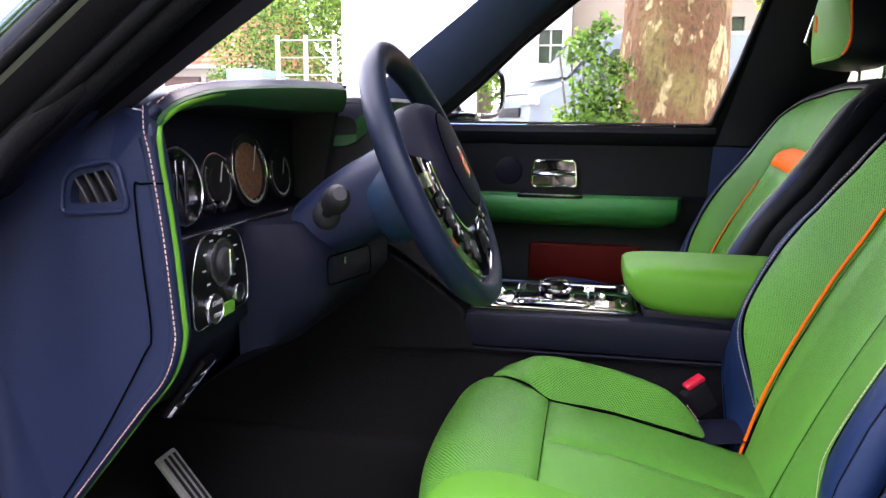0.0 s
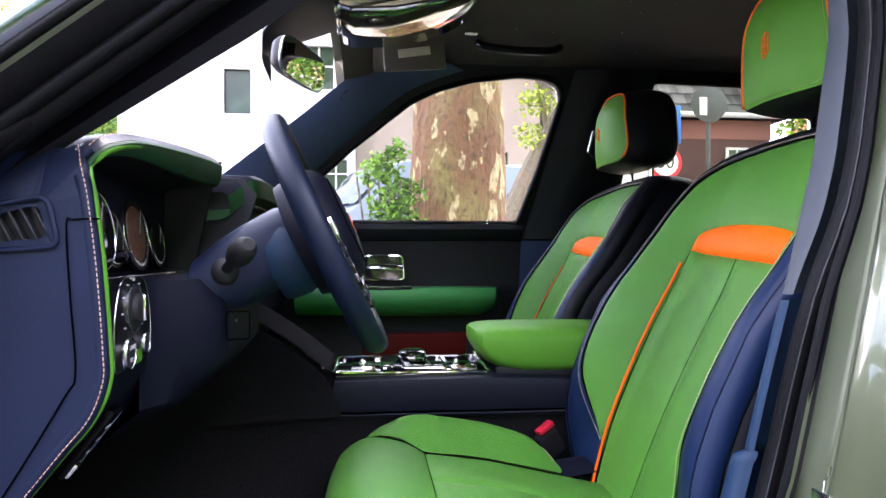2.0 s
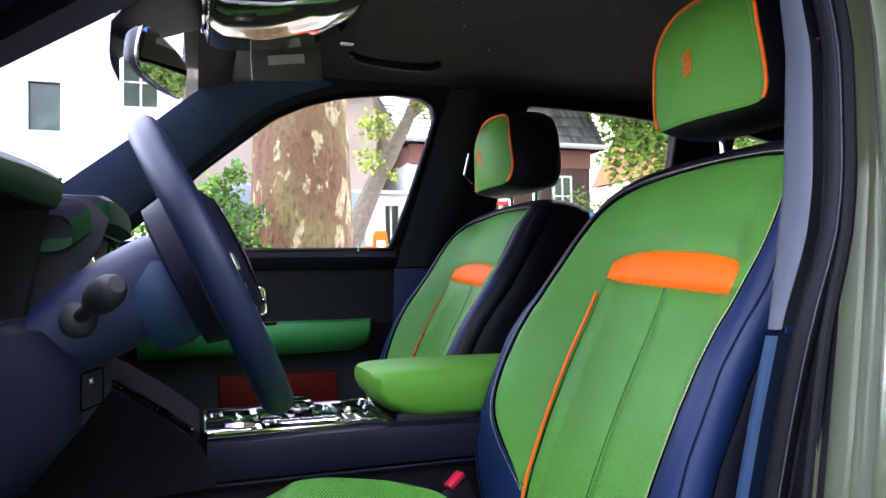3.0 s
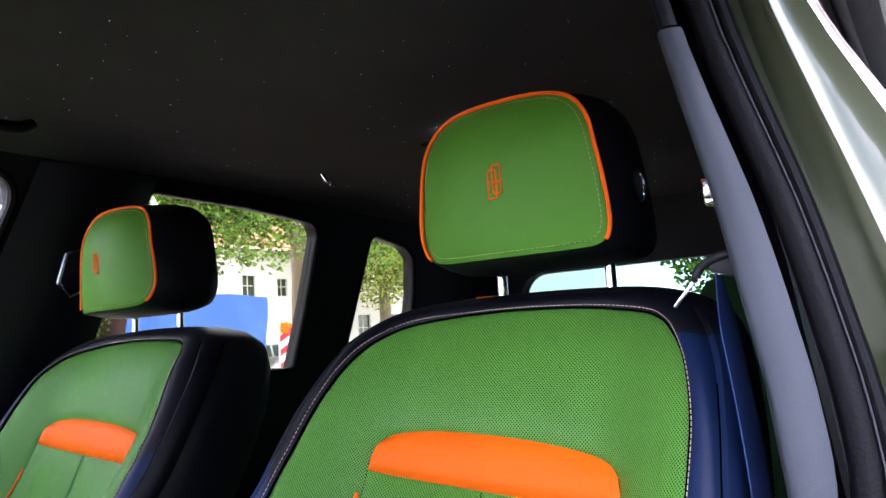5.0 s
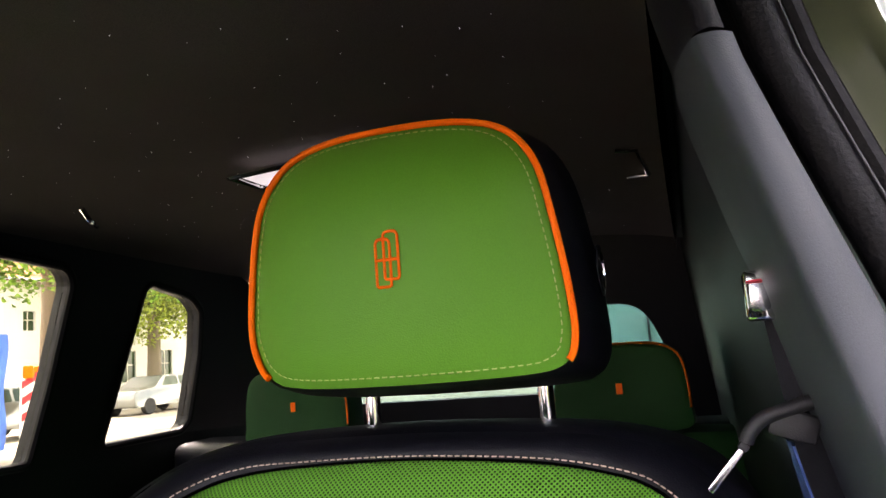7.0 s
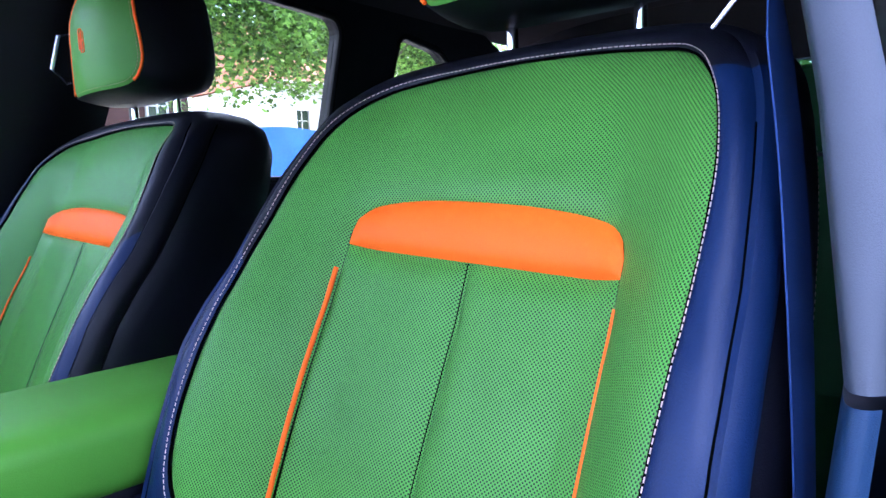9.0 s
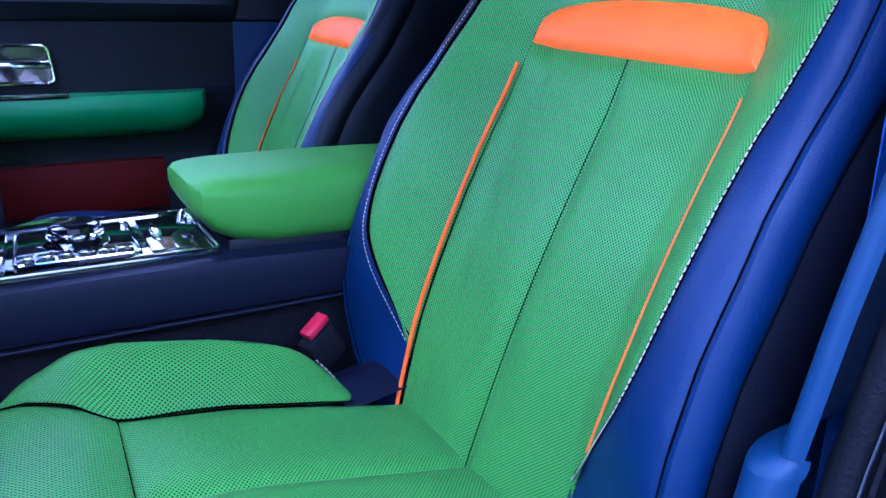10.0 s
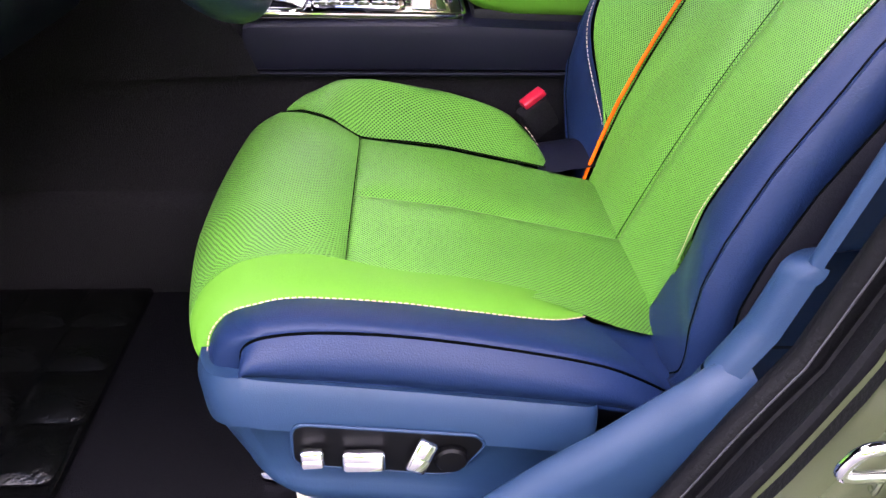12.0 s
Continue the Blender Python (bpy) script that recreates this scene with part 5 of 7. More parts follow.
# ---- steering wheel ----
wheel = thing("steering_wheel", (-.52, -.01, 1.19), "navy leather steering wheel with black spokes", "steering wheel")
WN = Vector((.908, 0, .42)).normalized()
WU = Vector((-.42, 0, .908)).normalized()
WC = Vector((-.462, -.012, 1.221))
WM = Matrix(((0, WU.x, WN.x, WC.x), (1, WU.y, WN.y, WC.y), (0, WU.z, WN.z, WC.z), (0, 0, 0, 1)))
rim_pts = [WM @ Vector((.172 * math.cos(q), .172 * math.sin(q), 0)) for q in (2 * math.pi * k / 96 for k in range(96))]
part("rim", tube(rim_pts, .0190, 16, True, 0.86), "wheel_navy", wheel, "smooth navy leather rim")
part("airbag_pad", lathe([(0, .042), (.030, .0415), (.056, .038), (.072, .029), (.081, .014), (.083, -.010), (.076, -.040), (.05, -.045), (0, -.045)], 48, WM @ Matrix.Translation((0, .008, 0)) @ Matrix.Diagonal((1.0, 1.12, 1, 1))), "navy_dark", wheel, "round dark leather airbag pad")
part("pad_seam", tube([WM @ Vector((.060 * math.cos(q), .008 + .067 * math.sin(q), .0365)) for q in (2 * math.pi * k / 48 for k in range(48))], .0009, 6, True), "groove", wheel)
part("emblem", lathe([(0, .0425), (.018, .0425), (.021, .041), (.021, .038), (0, .038)], 28, WM @ Matrix.Diagonal((.75, 1.25, 1, 1))), "chrome", wheel, "small chrome and red emblem")
part("emblem_face", lathe([(0, .0435), (.012, .0435), (.013, .042), (0, .042)], 24, WM @ Matrix.Diagonal((.75, 1.25, 1, 1))), "redbadge", wheel)


def wheel_sector(a0, a1, r0, r1, z0, z1, n=24):
    """A curved panel between two radii of the wheel."""
    rows = []
    for k in range(n + 1):
        q = math.radians(lerp(a0, a1, k / n))
        rows.append([WM @ Vector((r * math.cos(q), r * math.sin(q), z)) for r, z in ((r0, z0), (r0, z1), (lerp(r0, r1, .15), z1 + .002), (lerp(r0, r1, .85), z1 - .004), (r1, z1 - .009), (r1, z0 - .006))])
    return loft(rows, True, True, True)


for s in (1, -1):
    spoke = part("spoke", wheel_sector(90 - s * 78, 90 - s * 172, .088, .158, -.012, .016), "gloss", wheel, "gloss black spoke panel with switches")
    for rr, zz in ((.092, .019), (.151, .012)):
        part("spoke_edge", tube([WM @ Vector((rr * math.cos(q), rr * math.sin(q), zz)) for q in (math.radians(90 - s * a) for a in np.linspace(80, 170, 20))], .0013, 8), "chrome", spoke)
    for k in range(6):
        q = math.radians(90 - s * (92 + 13 * k))
        m = WM @ Matrix.Translation((.118 * math.cos(q), .118 * math.sin(q), .018)) @ Matrix.Rotation(q, 4, "Z")
        part("switch", rbox((.026, .015, .006), .002, 2, m), "matt" if k % 3 else "gloss", spoke)
        part("switch_mark", rbox((.005, .003, .0008), 0, 1, m @ Matrix.Translation((.002, 0, .0034))), "dial_white", spoke)
    part("roller", tube([WM @ Vector((s * .134, y, .018)) for y in (-.012, .006)], .005, 10), "chrome", spoke)

column = thing("steering_column", (-.6, -.01, 1.12), "navy steering column shroud with black stalk", "steering column")
col_rings = []
for x, z, ry, rz in ((-.510, 1.212, .046, .048), (-.514, 1.209, .055, .057), (-.540, 1.196, .060, .060), (-.575, 1.178, .068, .060), (-.610, 1.160, .074, .054), (-.640, 1.142, .078, .046)):
    col_rings.append([Vector((x, -.012 + ry * (abs(math.cos(q)) ** .7) * (1 if math.cos(q) > 0 else -1), z + rz * (abs(math.sin(q)) ** .7) * (1 if math.sin(q) > 0 else -1))) for q in (2 * math.pi * k / 40 for k in range(40))])
part("shroud", loft(col_rings, True, True, False), "dash_navy", column, "navy column shroud")
part("collar", lathe([(.058, -.088), (.062, -.080), (.064, -.052), (.060, -.040), (.03, -.036)], 40, WM @ Matrix.Diagonal((1, 1.05, 1, 1))), "navy_plastic", column, "navy plastic collar behind the wheel")
part("shroud_ring", tube([WM @ Vector((.068 * math.cos(q), .072 * math.sin(q), -.035)) for q in (2 * math.pi * k / 40 for k in range(40))], .004, 8, True), "matt", column)
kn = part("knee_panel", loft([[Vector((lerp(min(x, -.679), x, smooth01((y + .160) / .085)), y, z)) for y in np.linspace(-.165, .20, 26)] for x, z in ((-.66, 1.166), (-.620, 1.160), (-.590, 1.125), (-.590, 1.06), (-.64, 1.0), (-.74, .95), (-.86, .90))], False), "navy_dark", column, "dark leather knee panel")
part("knee_flap_groove", tube([Vector((-.5895, y, z)) for y, z in rounded([(-.090, 1.078, .012), (-.090, 1.116, .012), (.098, 1.102, .012), (.100, 1.058, .012)], 4)], .0011, 6, True), "groove", kn)
part("knee_button", lathe([(0, 0), (.005, 0), (.005, .003), (0, .004)], 14, Matrix.Translation((-.5885, -.030, 1.101)) @ pose(0, 0, 0, 0, 80, 0)), "satin", kn)
part("stalk_hub", lathe([(0, 0), (.014, .001), (.020, .006), (.021, .012), (.017, .020), (.008, .024), (0, .025)], 24, look((-.596, -.066, 1.168), (-.62, .03, 1.14))), "matt", column, "round matt black stalk hub")
st_line = spline([(-.594, -.078, 1.170), (-.578, -.106, 1.184), (-.563, -.130, 1.196), (-.550, -.150, 1.206)], 24)
part("stalk", tube(st_line, [.009 - .0004 * k if k < 8 else .006 + .0115 * math.sin(math.pi * min(1.0, (k - 7) / 16.6)) ** .7 for k in range(24)], 16), "matt", column, "matt black shifter stalk")

# ---- centre console ----
console = thing("centre_console", (-.2, .40, .72), "navy leather centre console with chrome control panel", "centre console")
rings = []
for x, zt in ((-.463, .957), (-.455, .959), (-.30, .962), (-.15, .962), (.05, .955), (.30, .93)):
    rings.append([Vector((x, y, z)) for y, z in ((.282, .884), (.284, .893), (.268, .900), (.262, zt - .015), (.268, zt - .003), (.282, zt), (.518, zt), (.532, zt - .003), (.538, zt - .015), (.532, .900), (.520, .893), (.525, .884))])
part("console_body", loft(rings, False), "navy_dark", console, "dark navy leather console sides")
SLOPE = ((-.80, 1.17), (-.68, 1.10), (-.60, 1.055), (-.535, 1.010), (-.480, .966), (-.466, .945))
part("sloping_console_front", loft([[Vector((x, y, z)) for x, z in SLOPE] for y in np.linspace(.264, .536, 12)], False), "carpet", console, "dark sloping front of the console")
part("console_front_side", plate(list(SLOPE) + [(-.448, .893), (-1.1, .86), (-1.1, 1.0)], [], lambda a, b, d: Vector((a, .264 + d, b)), .004), "carpet", console, smooth=False)
stack = part("switch_board", loft([[Vector((x + .006, y, z + .008)) for x, z in SLOPE[1:5]] for y in np.linspace(.285, .515, 6)], False), "carpet", console, "black control stack with small keys")
for k in range(4):
    for j in range(3):
        part("key", rbox((.034, .048, .010), .003, 2, Matrix.Translation((-.655 + .050 * k, .325 + .075 * j, 1.094 - .035 * k)) @ pose(0, 0, 0, 0, 36, 0)), "switch_black", stack)
    part("key_strip", tube([(-.635 + .050 * k, .290, 1.084 - .035 * k), (-.635 + .050 * k, .510, 1.084 - .035 * k)], .0012, 6), "satin", stack)
for y in (.286, .520):
    part("console_carpet", grid(lambda u, v: (lerp(-1.1, .30, u), y + (.012 if y < .4 else -.012) * (1 - v), lerp(.56, .885, v)), 16, 4), "carpet", console, "black carpet lining of the lower console")
part("console_ledge", tube([(x, .270 - .02 * smooth01((-x - .5) / .5), .893 - .05 * smooth01((-x - .45) / .6)) for x in np.linspace(-.45, .25, 14)], .0028, 8), "navy_dark", console)
cp = part("control_panel", span(-.465, -.168, .292, .508, .955, .968, .004), "gloss", console, "gloss black control panel")
part("veneer_pad", span(-.262, -.185, .300, .375, .9672, .9700, .002), "wood", cp, "high gloss veneer inlay")
part("front_plate", span(-.462, -.395, .298, .345, .9672, .9705, .002), "chrome", cp, "chrome front plate")
part("panel_rim", tube([Vector((a, b, .9685)) for a, b in rounded([(-.466, .290, .015), (-.466, .510, .015), (-.166, .510, .015), (-.166, .290, .015)], 4)], .003, 8, True), "chrome", cp)
part("rotary_controller", lathe([(0, .030), (.024, .030), (.028, .027), (.029, .012), (.036, .006), (.038, .0), (0, 0)], 40, Matrix.Translation((-.312, .385, .968))), "gloss", cp, "black rotary controller with chrome ring")
part("controller_ring", lathe([(.029, 0), (.0315, 0), (.0315, .004), (.029, .005)], 40, Matrix.Translation((-.312, .385, .984))), "chrome", cp)
part("controller_cap", lathe([(0, 0), (.022, 0), (.022, .001), (0, .0015)], 32, Matrix.Translation((-.312, .385, .9985))), "screen", cp)
part("control_tray", span(-.375, -.250, .310, .460, .9675, .973, .003), "gloss", cp, "gloss black surround of the controller")
part("tray_rim", tube([Vector((a, b, .973)) for a, b in rounded([(-.376, .309, .01), (-.376, .461, .01), (-.249, .461, .01), (-.249, .309, .01)], 4)], .0018, 6, True), "chrome", cp)
for k in range(6):
    part("button", rbox((.017, .020, .007), .002, 2, Matrix.Translation((-.365 + .020 * k, .322, .975))), "gloss", cp)
for x in (-.412, -.225):
    part("toggle", rbox((.012, .050, .013), .004, 2, Matrix.Translation((x, .385, .975)) @ pose(0, 0, 0, 0, 12, 0)), "chrome", cp, "chrome toggle switch")
for x in (-.41, -.215):
    part("switch_bank", span(x - .024, x + .024, .305, .470, .9675, .9725, .002), "gloss", cp)



def arm_ring(x, hw, z0, z1):
    return [Vector((x, .400 + hw * (abs(math.cos(q)) ** .45) * (1 if math.cos(q) > 0 else -1), (z0 + z1) / 2 + (z1 - z0) / 2 * (abs(math.sin(q)) ** .55) * (1 if math.sin(q) > 0 else -1))) for q in (2 * math.pi * k / 40 for k in range(40))]


arm = part("armrest", loft([arm_ring(*a) for a in ((-.190, .050, 1.024, 1.034), (-.188, .085, 1.010, 1.041), (-.180, .102, .996, 1.046), (-.166, .108, .980, 1.049), (-.140, .110, .965, 1.051), (-.10, .111, .957, 1.052), (.0, .111, .955, 1.052), (.12, .111, .957, 1.050), (.22, .110, .968, 1.048), (.26, .09, .98, 1.04))], True, True, True), "green", console, "smooth bright green leather armrest")
part("latch", rbox((.012, .030, .016), .003, 2, Matrix.Translation((-.180, .400, .985))), "chrome", arm, "chrome release button")
part("arm_base", span(-.155, .25, .30, .50, .935, .975, .006), "black", arm)

# ---- passenger door ----
door = thing("passenger_door", (-.4, 1.18, .6), "closed dark leather passenger door with green armrest", "car door")
part("door_panel", loft([[Vector((x, y, z)) for y, z in ((1.180, 1.288), (1.150, 1.286), (1.138, 1.270), (1.148, 1.245), (1.160, 1.235), (1.164, 1.20), (1.164, 1.095), (1.150, 1.08), (1.160, .99), (1.165, .95), (1.150, .90), (1.140, .60))] for x in np.linspace(-.90, .078, 12)], False), "black", door, "dark leather door panel")
part("belt_chrome", tube([(x, 1.158, 1.289) for x in np.linspace(-.80, .06, 12)], .003, 8), "chrome", door, "thin chrome strip below the window")
part("lock_pin", tube([(-.03, 1.150, 1.285), (-.03, 1.150, 1.302)], .003, 10), "chrome", door)
part("groove_line", tube([(x, 1.1585, 1.236) for x in np.linspace(-.9, .075, 8)], .0015, 6), "groove", door)
part("door_armrest", loft([[Vector((x, 1.163 - w * a, lerp(z0, 1.092, b))) for a, b in ((0, 1.0), (.5, 1.02), (.9, .97), (1.0, .80), (.96, .5), (.75, .2), (.4, .03), (0, 0))] for x, w, z0 in ((-.62, .08, 1.005), (-.45, .085, 1.003), (-.2, .085, 1.0), (-.06, .08, 1.003), (-.015, .065, 1.02), (.0, .03, 1.05))], False), "green_deep", door, "deep green leather door armrest")
part("switch_strip", span(-.455, -.272, 1.082, 1.165, 1.086, 1.096, .003), "gloss", door, "gloss black switch strip")
part("strip_chrome", tube([(x, 1.081, 1.096) for x in (-.455, -.36, -.272)], .0018, 6), "satin", door)
hp = part("door_handle_plate", plate(rounded([(-.424, 1.112, .014), (-.418, 1.190, .014), (-.296, 1.190, .014), (-.290, 1.112, .014)], 5), [], lambda a, b, d: Vector((a, 1.158 + d, b)), .006), "gloss", door, smooth=False)
part("handle_rim", tube([Vector((a, 1.156, b)) for a, b in rounded([(-.422, 1.114, .014), (-.416, 1.188, .014), (-.298, 1.188, .014), (-.292, 1.114, .014)], 5)], .004, 8, True), "chrome", hp, "chrome door handle frame")
part("pull_handle", tube(spline([(-.412, 1.152, 1.150), (-.39, 1.138, 1.152), (-.355, 1.132, 1.153), (-.32, 1.138, 1.152), (-.30, 1.152, 1.150)], 24), .011, 12, False, 0.6), "chrome", hp, "chrome door pull")
part("speaker_grille", lathe([(0, .004), (.034, .004), (.038, .002), (.040, 0), (0, 0)], 36, Matrix.Translation((-.49, 1.163, 1.155)) @ pose(0, 0, 0, 90, 0, 0)), "navy_dark", door, "round speaker grille")
part("door_pocket", span(-.42, -.10, 1.125, 1.165, .84, .950, .008), "darkred", door, "dark red lined door pocket")

# ---- door mirror outside ----
wing = thing("door_mirror", (-.6, 1.35, 1.28), "dark door mirror with bright glass on the car flank", "door mirror")
hs = []
for x, k in ((-.685, .35), (-.675, .7), (-.64, .94), (-.58, 1.0), (-.54, .98)):
    hs.append([Vector((x, 1.385 + .108 * k * (abs(math.cos(q)) ** .6) * (1 if math.cos(q) > 0 else -1), 1.395 + .082 * k * (abs(math.sin(q)) ** .6) * (1 if math.sin(q) > 0 else -1))) for q in (2 * math.pi * j / 32 for j in range(32))])
hs = [[Matrix.Translation((-.57, 1.385, 0)) @ Matrix.Rotation(radians(-38), 4, "Z") @ Matrix.Translation((.475, -1.385, 0)) @ p for p in r] for r in hs]
part("housing", loft(hs, True, True, False), "gloss", wing, "gloss dark mirror housing")
part("glass", loft([hs[-1], [p + Vector((.0032, -.0025, 0)) for p in hs[-1]]], True, False, True), "mirror", wing, "mirror glass", smooth=False)
part("mirror_rim", tube(hs[-1], .011, 8, True), "gloss", wing)
part("foot", span(-.70, -.60, 1.22, 1.34, 1.275, 1.325, .012), "gloss", wing)

# ---- roof fittings ----
rv = thing("rear_view_mirror", (-.54, .40, 1.62), "black rear view mirror hanging below the roof", "rear view mirror")
mm = Matrix.Translation((-.527, .345, 1.562)) @ pose(0, 0, 0, 0, 8, -16)
hr = []
for x, k in ((-.030, .5), (-.026, .85), (-.012, .98), (.0, 1.0)):
    hr.append([mm @ Vector((x, .112 * k * (abs(math.cos(q)) ** .5) * (1 if math.cos(q) > 0 else -1), .036 * k * (abs(math.sin(q)) ** .5) * (1 if math.sin(q) > 0 else -1))) for q in (2 * math.pi * j / 32 for j in range(32))])
part("housing", loft(hr, True, True, False), "matt", rv, "black mirror housing")
part("glass", loft([hr[-1], [p + Vector((.003, 0, 0)) for p in hr[-1]]], True, False, True), "mirror", rv, "mirror glass", smooth=False)
part("rim", tube(hr[-1], .003, 8, True), "satin", rv)
part("stem", tube([(-.545, .36, 1.572), (-.575, .37, 1.60), (-.585, .39, 1.65)], .013, 12), "matt", rv)
part("sensor_cover", loft([[Vector((x, .40 + w * math.cos(q), z + .02 * math.sin(q))) for q in (2 * math.pi * j / 20 for j in range(20))] for x, z, w in ((-.598, 1.562, .012), (-.608, 1.585, .050), (-.602, 1.615, .085), (-.555, 1.660, .125), (-.47, 1.705, .17))], True, True, True), "matt", rv, "black sensor cover")

oc = thing("overhead_console", (-.33, .40, 1.70), "glossy overhead console with chrome edge and lamps", "overhead console")
ocr = []
for x, w, z in ((-.462, .10, 1.672), (-.455, .125, 1.655), (-.43, .130, 1.648), (-.35, .132, 1.652), (-.26, .13, 1.672), (-.20, .12, 1.700), (-.16, .10, 1.738)):
    ocr.append([Vector((x, y, zz)) for y, zz in ((.40 - w, z + .085), (.40 - w * 1.02, z + .018), (.40 - w * .97, z + .003), (.40 - w * .9, z), (.40, z - .004), (.40 + w * .9, z), (.40 + w * 1.0, z + .01), (.40 + w, z + .085))])
part("console_shell", loft(ocr, False), "wood", oc, "polished console shell")
part("chrome_edge", tube([r[2] + Vector((0, -.002, 0)) for r in ocr], .005, 8), "chrome", oc, "curved chrome edge")
part("chrome_edge", tube([r[1] + Vector((0, -.002, .040)) for r in ocr], .0045, 8), "chrome", oc, "curved chrome edge")
part("lamp_switch", rbox((.024, .006, .018), .002, 2, Matrix.Translation((-.392, .266, 1.690))), "gloss", oc)
part("lamp_switch", rbox((.030, .006, .004), .001, 1, Matrix.Translation((-.325, .267, 1.694))), "gloss", oc)
part("end_plate", rbox((.006, .15, .055), .002, 2, Matrix.Translation((-.464, .40, 1.690))), "chrome", oc)
part("vent_grille", loft([[Vector((x, y, z)) for y in (.30, .40, .50)] for x, z in ((-.60, 1.645), (-.47, 1.70))], False), "matt", oc)

visor = thing("sun_visor", (-.30, .80, 1.74), "folded taupe sun visor with a cream label", "sun visor")
part("visor_board", rbox((.15, .30, .022), .008, 3, Matrix.Translation((-.315, .80, 1.722)) @ pose(0, 0, 0, 0, -8, 0)), "taupe", visor, "taupe leather visor board")
part("visor_flap", rbox((.150, .012, .112), .005, 2, Matrix.Translation((-.292, .655, 1.693)) @ pose(0, 0, 0, 12, -4, 0)), "taupe", visor, "taupe hanging flap")
part("label", rbox((.078, .002, .020), .0006, 1, Matrix.Translation((-.292, .6475, 1.679)) @ pose(0, 0, 0, 12, -8, 0)), "cream", visor, "plain cream label")

grab = thing("grab_handle", (0, .88, 1.78), "dark roof grab handle with chrome ends above the door", "grab handle")
part("grip", tube(spline([(-.105, .868, 1.772), (-.075, .855, 1.756), (0.01, .850, 1.748), (.095, .853, 1.750), (.126, .866, 1.764)], 30), .011, 12), "black", grab)
part("end_cap", tube(spline([(-.112, .870, 1.775), (-.095, .857, 1.762), (-.062, .852, 1.753)], 10), .0065, 10), "chrome", grab)
part("end_cap", tube(spline([(.128, .866, 1.766), (.112, .856, 1.754), (.085, .852, 1.749)], 10), .0065, 10), "chrome", grab)
lamp = thing("reading_lamp", (-.136, .765, 1.78), "small chrome reading lamp in the roof lining", "reading lamp")
part("frame", rbox((.034, .016, .010), .002, 2, Matrix.Translation((-.136, .768, 1.768))), "chrome", lamp)
part("lens", rbox((.028, .010, .004), .001, 1, Matrix.Translation((-.136, .766, 1.763))), "white", lamp)
hook = thing("coat_hook", (.735, .75, 1.73), "curved chrome coat hook on the roof edge", "coat hook")
part("bar", tube(spline([(.70, .722, 1.737), (.73, .733, 1.722), (.78, .765, 1.722), (.815, .795, 1.738)], 16), .005, 8), "chrome", hook)
rl = thing("rear_lamp_strip", (.77, .41, 1.765), "chrome framed rear roof panel with added glow", "roof lamp")
part("chrome_frame", tube([(.755, .468, 1.762), (.742, .372, 1.762), (.742, .20, 1.760), (.83, .20, 1.758), (.83, .452, 1.758)], .006, 8, True), "chrome", rl)
part("lens", rbox((.075, .24, .006), .002, 2, Matrix.Translation((.785, .33, 1.762))), "glow_panel", rl)
dg = thing("rear_belt_hook", (.88, -.15, 1.72), "small chrome frame on the dark roof edge", "hook")
part("frame", tube([(.787, -.146, 1.716), (.80, -.175, 1.716), (.974, -.185, 1.716), (.974, -.150, 1.716)], .004, 8), "chrome", dg)

# ---- rear seats ----
for y in (-.085, .595):
    rs = thing("rear_armchair", (1.25, y, .62), "dark green leather rear seat with orange piping", "car seat", "rear seats")
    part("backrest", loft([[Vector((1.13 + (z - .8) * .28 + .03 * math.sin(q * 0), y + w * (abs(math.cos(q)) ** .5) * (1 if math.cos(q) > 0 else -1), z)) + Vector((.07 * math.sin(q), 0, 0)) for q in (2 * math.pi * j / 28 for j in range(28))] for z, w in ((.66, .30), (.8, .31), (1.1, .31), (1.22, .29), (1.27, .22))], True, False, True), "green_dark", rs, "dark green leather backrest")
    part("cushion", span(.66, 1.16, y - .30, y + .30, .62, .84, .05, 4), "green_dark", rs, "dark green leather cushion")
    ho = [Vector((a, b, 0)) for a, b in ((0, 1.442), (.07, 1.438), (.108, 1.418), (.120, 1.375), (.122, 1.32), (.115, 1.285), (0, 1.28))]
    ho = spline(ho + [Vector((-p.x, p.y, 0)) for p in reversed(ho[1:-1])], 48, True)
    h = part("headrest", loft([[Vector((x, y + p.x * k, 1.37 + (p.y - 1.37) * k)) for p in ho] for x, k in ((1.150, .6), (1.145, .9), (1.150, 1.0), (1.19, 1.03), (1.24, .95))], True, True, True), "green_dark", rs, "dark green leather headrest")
    part("piping", tube([Vector((1.149, y + p.x, p.y)) for p in ho[27:] + ho[:2] if p.y > 1.31], .0022, 8), "orange", h, "orange piping")
    part("emblem", rbox((.002, .012, .020), .0008, 1, Matrix.Translation((1.141, y, 1.360))), "orange", h)
shelf = solo("rear_bench_back", span(1.42, 1.60, -.34, 1.14, .60, 1.26, .03, 3), "black", "black backs of the rear bench", "bench back")

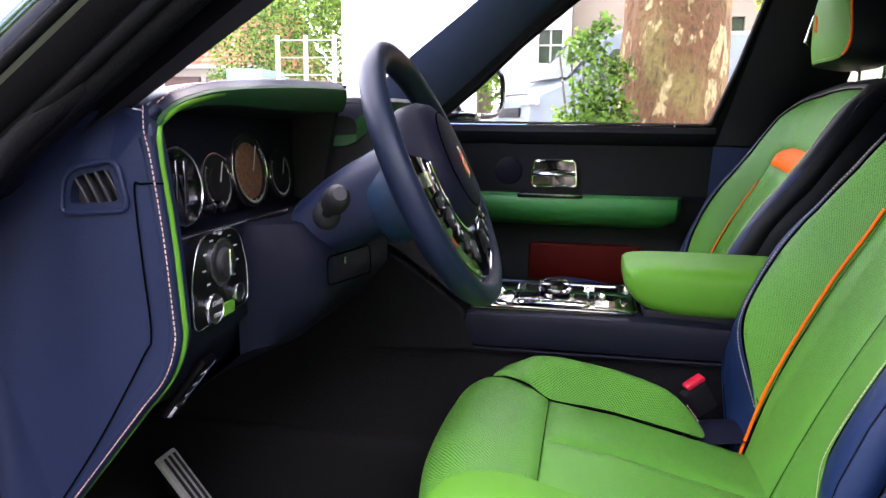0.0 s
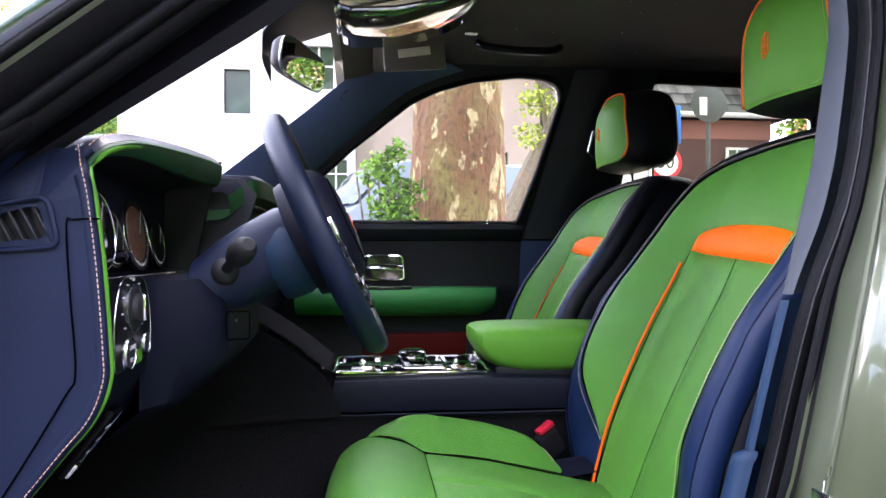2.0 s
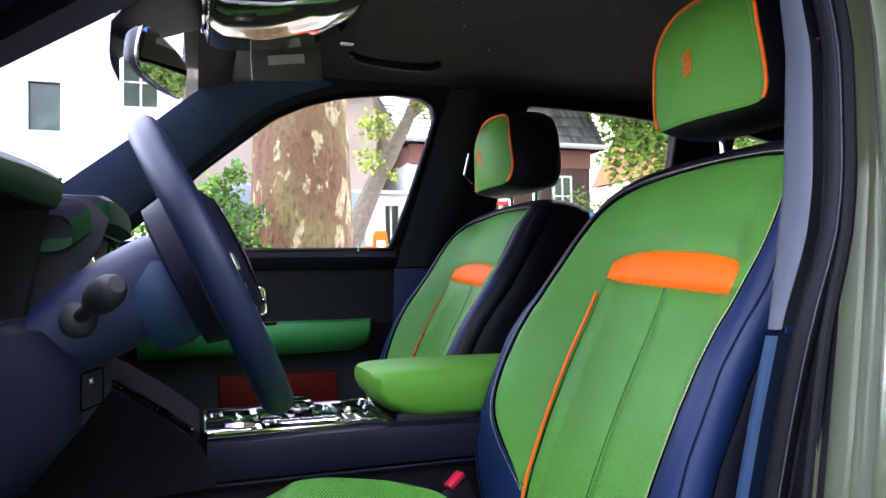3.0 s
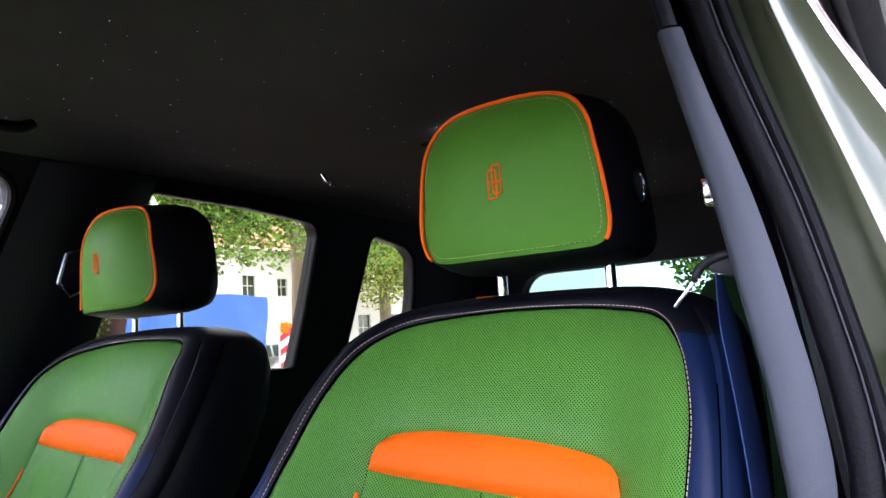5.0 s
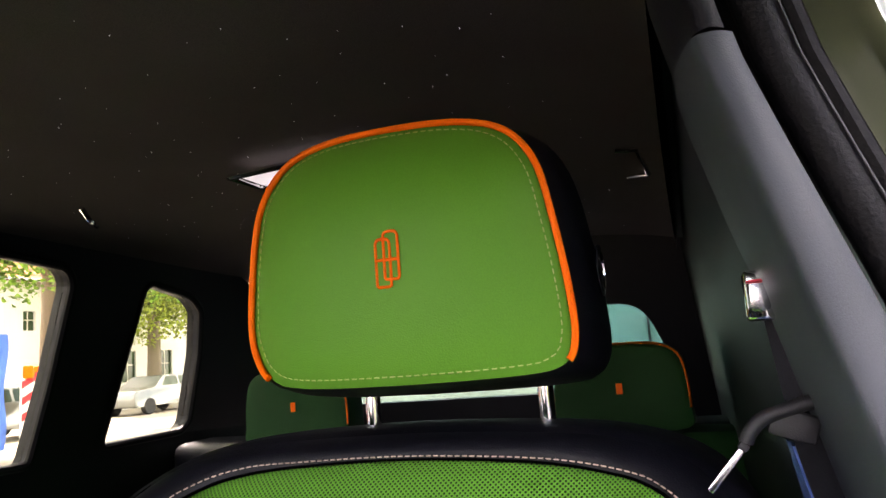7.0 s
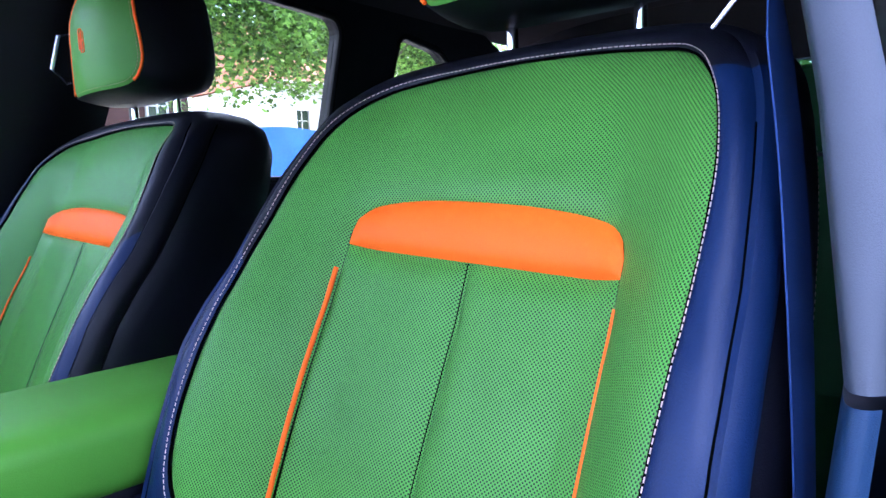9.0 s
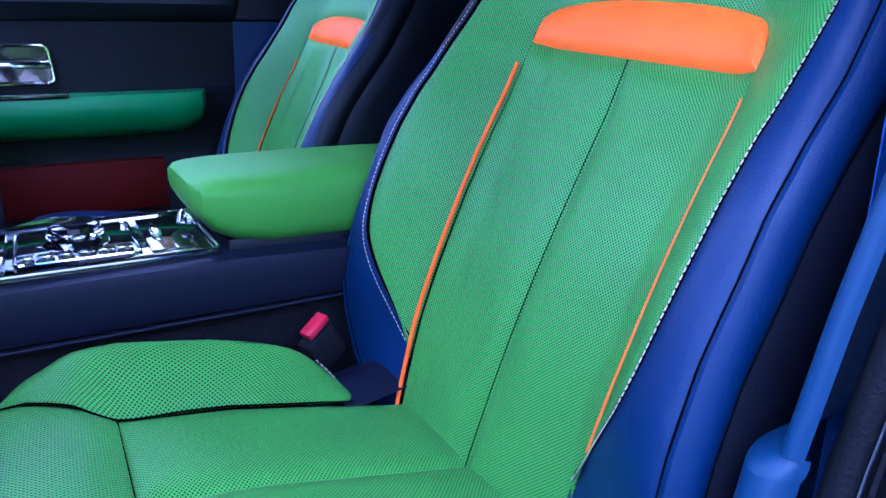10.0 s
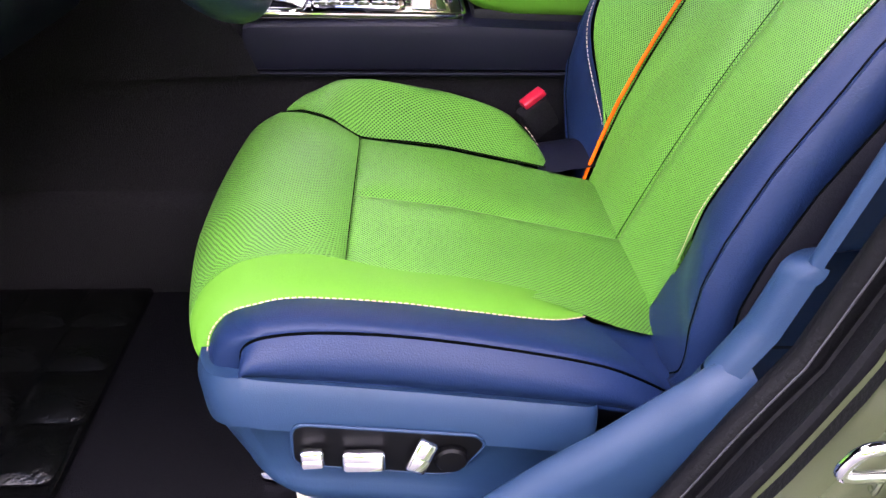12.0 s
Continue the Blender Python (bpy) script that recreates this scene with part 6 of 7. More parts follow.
# ---- outside ----
M.update({
    "asphalt": material("sandy_street_paving", (0.30, 0.26, 0.21), 0.9, grain=(60, 0.2, 0.003), blotch=(0.4, 0.25)),
    "road": material("asphalt", (0.05, 0.05, 0.05), 0.9, grain=(90, 0.25, 0.003), blotch=(0.6, 0.25)),
    "render": material("white_render", (0.62, 0.61, 0.58), 0.9, grain=(40, 0.05, 0.002), blotch=(0.7, 0.06)),
    "beige": material("beige_brick_wall", (0.34, 0.27, 0.21), 0.9, grain=(25, 0.12, 0.003), blotch=(1.2, 0.12)),
    "brick": material("red_brick", (0.070, 0.032, 0.027), 0.9, grain=(30, 0.2, 0.003), blotch=(1.5, 0.15)),
    "tile": material("terracotta_tile", (0.42, 0.17, 0.09), 0.85, grain=(20, 0.25, 0.004), island=0.25),
    "slate": material("dark_slate", (0.075, 0.073, 0.075), 0.95, spec=0.1, grain=(20, 0.2, 0.003), island=0.3),
    "brown": material("brown_garage_door", (0.12, 0.07, 0.06), 0.6, grain=(30, 0.15, 0.001)),
    "frame": material("pale_window_frame", (0.6, 0.58, 0.52), 0.6, blotch=(3, 0.08)),
    "limb": material("grey_bark", (0.16, 0.13, 0.09), 0.9, grain=(20, 0.3, 0.01)),
    "leaf": material("green_leaves", (0.13, 0.24, 0.030), 0.55, island=0.5),
    "leaf_yellow": material("yellow_green_leaves", (0.24, 0.30, 0.04), 0.55, island=0.45),
    "leaf_red": material("reddish_leaves", (0.28, 0.10, 0.05), 0.6, island=0.4),
    "van": material("pale_blue_van_paint", (0.17, 0.205, 0.245), 0.4, coat=0.3, blotch=(3, 0.04)),
    "van_glass": material("pale_windscreen", (0.08, 0.11, 0.13), 0.1, spec=0.5, coat=0.6, blotch=(2, 0.25)),
    "lamp_glass": material("clear_headlight", (0.35, 0.42, 0.50), 0.15, spec=0.5, coat=0.5, blotch=(12, 0.3)),
    "roof_pale": material("pale_grey_roof_tile", (0.46, 0.43, 0.41), 0.9, grain=(20, 0.2, 0.003), island=0.12),
    "band": material("red_brown_cladding", (0.20, 0.085, 0.065), 0.85, grain=(30, 0.15, 0.002), blotch=(1.5, 0.12)),
    "tarp": material("blue_tarpaulin", (0.03, 0.12, 0.50), 0.5, grain=(14, 0.15, 0.01), blotch=(2, 0.15)),
    "teal": material("pale_teal_paint", (0.20, 0.40, 0.36), 0.35, coat=0.6, blotch=(2, 0.1)),
    "greycar": material("grey_car_paint", (0.14, 0.15, 0.15), 0.3, 0.4, coat=1.0, grain=(900, 0.1, 0.0)),
    "signblue": material("blue_sign_face", (0.01, 0.12, 0.48), 0.4, blotch=(6, 0.06)),
    "signred": material("red_sign_border", (0.62, 0.02, 0.03), 0.4, blotch=(6, 0.06)),
    "signwhite": material("white_sign_face", (0.8, 0.8, 0.8), 0.4, blotch=(6, 0.04)),
    "signback": material("grey_sign_back", (0.045, 0.05, 0.05), 0.6, blotch=(5, 0.15)),
    "zinc": material("galvanised_steel", (0.42, 0.43, 0.44), 0.4, 0.8, grain=(60, 0.12, 0.001)),
    "tyre": material("tyre_rubber", (0.015, 0.015, 0.016), 0.8, grain=(40, 0.15, 0.002)),
})


def plane_bark():
    """Flaking plane tree bark: pale, olive and orange-brown plates."""
    m = bpy.data.materials.new("mottled_plane_bark")
    m.use_nodes = True
    nt = m.node_tree
    bs = nt.nodes["Principled BSDF"]
    bs.inputs["Roughness"].default_value = 0.9
    co = nt.nodes.new("ShaderNodeTexCoord")
    mp = nt.nodes.new("ShaderNodeMapping")
    mp.inputs["Scale"].default_value = (1, 1, .55)
    nt.links.new(co.outputs["Object"], mp.inputs["Vector"])

    def tex(kind, scale, detail):
        n = nt.nodes.new(kind)
        n.inputs["Scale"].default_value = scale
        n.inputs["Detail"].default_value = detail
        nt.links.new(mp.outputs[0], n.inputs["Vector"])
        return n.outputs["Fac"]

    def blend(a, b, fac, lo, hi):
        r = nt.nodes.new("ShaderNodeMapRange")
        r.inputs["From Min"].default_value, r.inputs["From Max"].default_value = lo, hi
        nt.links.new(fac, r.inputs["Value"])
        x = nt.nodes.new("ShaderNodeMix")
        x.data_type = "RGBA"
        for sock, v in (("A", a), ("B", b)):
            if isinstance(v, tuple):
                x.inputs[sock].default_value = (*v, 1)
            else:
                nt.links.new(v, x.inputs[sock])
        nt.links.new(r.outputs[0], x.inputs["Factor"])
        return x.outputs["Result"]
    big, mid, small = tex("ShaderNodeTexNoise", 3.0, 5.0), tex("ShaderNodeTexNoise", 8.0, 4.0), tex("ShaderNodeTexNoise", 30.0, 6.0)
    c = blend((.215, .155, .052), (.175, .085, .036), big, .43, .55)
    c = blend(c, (.46, .36, .18), mid, .565, .60)
    c = blend(c, (.085, .052, .024), small, .52, .72)
    nt.links.new(c, bs.inputs["Base Color"])
    ad = nt.nodes.new("ShaderNodeMath")
    nt.links.new(mid, ad.inputs[0])
    nt.links.new(small, ad.inputs[1])
    bu = nt.nodes.new("ShaderNodeBump")
    bu.inputs["Strength"].default_value, bu.inputs["Distance"].default_value = 1.0, .035
    nt.links.new(ad.outputs[0], bu.inputs["Height"])
    nt.links.new(bu.outputs[0], bs.inputs["Normal"])
    return m


M["bark"] = plane_bark()
for key in ("leaf", "leaf_yellow", "leaf_red"):
    nt = M[key].node_tree
    leaf_bsdf, leaf_out = nt.nodes["Principled BSDF"], nt.nodes["Material Output"]
    tr, mx = nt.nodes.new("ShaderNodeBsdfTranslucent"), nt.nodes.new("ShaderNodeMixShader")
    tint = leaf_bsdf.inputs["Base Color"].links[0].from_socket
    nt.links.new(tint, tr.inputs["Color"])
    mx.inputs[0].default_value = 0.5
    nt.links.new(leaf_bsdf.outputs[0], mx.inputs[1])
    nt.links.new(tr.outputs[0], mx.inputs[2])
    nt.links.new(mx.outputs[0], leaf_out.inputs[0])
solo("ground", grid(lambda u, v: (lerp(-900, 900, u), lerp(-900, 900, v), 0), 4, 4), "asphalt", "pale sandy street paving", "ground", kind="structure")
solo("road", span(-60, 60, -9.2, 3.4, -.05, .006, 0), "road", "grey asphalt road under the car", "road", kind="structure")


def leaves(name, clumps, count, size, mat, parent, seed):
    """Many small leaves scattered in clumps (x, y, z, radius)."""
    rnd = random.Random(seed)
    verts, faces = [], []
    total = sum(c[3] ** 2 for c in clumps)
    for cx, cy, cz, cr in clumps:
        for _ in range(int(count * cr * cr / total)):
            d = Vector((rnd.gauss(0, 1), rnd.gauss(0, 1), rnd.gauss(0, .8))).normalized() * cr * rnd.random() ** .4
            c = Vector((cx, cy, cz)) + d
            a = Vector((rnd.uniform(-1, 1), rnd.uniform(-1, 1), rnd.uniform(-.6, .3))).normalized()
            b = a.cross(Vector((rnd.uniform(-1, 1), rnd.uniform(-1, 1), rnd.uniform(-1, 1)))).normalized()
            s = size * rnd.uniform(.6, 1.3)
            n = len(verts)
            up = a.cross(b) * s * .18
            verts += [c, c + a * s * .5 + b * s * .42 + up, c + a * s, c + a * s * .5 - b * s * .42 + up]
            faces += [(n, n + 1, n + 2), (n, n + 2, n + 3)]
    ob = part(name, (verts, faces), mat, parent, smooth=False)
    return tagged(ob, kind="stuff")


def trunk_geo(base, r0, r1, h, n=36, rows=40, lumps=0.06, flare=0.35, seed=1.0, lean=(0, 0)):
    rings = []
    for j in range(rows + 1):
        t = j / rows
        z = h * t
        r = lerp(r0, r1, t) * (1 + flare * math.exp(-z / .35))
        rg = []
        for k in range(n):
            q = 2 * math.pi * k / n
            nz = .4 * noise.noise(Vector((math.cos(q) * 13 + seed, math.sin(q) * 13, z * 2.2))) * (r0 > .3) + noise.noise(Vector((math.cos(q) * 1.6 + seed, math.sin(q) * 1.6, z * 1.1))) + .5 * noise.noise(Vector((math.cos(q) * 5 + seed, math.sin(q) * 5, z * 3.5)))
            rr = r * (1 + lumps * nz)
            rg.append(Vector((base[0] + lean[0] * z + rr * math.cos(q), base[1] + lean[1] * z + rr * math.sin(q), base[2] + z)))
        rings.append(rg)
    return loft(rings, True, False, True)


def tree(base, r0, r1, h, limbs, clumps, count, size, leaf, label, seed, bark="limb", lumps=.05, flare=.3):
    t = thing("tree", base, label, "tree", "street trees")
    part("trunk", trunk_geo(base, r0, r1, h, 120 if r0 > .43 else 40, 130 if r0 > .43 else 20, lumps, flare, seed), bark, t, "mottled flaking bark trunk" if bark == "bark" else "")
    for pts, ra in limbs:
        part("limb", tube(spline(pts, 12), [ra * (1 - .75 * k / 11) for k in range(12)], 8), bark, t)
    leaves("crown", clumps, count, size, leaf, t, seed)
    return t


tree((.36, 5.05, 0), .445, .33, 4.6, [([(.36, 5.05, 4.3), (-.6, 4.6, 6), (-2.0, 3.6, 7.6)], .2), ([(.36, 5.05, 4.3), (1.4, 5.0, 6), (3.2, 4.6, 7.8)], .22), ([(.4, 5.1, 4.4), (.5, 5.9, 6.5), (.7, 6.5, 9)], .2), ([(.36, 5, 4.2), (.6, 3.8, 6), (1.0, 2.0, 7.4)], .18)],
     [(x, y, z, 1.5) for x, y, z in ((-2.4, 3.4, 7.8), (-.8, 4.4, 8.4), (1.0, 2.2, 7.8), (2.6, 4.2, 8.4), (3.8, 4.8, 8.0), (.8, 6.4, 9.4), (2.2, 2.8, 9.2), (.6, 4.2, 9.8), (-1.6, 5.6, 9.0), (3.2, 6.4, 9.2), (1.6, 5, 7.0), (-.4, 2.4, 8.6))],
     9000, .20, "leaf", "large plane tree with mottled flaking bark", 3, "bark", .07, .30)
suck = thing("shrub", (-.25, 4.7, 0), "leafy green shoots at the foot of the plane tree", "shrub")
for k in range(7):
    rnd = random.Random(k)
    part("stem", tube(spline([(-.18 + .05 * k - .15, 4.65, 0), (-.22 + .05 * k - .16, 4.6 + .02 * k, .9), (-.50 + .085 * k, 4.55, 1.75 + .05 * rnd.random())], 8), .008, 6), "limb", suck)
leaves("leaf_mass", [(-.34, 4.55, 1.30, .20), (-.22, 4.5, 1.55, .20), (-.30, 4.55, 1.85, .17), (-.12, 4.5, 1.35, .18), (-.40, 4.5, 1.15, .13), (-.20, 4.5, 2.0, .10), (-.06, 4.6, 1.7, .10)], 1500, .052, "leaf", suck, 8)


def house_window(parent, x0, x1, z0, z1, y, bars=1):
    w = part("window", span(x0, x1, y - .02, y + .10, z0, z1, 0), "pane", parent, "dark window pane", smooth=False)
    t = .05
    rails = [] if bars == 0 else [span(x0, x1, y - .045, y + .02, lerp(z0, z1, .55) - .018, lerp(z0, z1, .55) + .018, .004)]
    part("frame", join(span(x0 - t, x1 + t, y - .05, y + .02, z1, z1 + t, .005), span(x0 - t, x1 + t, y - .05, y + .02, z0 - t, z0, .005), span(x0 - t, x0, y - .05, y + .02, z0, z1, .005), span(x1, x1 + t, y - .05, y + .02, z0, z1, .005), *[span(lerp(x0, x1, (k + 1) / (bars + 1)) - .02, lerp(x0, x1, (k + 1) / (bars + 1)) + .02, y - .045, y + .02, z0, z1, .004) for k in range(bars)], *rails), "frame", w)
    part("sill", span(x0 - .08, x1 + .08, y - .12, y + .02, z0 - .09, z0 - .05, .006), "frame", w)


def wall_with_windows(name, label, x0, x1, y, z1, mat, wins, depth=6.0, roof=None):
    h = thing(name, ((x0 + x1) / 2, y, 0), label, "building")
    holes = [[(a, c), (b, c), (b, d), (a, d)] for a, b, c, d in wins]
    part("wall", plate([(x0, 0), (x1, 0), (x1, z1), (x0, z1)], holes, lambda a, b, d: Vector((a, y + d, b)), .3), mat, h, smooth=False)
    part("wall", span(x0, x1, y + .31, y + depth, 0, z1 - .01, 0), mat, h, smooth=False)
    for a, b, c, d in wins:
        house_window(h, a, b, c, d, y + .14, 0 if b < -2.8 else 1)
    return h


def pitched(parent, x0, x1, y0, y1, z0, z1, mat, rows=14, cols=40):
    """A roof of single overlapping tiles with a ridge along x."""
    gs_v, gs_f = [], []
    for side in (0, 1):
        ya, yb = (y0, (y0 + y1) / 2) if side == 0 else (y1, (y0 + y1) / 2)
        for j in range(rows):
            for i in range(cols):
                a, b = lerp(x0, x1, i / cols), lerp(x0, x1, (i + .94) / cols)
                t0, t1 = j / rows, (j + 1.15) / rows
                p = [(a, lerp(ya, yb, t0), lerp(z0, z1, t0) + .05), (b, lerp(ya, yb, t0), lerp(z0, z1, t0) + .05), (b, lerp(ya, yb, t1), lerp(z0, z1, t1)), (a, lerp(ya, yb, t1), lerp(z0, z1, t1))]
                n = len(gs_v)
                gs_v += p + [(q[0], q[1], q[2] - .03) for q in p]
                gs_f += [(n, n + 1, n + 2, n + 3), (n + 4, n + 7, n + 6, n + 5), (n, n + 4, n + 5, n + 1)]
    n, ym = len(gs_v), (y0 + y1) / 2
    gs_v += [(x0, y0, z0 - .02), (x1, y0, z0 - .02), (x1, ym, z1 - .03), (x0, ym, z1 - .03), (x0, y1, z0 - .02), (x1, y1, z0 - .02)]
    gs_f += [(n, n + 1, n + 2, n + 3), (n + 3, n + 2, n + 5, n + 4), (n, n + 3, n + 4), (n + 1, n + 5, n + 2)]
    r = part("roof", (gs_v, gs_f), mat, parent, smooth=False)
    part("gutter", tube([(x0, y0 - .05, z0 + .02), (x1, y0 - .05, z0 + .02)], .06, 8), "zinc", parent)
    return r


white = wall_with_windows("white_building", "white rendered house with dark windows", -5.45, -.70, 14, 9.5, "render", [(-3.37, -2.83, 4.06, 4.98), (-1.33, -.87, 2.50, 3.15), (-1.75, -1.15, 4.6, 5.5), (-4.7, -4.2, 6.4, 7.4)])
beige = wall_with_windows("beige_building", "beige brick house beyond the plane tree", -.69, 3.3, 14.4, 5.3, "beige", [(1.9, 2.6, 2.4, 3.4)])
pitched(beige, -.75, 3.4, 14.1, 20.5, 5.3, 7.4, "slate")
redband = wall_with_windows("white_house", "white house with red brick wing and dark roof", 3.9, 8.3, 14, 3.70, "render", [(4.50, 4.66, 3.30, 3.62), (4.25, 4.75, 1.3, 2.15)])
for x0, x1 in ((3.93, 4.12), (4.62, 4.95)):
    part("vent_slot", span(x0, x1, 13.985, 13.998, 3.10, 3.14, 0), "slate", redband)
part("brick_band", span(3.91, 8.35, 13.9, 20, 3.68, 4.10, .01), "band", redband, "red brown cladding band", smooth=False)
pitched(redband, 3.7, 5.55, 13.6, 20.2, 4.12, 6.3, "roof_pale", 16, 26)
pitched(redband, 5.6, 8.6, 13.6, 20.2, 4.12, 8.4, "slate", 16, 34)
part("brick_wing", span(5.6, 8.32, 13.93, 13.99, 0, 3.70, .01), "brick", redband, "red brick wall", smooth=False)
house_window(redband, 7.35, 7.75, 2.5, 3.45, 13.90)
back_sign = thing("road_sign", (5.02, 10, 0), "grey back of a round road sign on a steel post", "road sign")
part("post", tube([(5.02, 10.03, 0), (5.02, 10.03, 3.9)], .035, 12), "signback", back_sign)
part("disc", lathe([(0, 0), (.29, 0), (.30, .006), (.29, .012), (0, .012)], 36, Matrix.Translation((5.02, 10.0, 3.6)) @ pose(0, 0, 0, 90, 0, 0)), "signback", back_sign, "grey sign disc")
part("sticker", span(4.86, 4.98, 9.980, 9.986, 3.42, 3.70, .002), "signwhite", back_sign)
garage = wall_with_windows("garage", "garage with terracotta roof and brown doors", -13.6, -9.9, 20, 2.85, "render", [])
pitched(garage, -13.9, -9.85, 19.6, 25, 2.85, 5.2, "tile", 14, 40)
for a, b in ((-11.9, -10.35), (-13.3, -12.1)):
    gd = part("garage_door", span(a, b, 19.9, 19.99, .02, 2.62, .01), "brown", garage, "brown garage door", smooth=False)
    for k in range(5):
        part("door_panel", span(a + .04, b - .04, 19.87, 19.91, .08 + .5 * k, .53 + .5 * k, .02), "brown", gd, smooth=False)
far_house = wall_with_windows("white_gable_house", "white gabled house behind the trees", 18.8, 23.6, 25, 5.6, "render", [(20.2, 20.9, 3.5, 4.5), (22.2, 22.8, 3.6, 4.4), (20.2, 20.9, 1.4, 2.4)])
pitched(far_house, 18.5, 23.9, 24.6, 31, 5.6, 8.6, "tile", 12, 40)
far_two = wall_with_windows("cream_house", "cream townhouse down the street", 25.2, 34, 24, 9, "render", [(26.5, 27.4, 4.2, 5.6), (29, 29.9, 4.2, 5.6), (26.5, 27.4, 1.2, 2.6), (29, 29.9, 1.2, 2.6)])
street = thing("corner_house", (12, -6, 0), "white corner house with wooden window frames", "building")
part("wall", span(11.5, 18, -14, -.9, 0, 11, .02), "render", street, smooth=False)
for y0 in (-2.6, -5.4, -8.2):
    for z0 in (1.7, 5.42, 8.8):
        w = part("window", span(11.42, 11.52, y0 - .6, y0 + .6, z0, z0 + 1.7, 0), "pane", street, smooth=False)
        part("frame", join(span(11.36, 11.50, y0 - .72, y0 - .6, z0, z0 + 1.7, .01), span(11.36, 11.50, y0 + .6, y0 + .72, z0, z0 + 1.7, .01), span(11.36, 11.50, y0 - .72, y0 + .72, z0 + 1.7, z0 + 1.82, .01), span(11.36, 11.5, y0 - .03, y0 + .03, z0, z0 + 1.7, .01)), "signred", w, "dark red wooden frame")
        part("sill", span(11.28, 11.5, y0 - .85, y0 + .85, z0 - .12, z0, .015), "tile", w)

garden = thing("garden_hedge", (-8, 17.5, 0), "tall yellowish green garden hedge behind the mesh fence", "hedge")
leaves("leaf_mass", [(-9.6 + .62 * k, 17.2 + .5 * (k % 2), z, .72) for k in range(6) for z in (.6, 1.5, 2.4, 3.3, 4.2)] + [(-6.6, 17.6, 4.9, .5), (-8.2, 17.4, 5.0, .6)], 16000, .10, "leaf", garden, 71)
annexe = wall_with_windows("low_annexe", "low white annexe with a dark doorway beside the white house", 2.2, 3.88, 13.6, 2.95, "render", [(3.27, 3.56, .9, 2.72)], 5.0)
part("eaves", span(2.15, 3.89, 13.5, 18.6, 2.952, 3.02, .01), "frame", annexe, smooth=False)
# builder's things before the annexe
skip = thing("site_container", (3.55, 11.7, 0), "grey builder's container beside the annexe", "container")
part("body", loft([[Vector((x, y, z)) for x, y in ((3.08 - d, 11.5 - d), (3.95 + d, 11.5 - d), (3.95 + d, 12.5 + d), (3.08 - d, 12.5 + d))] for z, d in ((0, -.1), (1.66, 0), (1.66, .05), (1.74, .05), (1.74, -.03))], True, True, False), "signback", skip, smooth=False)
part("rim_pipe", tube([(3.03, 11.44, 1.76), (4.0, 11.44, 1.76), (4.0, 12.56, 1.76), (3.03, 12.56, 1.76)], .02, 6, True), "zinc", skip)
part("lid_edge", tube([(3.2, 11.44, 1.86), (3.98, 11.44, 1.82)], .025, 6), "signred", skip, "red lid edge")
for x, y, w, h, mat_name, nm in ((2.55, 11.2, .26, 2.02, "orange", "orange plastic site barrier"), (2.88, 11.1, .18, 1.92, "signred", "red plastic site barrier"), (2.30, 11.0, .2, 1.75, "orange", "orange plastic site barrier")):
    sb = thing("site_barrier", (x, y, 0), nm, "barrier", "site barriers")
    part("panel", loft([[Vector((x + a * w * k, y + b * .05, z)) for a, b in ((-1, -1), (1, -1), (1, 1), (-1, 1))] for z, k in ((0, .5), (.1, .5), (h - .1, .45), (h, .35))], True, True, True), mat_name, sb, smooth=False)
    for q in range(3):
        part("slot", span(x - .3 * w, x + .3 * w, y - .056, y - .048, h - .28 - .24 * q, h - .16 - .24 * q, .004), "signwhite", sb, smooth=False)
# fence beside the white house
fence = thing("mesh_fence", (-5.9, 13.6, 0), "pale steel mesh fence beside the house", "fence")
for k in range(3):
    part("post", span(-6.75 + .62 * k, -6.67 + .62 * k, 13.55, 13.62, 0, 3.05, .01), "frame", fence)
for k in range(8):
    part("rail", tube([(-6.7, 13.58, .5 + .35 * k), (-5.45, 13.58, .5 + .35 * k)], .012, 6), "frame", fence)
solo("construction_box", span(-7.7, -6.9, 13.2, 14.4, 0, 2.35, .03), "teal", "teal green site box beside the fence", "box")

# trees behind and along the street
tree((-8.4, 24, 0), .3, .18, 5, [([(-8.4, 24, 4), (-7.2, 23.6, 6), (-6.4, 23, 7.5)], .12), ([(-8.4, 24, 4), (-9.6, 23.6, 6), (-10.4, 23, 7.5)], .12)], [(x, y, z, 1.7) for x, y, z in ((-8.4, 23, 6), (-6.8, 23, 7), (-10, 23, 7.2), (-7.6, 22.6, 4.6), (-9.4, 22.5, 5), (-8, 23, 8.8), (-6.2, 23, 5.2), (-11, 24, 8.6))], 12000, .15, "leaf_yellow", "leafy tree behind the garage", 21)
tree((-13.5, 19, 0), .25, .15, 4, [([(-13.5, 19, 3.5), (-12.9, 18.8, 5), (-12.6, 18.6, 6.4)], .1)], [(x, 18.5, z, 1.2) for x, z in ((-13.8, 5.2), (-12.8, 6.0), (-14.6, 6.3), (-13.6, 7.2))], 5000, .13, "leaf_red", "tree with reddish leaves", 22)
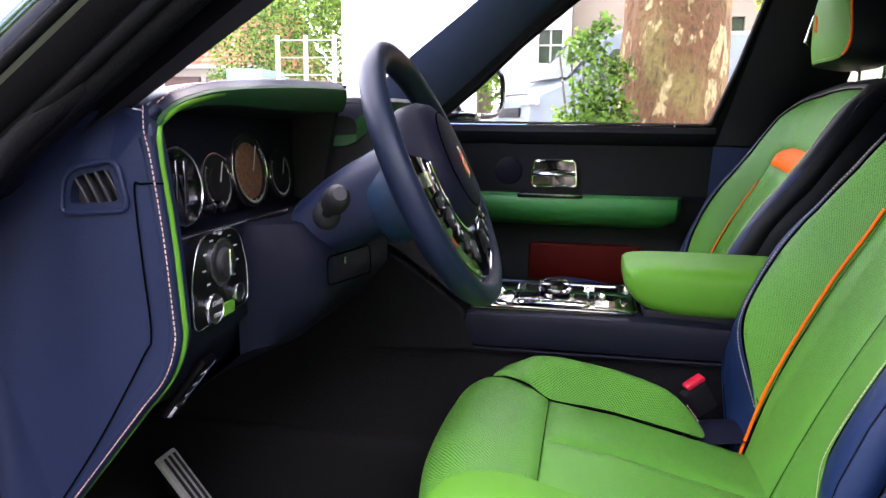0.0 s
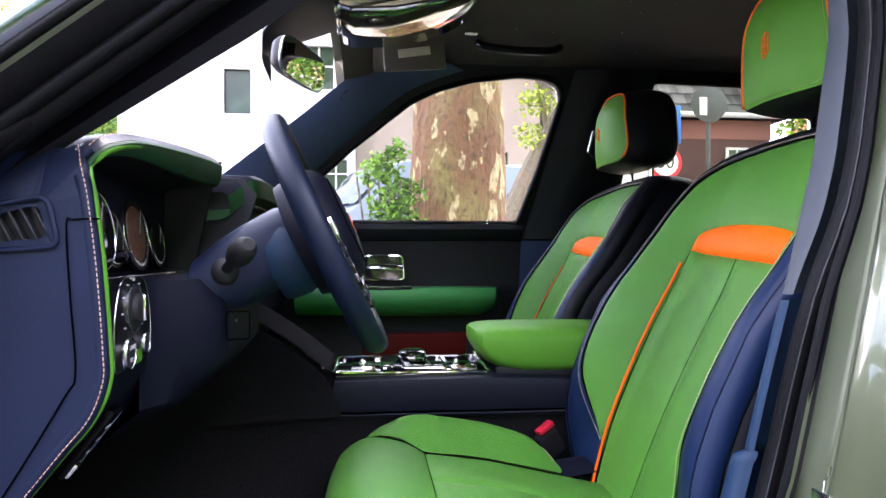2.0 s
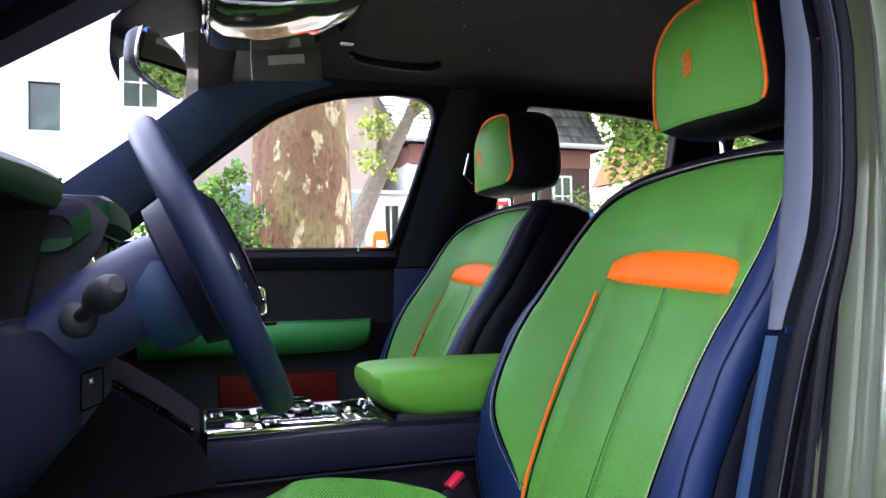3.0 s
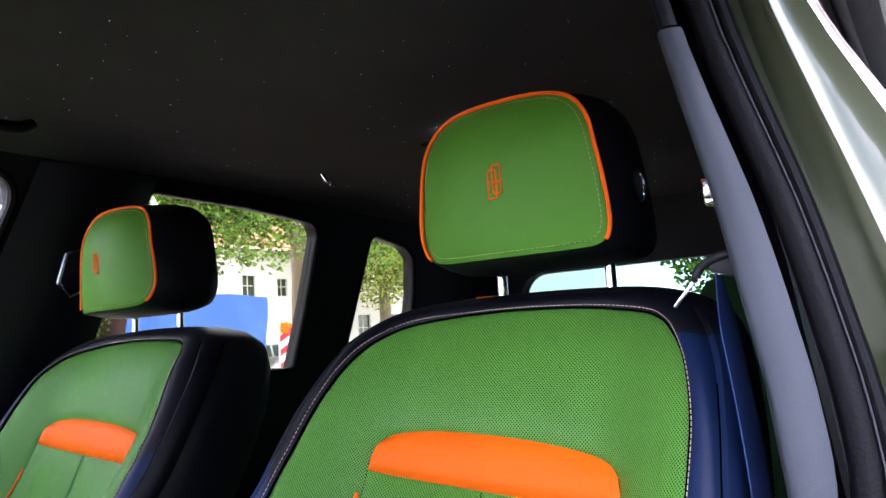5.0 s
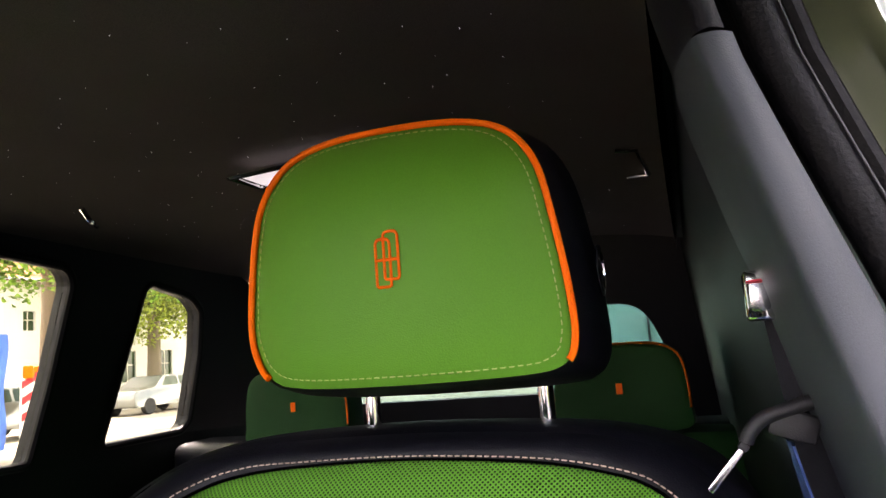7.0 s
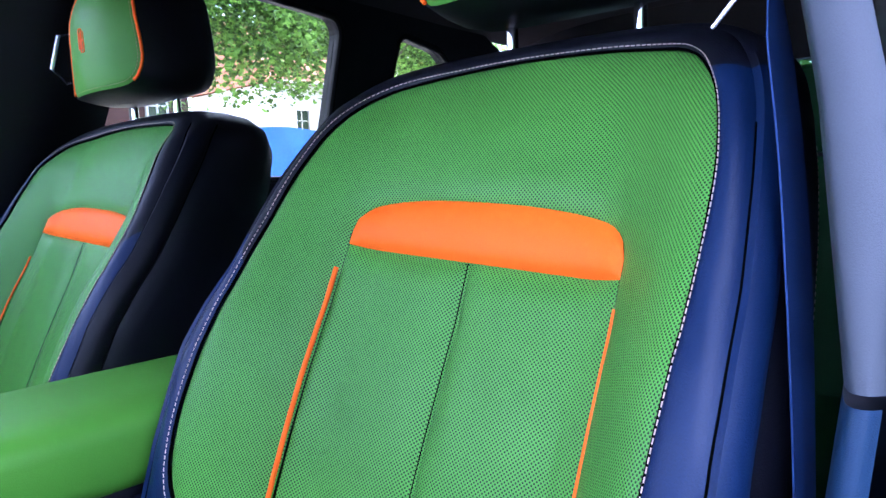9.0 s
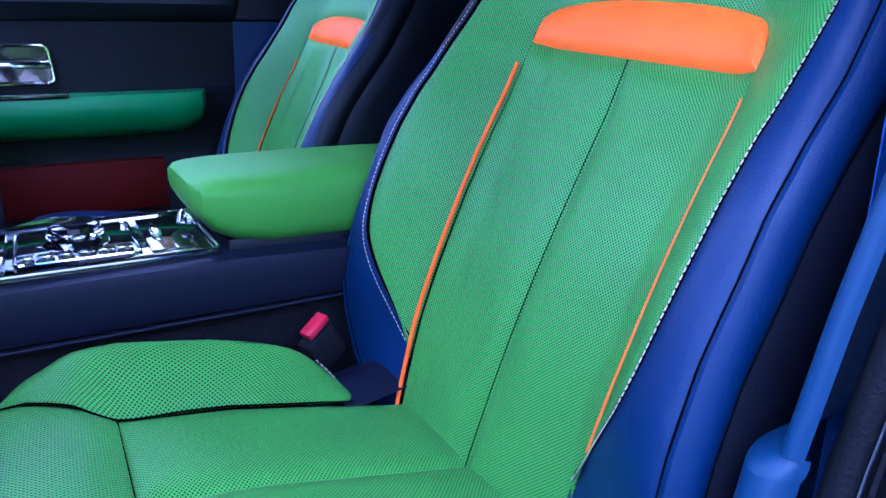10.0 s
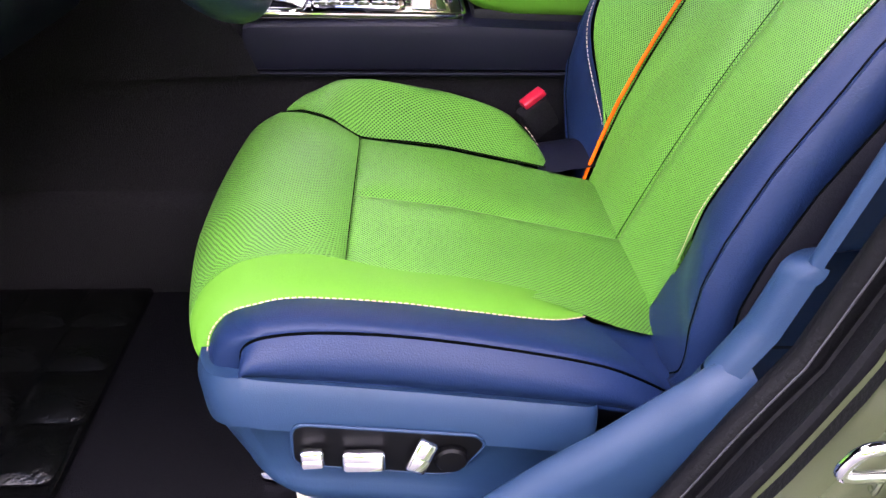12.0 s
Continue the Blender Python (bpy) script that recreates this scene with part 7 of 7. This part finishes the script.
tree((1.55, 9.6, 0), .17, .14, 1.6, [([(1.56, 9.6, 1.4), (2.02, 9.6, 2.5), (2.40, 9.6, 3.2), (2.80, 9.6, 4.1), (3.0, 9.6, 5.2)], .17), ([(2.3, 9.6, 3.0), (2.1, 9.5, 3.8), (1.9, 9.4, 4.8)], .07), ([(2.6, 9.6, 3.6), (3.2, 9.5, 4.2), (3.6, 9.4, 4.9)], .05)],
     [(2.05, 9.4, 3.45, .28), (1.95, 9.4, 2.95, .22), (3.0, 9.4, 3.9, .36), (2.5, 9.4, 4.4, .5), (3.5, 9.4, 4.05, .30), (3.35, 9.3, 4.6, .4), (1.9, 9.4, 5.0, .7), (3.0, 9.4, 5.4, .9), (2.3, 9.5, 2.75, .12)], 5200, .075, "leaf_yellow", "leaning street tree with yellow green leaves", 23)
tree((15.2, 16, 0), .42, .3, 5, [([(15.2, 16, 4), (13.4, 15.4, 6), (11.6, 14.6, 7)], .2), ([(15.2, 16, 4.2), (16.8, 15.8, 6.2), (18.6, 15.6, 7.4)], .2), ([(15.2, 16, 3.4), (16.2, 15.8, 4.6), (17.2, 15.4, 5.6)], .12)], [(x, y, z, 1.6) for x, y, z in ((11.0, 14.5, 5.6), (12.6, 15, 6.4), (14.2, 15.4, 6.4), (16.0, 15.6, 6.8), (17.8, 15.6, 6.0), (19.4, 15.8, 6.6), (9.6, 14.0, 6.0), (12.4, 14.4, 4.9), (18.4, 15.2, 5.2), (8.2, 13.6, 6.6), (20.8, 16, 6.2), (15.0, 15, 8), (10.2, 14, 4.6))], 30000, .15, "leaf", "large street tree with spreading crown", 24)
tree((30.5, 18, 0), .3, .2, 5, [([(30.5, 18, 4), (29.4, 18, 6), (28.6, 18, 7.4)], .14)], [(x, y, z, 1.9) for x, y, z in ((29, 18, 7), (31, 18, 8), (33, 18.4, 7), (27.4, 17.6, 8.2), (30.4, 17.6, 5.8), (34.5, 18, 8.6), (36, 18, 6.4))], 9000, .2, "leaf_yellow", "street tree further down the road", 25)
tree((20.5, 3.6, 0), .3, .2, 5, [([(20.5, 3.6, 4), (19.6, 3, 6), (19, 2.4, 7)], .14)], [(x, y, z, 2.0) for x, y, z in ((19.5, 3.4, 6), (20.5, 1.6, 7), (21, 5.4, 6.6), (20, -.4, 7.6), (20.4, 3.4, 4.4), (20.4, -2.6, 7))], 9000, .19, "leaf", "street tree behind the car", 26)
tree((26.0, 21.8, 0), .34, .22, 5, [([(26, 21.8, 3.6), (25, 21.6, 5), (24.2, 21.4, 6.4)], .16), ([(26, 21.8, 3.8), (27, 21.6, 5.2), (28, 21.4, 6.6)], .16)], [(x, 21.2, z, 1.6) for x, z in ((24.2, 5.4), (25.6, 6.2), (27.2, 5.6), (28.8, 6.4), (26.4, 7.6), (30.2, 5.2), (25.0, 4.2), (28.0, 4.4), (23.2, 6.8))], 14000, .16, "leaf_yellow", "yellow green street tree before the cream house", 29)
tree((16.5, 1.2, 0), .3, .2, 3, [([(16.5, 1.2, 2.4), (16, .8, 3.6), (15.6, .4, 4.6)], .14)], [(16.4 + (k % 3) * .5, -3.4 + .8 * k, 2.6 + .9 * (k % 3), 1.1) for k in range(12)], 12000, .15, "leaf", "leafy street tree behind the teal van", 30)
bush = thing("hedge", (6.6, 12.8, 0), "green hedge before the brick wall", "hedge")
leaves("leaf_mass", [(5.0 + .5 * k, 13.0, .7 + .9 * (k % 2), .62) for k in range(8)] + [(6.6, 12.7, 2.2, .5), (7.4, 12.6, 2.5, .6)], 5000, .08, "leaf", bush, 27)
part("stem", tube([(6.6, 13.1, 0), (6.6, 13.0, 1.2)], .05, 6), "limb", bush)


# vehicles
def wheel_at(parent, x, y, r):
    w = part("wheel", lathe([(r * .6, -.1), (r * .95, -.1), (r, -.06), (r, .06), (r * .95, .1), (r * .6, .1)], 24, Matrix.Translation((x, y, r)) @ pose(0, 0, 0, 90, 0, 0)), "tyre", parent, "black tyre")
    part("rim", lathe([(0, -.07), (r * .58, -.09), (r * .62, -.05), (r * .62, .05), (0, .07)], 20, Matrix.Translation((x, y, r)) @ pose(0, 0, 0, 90, 0, 0)), "satin", w)


def vehicle(name, label, x0, length, y, width, outline, glass, paint, wheels, r, category):
    """A car from a side outline of (x, z), rounded across; glass: side windows as outlines."""
    v = thing(name, (x0 + length / 2, y + width / 2, 0), label, category)
    rings = []
    out = rounded([(x0 + a * length, b, .12) for a, b in outline], 4)
    top = max(p[1] for p in out)
    for t, k in ((0, .97), (.015, .99), (.06, 1.0), (.5, 1.0), (.94, 1.0), (.985, .99), (1, .97)):
        cx, cz = x0 + length / 2, .8
        rings.append([Vector((cx + (a - cx) * k, y + width * t + (.5 - t) * .28 * max(0, (b - 1.0)) / max(top - 1.0, .2), cz + (b - cz) * k)) for a, b in out])
    part("body", loft(rings, True, True, True), paint, v)
    for g in glass:
        pts = [(x0 + a * length, b) for a, b in g]
        for yy in (y - .006, y + width + .006):
            s = -1 if yy < y + .1 else 1
            part("window", plate(rounded([(a, b, .05) for a, b in pts], 3), [], lambda a, b, d: Vector((a, yy - s * .28 * .5 * max(0, b - 1.0) / max(top - 1.0, .2) + d * .2, b)), .02), "pane", v, smooth=False)
    for a in wheels:
        for yy in (y + .08, y + width - .08):
            wheel_at(v, x0 + a * length, yy, r)
    return v


van = vehicle("van", "pale blue delivery van parked behind the plane tree", -1.794, 4.2, 11.361, 1.95, [(.0, .45), (.0, 1.35), (.015, 1.72), (.16, 1.98), (.33, 2.72), (.40, 2.84), (1.0, 2.86), (1.0, .45)], [[(.235, 1.95), (.41, 1.95), (.41, 2.50), (.345, 2.50)], [(.44, 1.95), (.68, 1.95), (.68, 2.50), (.44, 2.50)]], "van", (.16, .80), .34, "van")
part("windscreen", loft([[Vector((lerp(-1.09, -.47, k / 6) - .03 - .10 * math.sin(math.pi * w), lerp(11.48, 13.19, w), lerp(2.02, 2.69, k / 6) + .02)) for k in range(7)] for w in np.linspace(0, 1, 11)], False), "van_glass", van, "pale reflecting windscreen")
for y in (11.43, 13.25):
    part("wiper", tube([(-1.17, lerp(y, 12.34, .15), 2.03), (-1.05, lerp(y, 12.34, .9), 2.08)], .012, 6), "matt", van)
    part("headlight", rbox((.22, .42, .16), .05, 3, Matrix.Translation((-1.70, lerp(y, 12.34, .16), 1.66))), "lamp_glass", van)
part("bonnet_seam", tube([(-1.76, 11.51, 1.76), (-1.76, 12.34, 1.775), (-1.76, 13.17, 1.76)], .012, 6), "matt", van)
part("grille", rbox((.05, 1.1, .16), .02, 2, Matrix.Translation((-1.794, 12.34, 1.48))), "matt", van)
part("fuel_cap", lathe([(0, 0), (.06, 0), (.06, .01), (0, .012)], 20, Matrix.Translation((1.9, 11.33, 2.25)) @ pose(0, 0, 0, 90, 0, 0)), "matt", van)
part("lettering_bar", span(1.55, 1.95, 11.345, 11.357, 1.62, 1.69, 0), "teal", van)
van.rotation_euler.z = radians(24)
for x0, y0, pt, nm, sc in ((21.6, 19.0, "greycar", "grey parked car along the far kerb", 4.4), (27.0, 19.4, "van", "white parked car along the far kerb", 4.3), (8.4, 16.5, "signred", "red parked car beside the white house", 4.2), (12.4, 17, "greycar", "dark parked car beside the white house", 4.3)):
    vehicle("parked_car", nm, x0, sc, y0, 1.75, [(0, .3), (.0, .75), (.03, .9), (.24, 1.0), (.38, 1.42), (.70, 1.44), (.90, 1.05), (1, .98), (1, .3)], [[(.33, 1.02), (.55, 1.02), (.55, 1.36), (.41, 1.36)], [(.57, 1.02), (.80, 1.02), (.70, 1.36), (.57, 1.36)]], pt, (.18, .80), .31, "car")
teal = vehicle("parked_van", "pale teal van parked behind the car", 6.2, 4.6, -.9, 1.95, [(0, .4), (0, 1.1), (.01, 1.7), (.03, 1.9), (.08, 1.96), (1, 1.96), (1, .4)], [[(.60, 1.35), (.85, 1.35), (.85, 1.75), (.60, 1.75)]], "teal", (.16, .80), .34, "van")
part("rear_door_seam", span(6.17, 6.21, .06, .08, .5, 1.7, .002), "matt", teal)

# signs, barriers and the blue tarpaulin
sign = thing("speed_sign", (3.45, 8.05, 0), "round thirty speed limit sign with blue square sign above", "road sign")
part("pole", tube([(3.45, 8.06, 0), (3.45, 8.06, 3.3)], .03, 12), "zinc", sign)
disc = part("sign_disc", lathe([(0, 0), (.222, 0), (.222, .012), (0, .012)], 40, Matrix.Translation((3.45, 8.02, 2.385)) @ pose(0, 0, 0, 90, 0, 0)), "signred", sign, "red ringed round sign")
part("sign_face", lathe([(0, 0), (.172, 0), (.172, .004), (0, .004)], 40, Matrix.Translation((3.45, 8.006, 2.385)) @ pose(0, 0, 0, 90, 0, 0)), "signwhite", disc)
FACE_Y = Matrix(((1, 0, 0, 0), (0, 0, -1, 0), (0, 1, 0, 0), (0, 0, 0, 1)))
words("30", .24, Matrix.Translation((3.45, 7.998, 2.385)) @ FACE_Y, "matt", disc, "numerals")
sq = part("sign_board", span(3.22, 3.66, 8.00, 8.02, 2.645, 3.135, .004), "signblue", sign, "blue square sign with two arrows")
part("arrow", join(span(3.335, 3.375, 7.990, 7.997, 2.80, 3.07, 0), ([(3.285, 7.992, 2.82), (3.425, 7.992, 2.82), (3.355, 7.992, 2.70)], [(0, 1, 2)])), "signred", sq, smooth=False)
part("arrow", join(span(3.505, 3.555, 7.990, 7.997, 2.70, 2.96, 0), ([(3.445, 7.992, 2.94), (3.615, 7.992, 2.94), (3.53, 7.992, 3.09)], [(0, 1, 2)])), "signwhite", sq, smooth=False)
tarp = thing("tarpaulin_stack", (8.6, 12.5, 0), "blue tarpaulin over a builder's stack", "tarpaulin")
part("cover", grid(lambda u, v: Vector((lerp(6.95, 10.28, u) + .04 * math.sin(9 * v), 12 + .05 * math.sin(14 * u) * (1 - v), lerp(.3, 2.45, v) + .03 * math.sin(11 * u))), 40, 16), "tarp", tarp, "creased blue sheet")
part("cover_top", grid(lambda u, v: Vector((lerp(6.95, 10.28, u), lerp(12, 13.6, v), 2.45 + .03 * math.sin(11 * u) + .06 * math.sin(3 * v))), 20, 8), "tarp", tarp)
part("stack", span(7.0, 10.2, 12.1, 13.5, 0, 2.4, .02), "brick", tarp, smooth=False)
for x, y in ((7.17, 8.0), (7.75, 8.5), (9.2, 9.4)):
    b = thing("barrier_board", (x, y, 0), "red and white striped barrier board", "barrier", "striped barriers")
    part("board", span(x - .125, x + .125, y, y + .03, .45, 1.53, .01), "signwhite", b, smooth=False)
    for k in range(5):
        z = .55 + .21 * k
        part("stripe", ([(x - .12, y - .003, z), (x + .12, y - .003, z + .12), (x + .12, y - .003, z + .22), (x - .12, y - .003, z + .10)], [(0, 1, 2, 3)]), "signred", b, smooth=False)
    part("foot", span(x - .25, x + .25, y - .2, y + .25, 0, .10, .02), "tyre", b)
    part("post", span(x - .02, x + .02, y + .03, y + .06, .08, .6, .004), "zinc", b)
    part("lamp", lathe([(0, 0), (.06, 0), (.07, .05), (.06, .16), (0, .18)], 16, Matrix.Translation((x, y + .015, 1.53))), "orange", b)
lampost = thing("street_post", (26.5, 17, 0), "grey street post by the kerb", "post")
part("pole", tube([(26.5, 17, 0), (26.5, 17, 5)], .06, 10), "zinc", lampost)

# dense unseen trees added across the road, blocking low light on driver's side
for k in range(7):
    x = -15 + 4.6 * k
    rnd = random.Random(40 + k)
    tree((x, -10.5, 0), .28, .16, 4.5, [([(x, -10.5, 3), (x + 1.2, -10.2, 4.6), (x + 1.9, -10, 6)], .12), ([(x, -10.5, 3), (x - 1.2, -10.2, 4.6), (x - 1.9, -10, 6)], .12)],
         [(x + rnd.uniform(-2.2, 2.2), -10.2 + rnd.uniform(-.8, .8), z, 1.5) for z in (.9, 1.6, 2.4, 3.2, 4.0, 4.8, 5.4, 5.8, 2.0, 3.6, 2.8, 1.2)], 3600, .36, "leaf", "added dense leafy tree across the road", 50 + k)
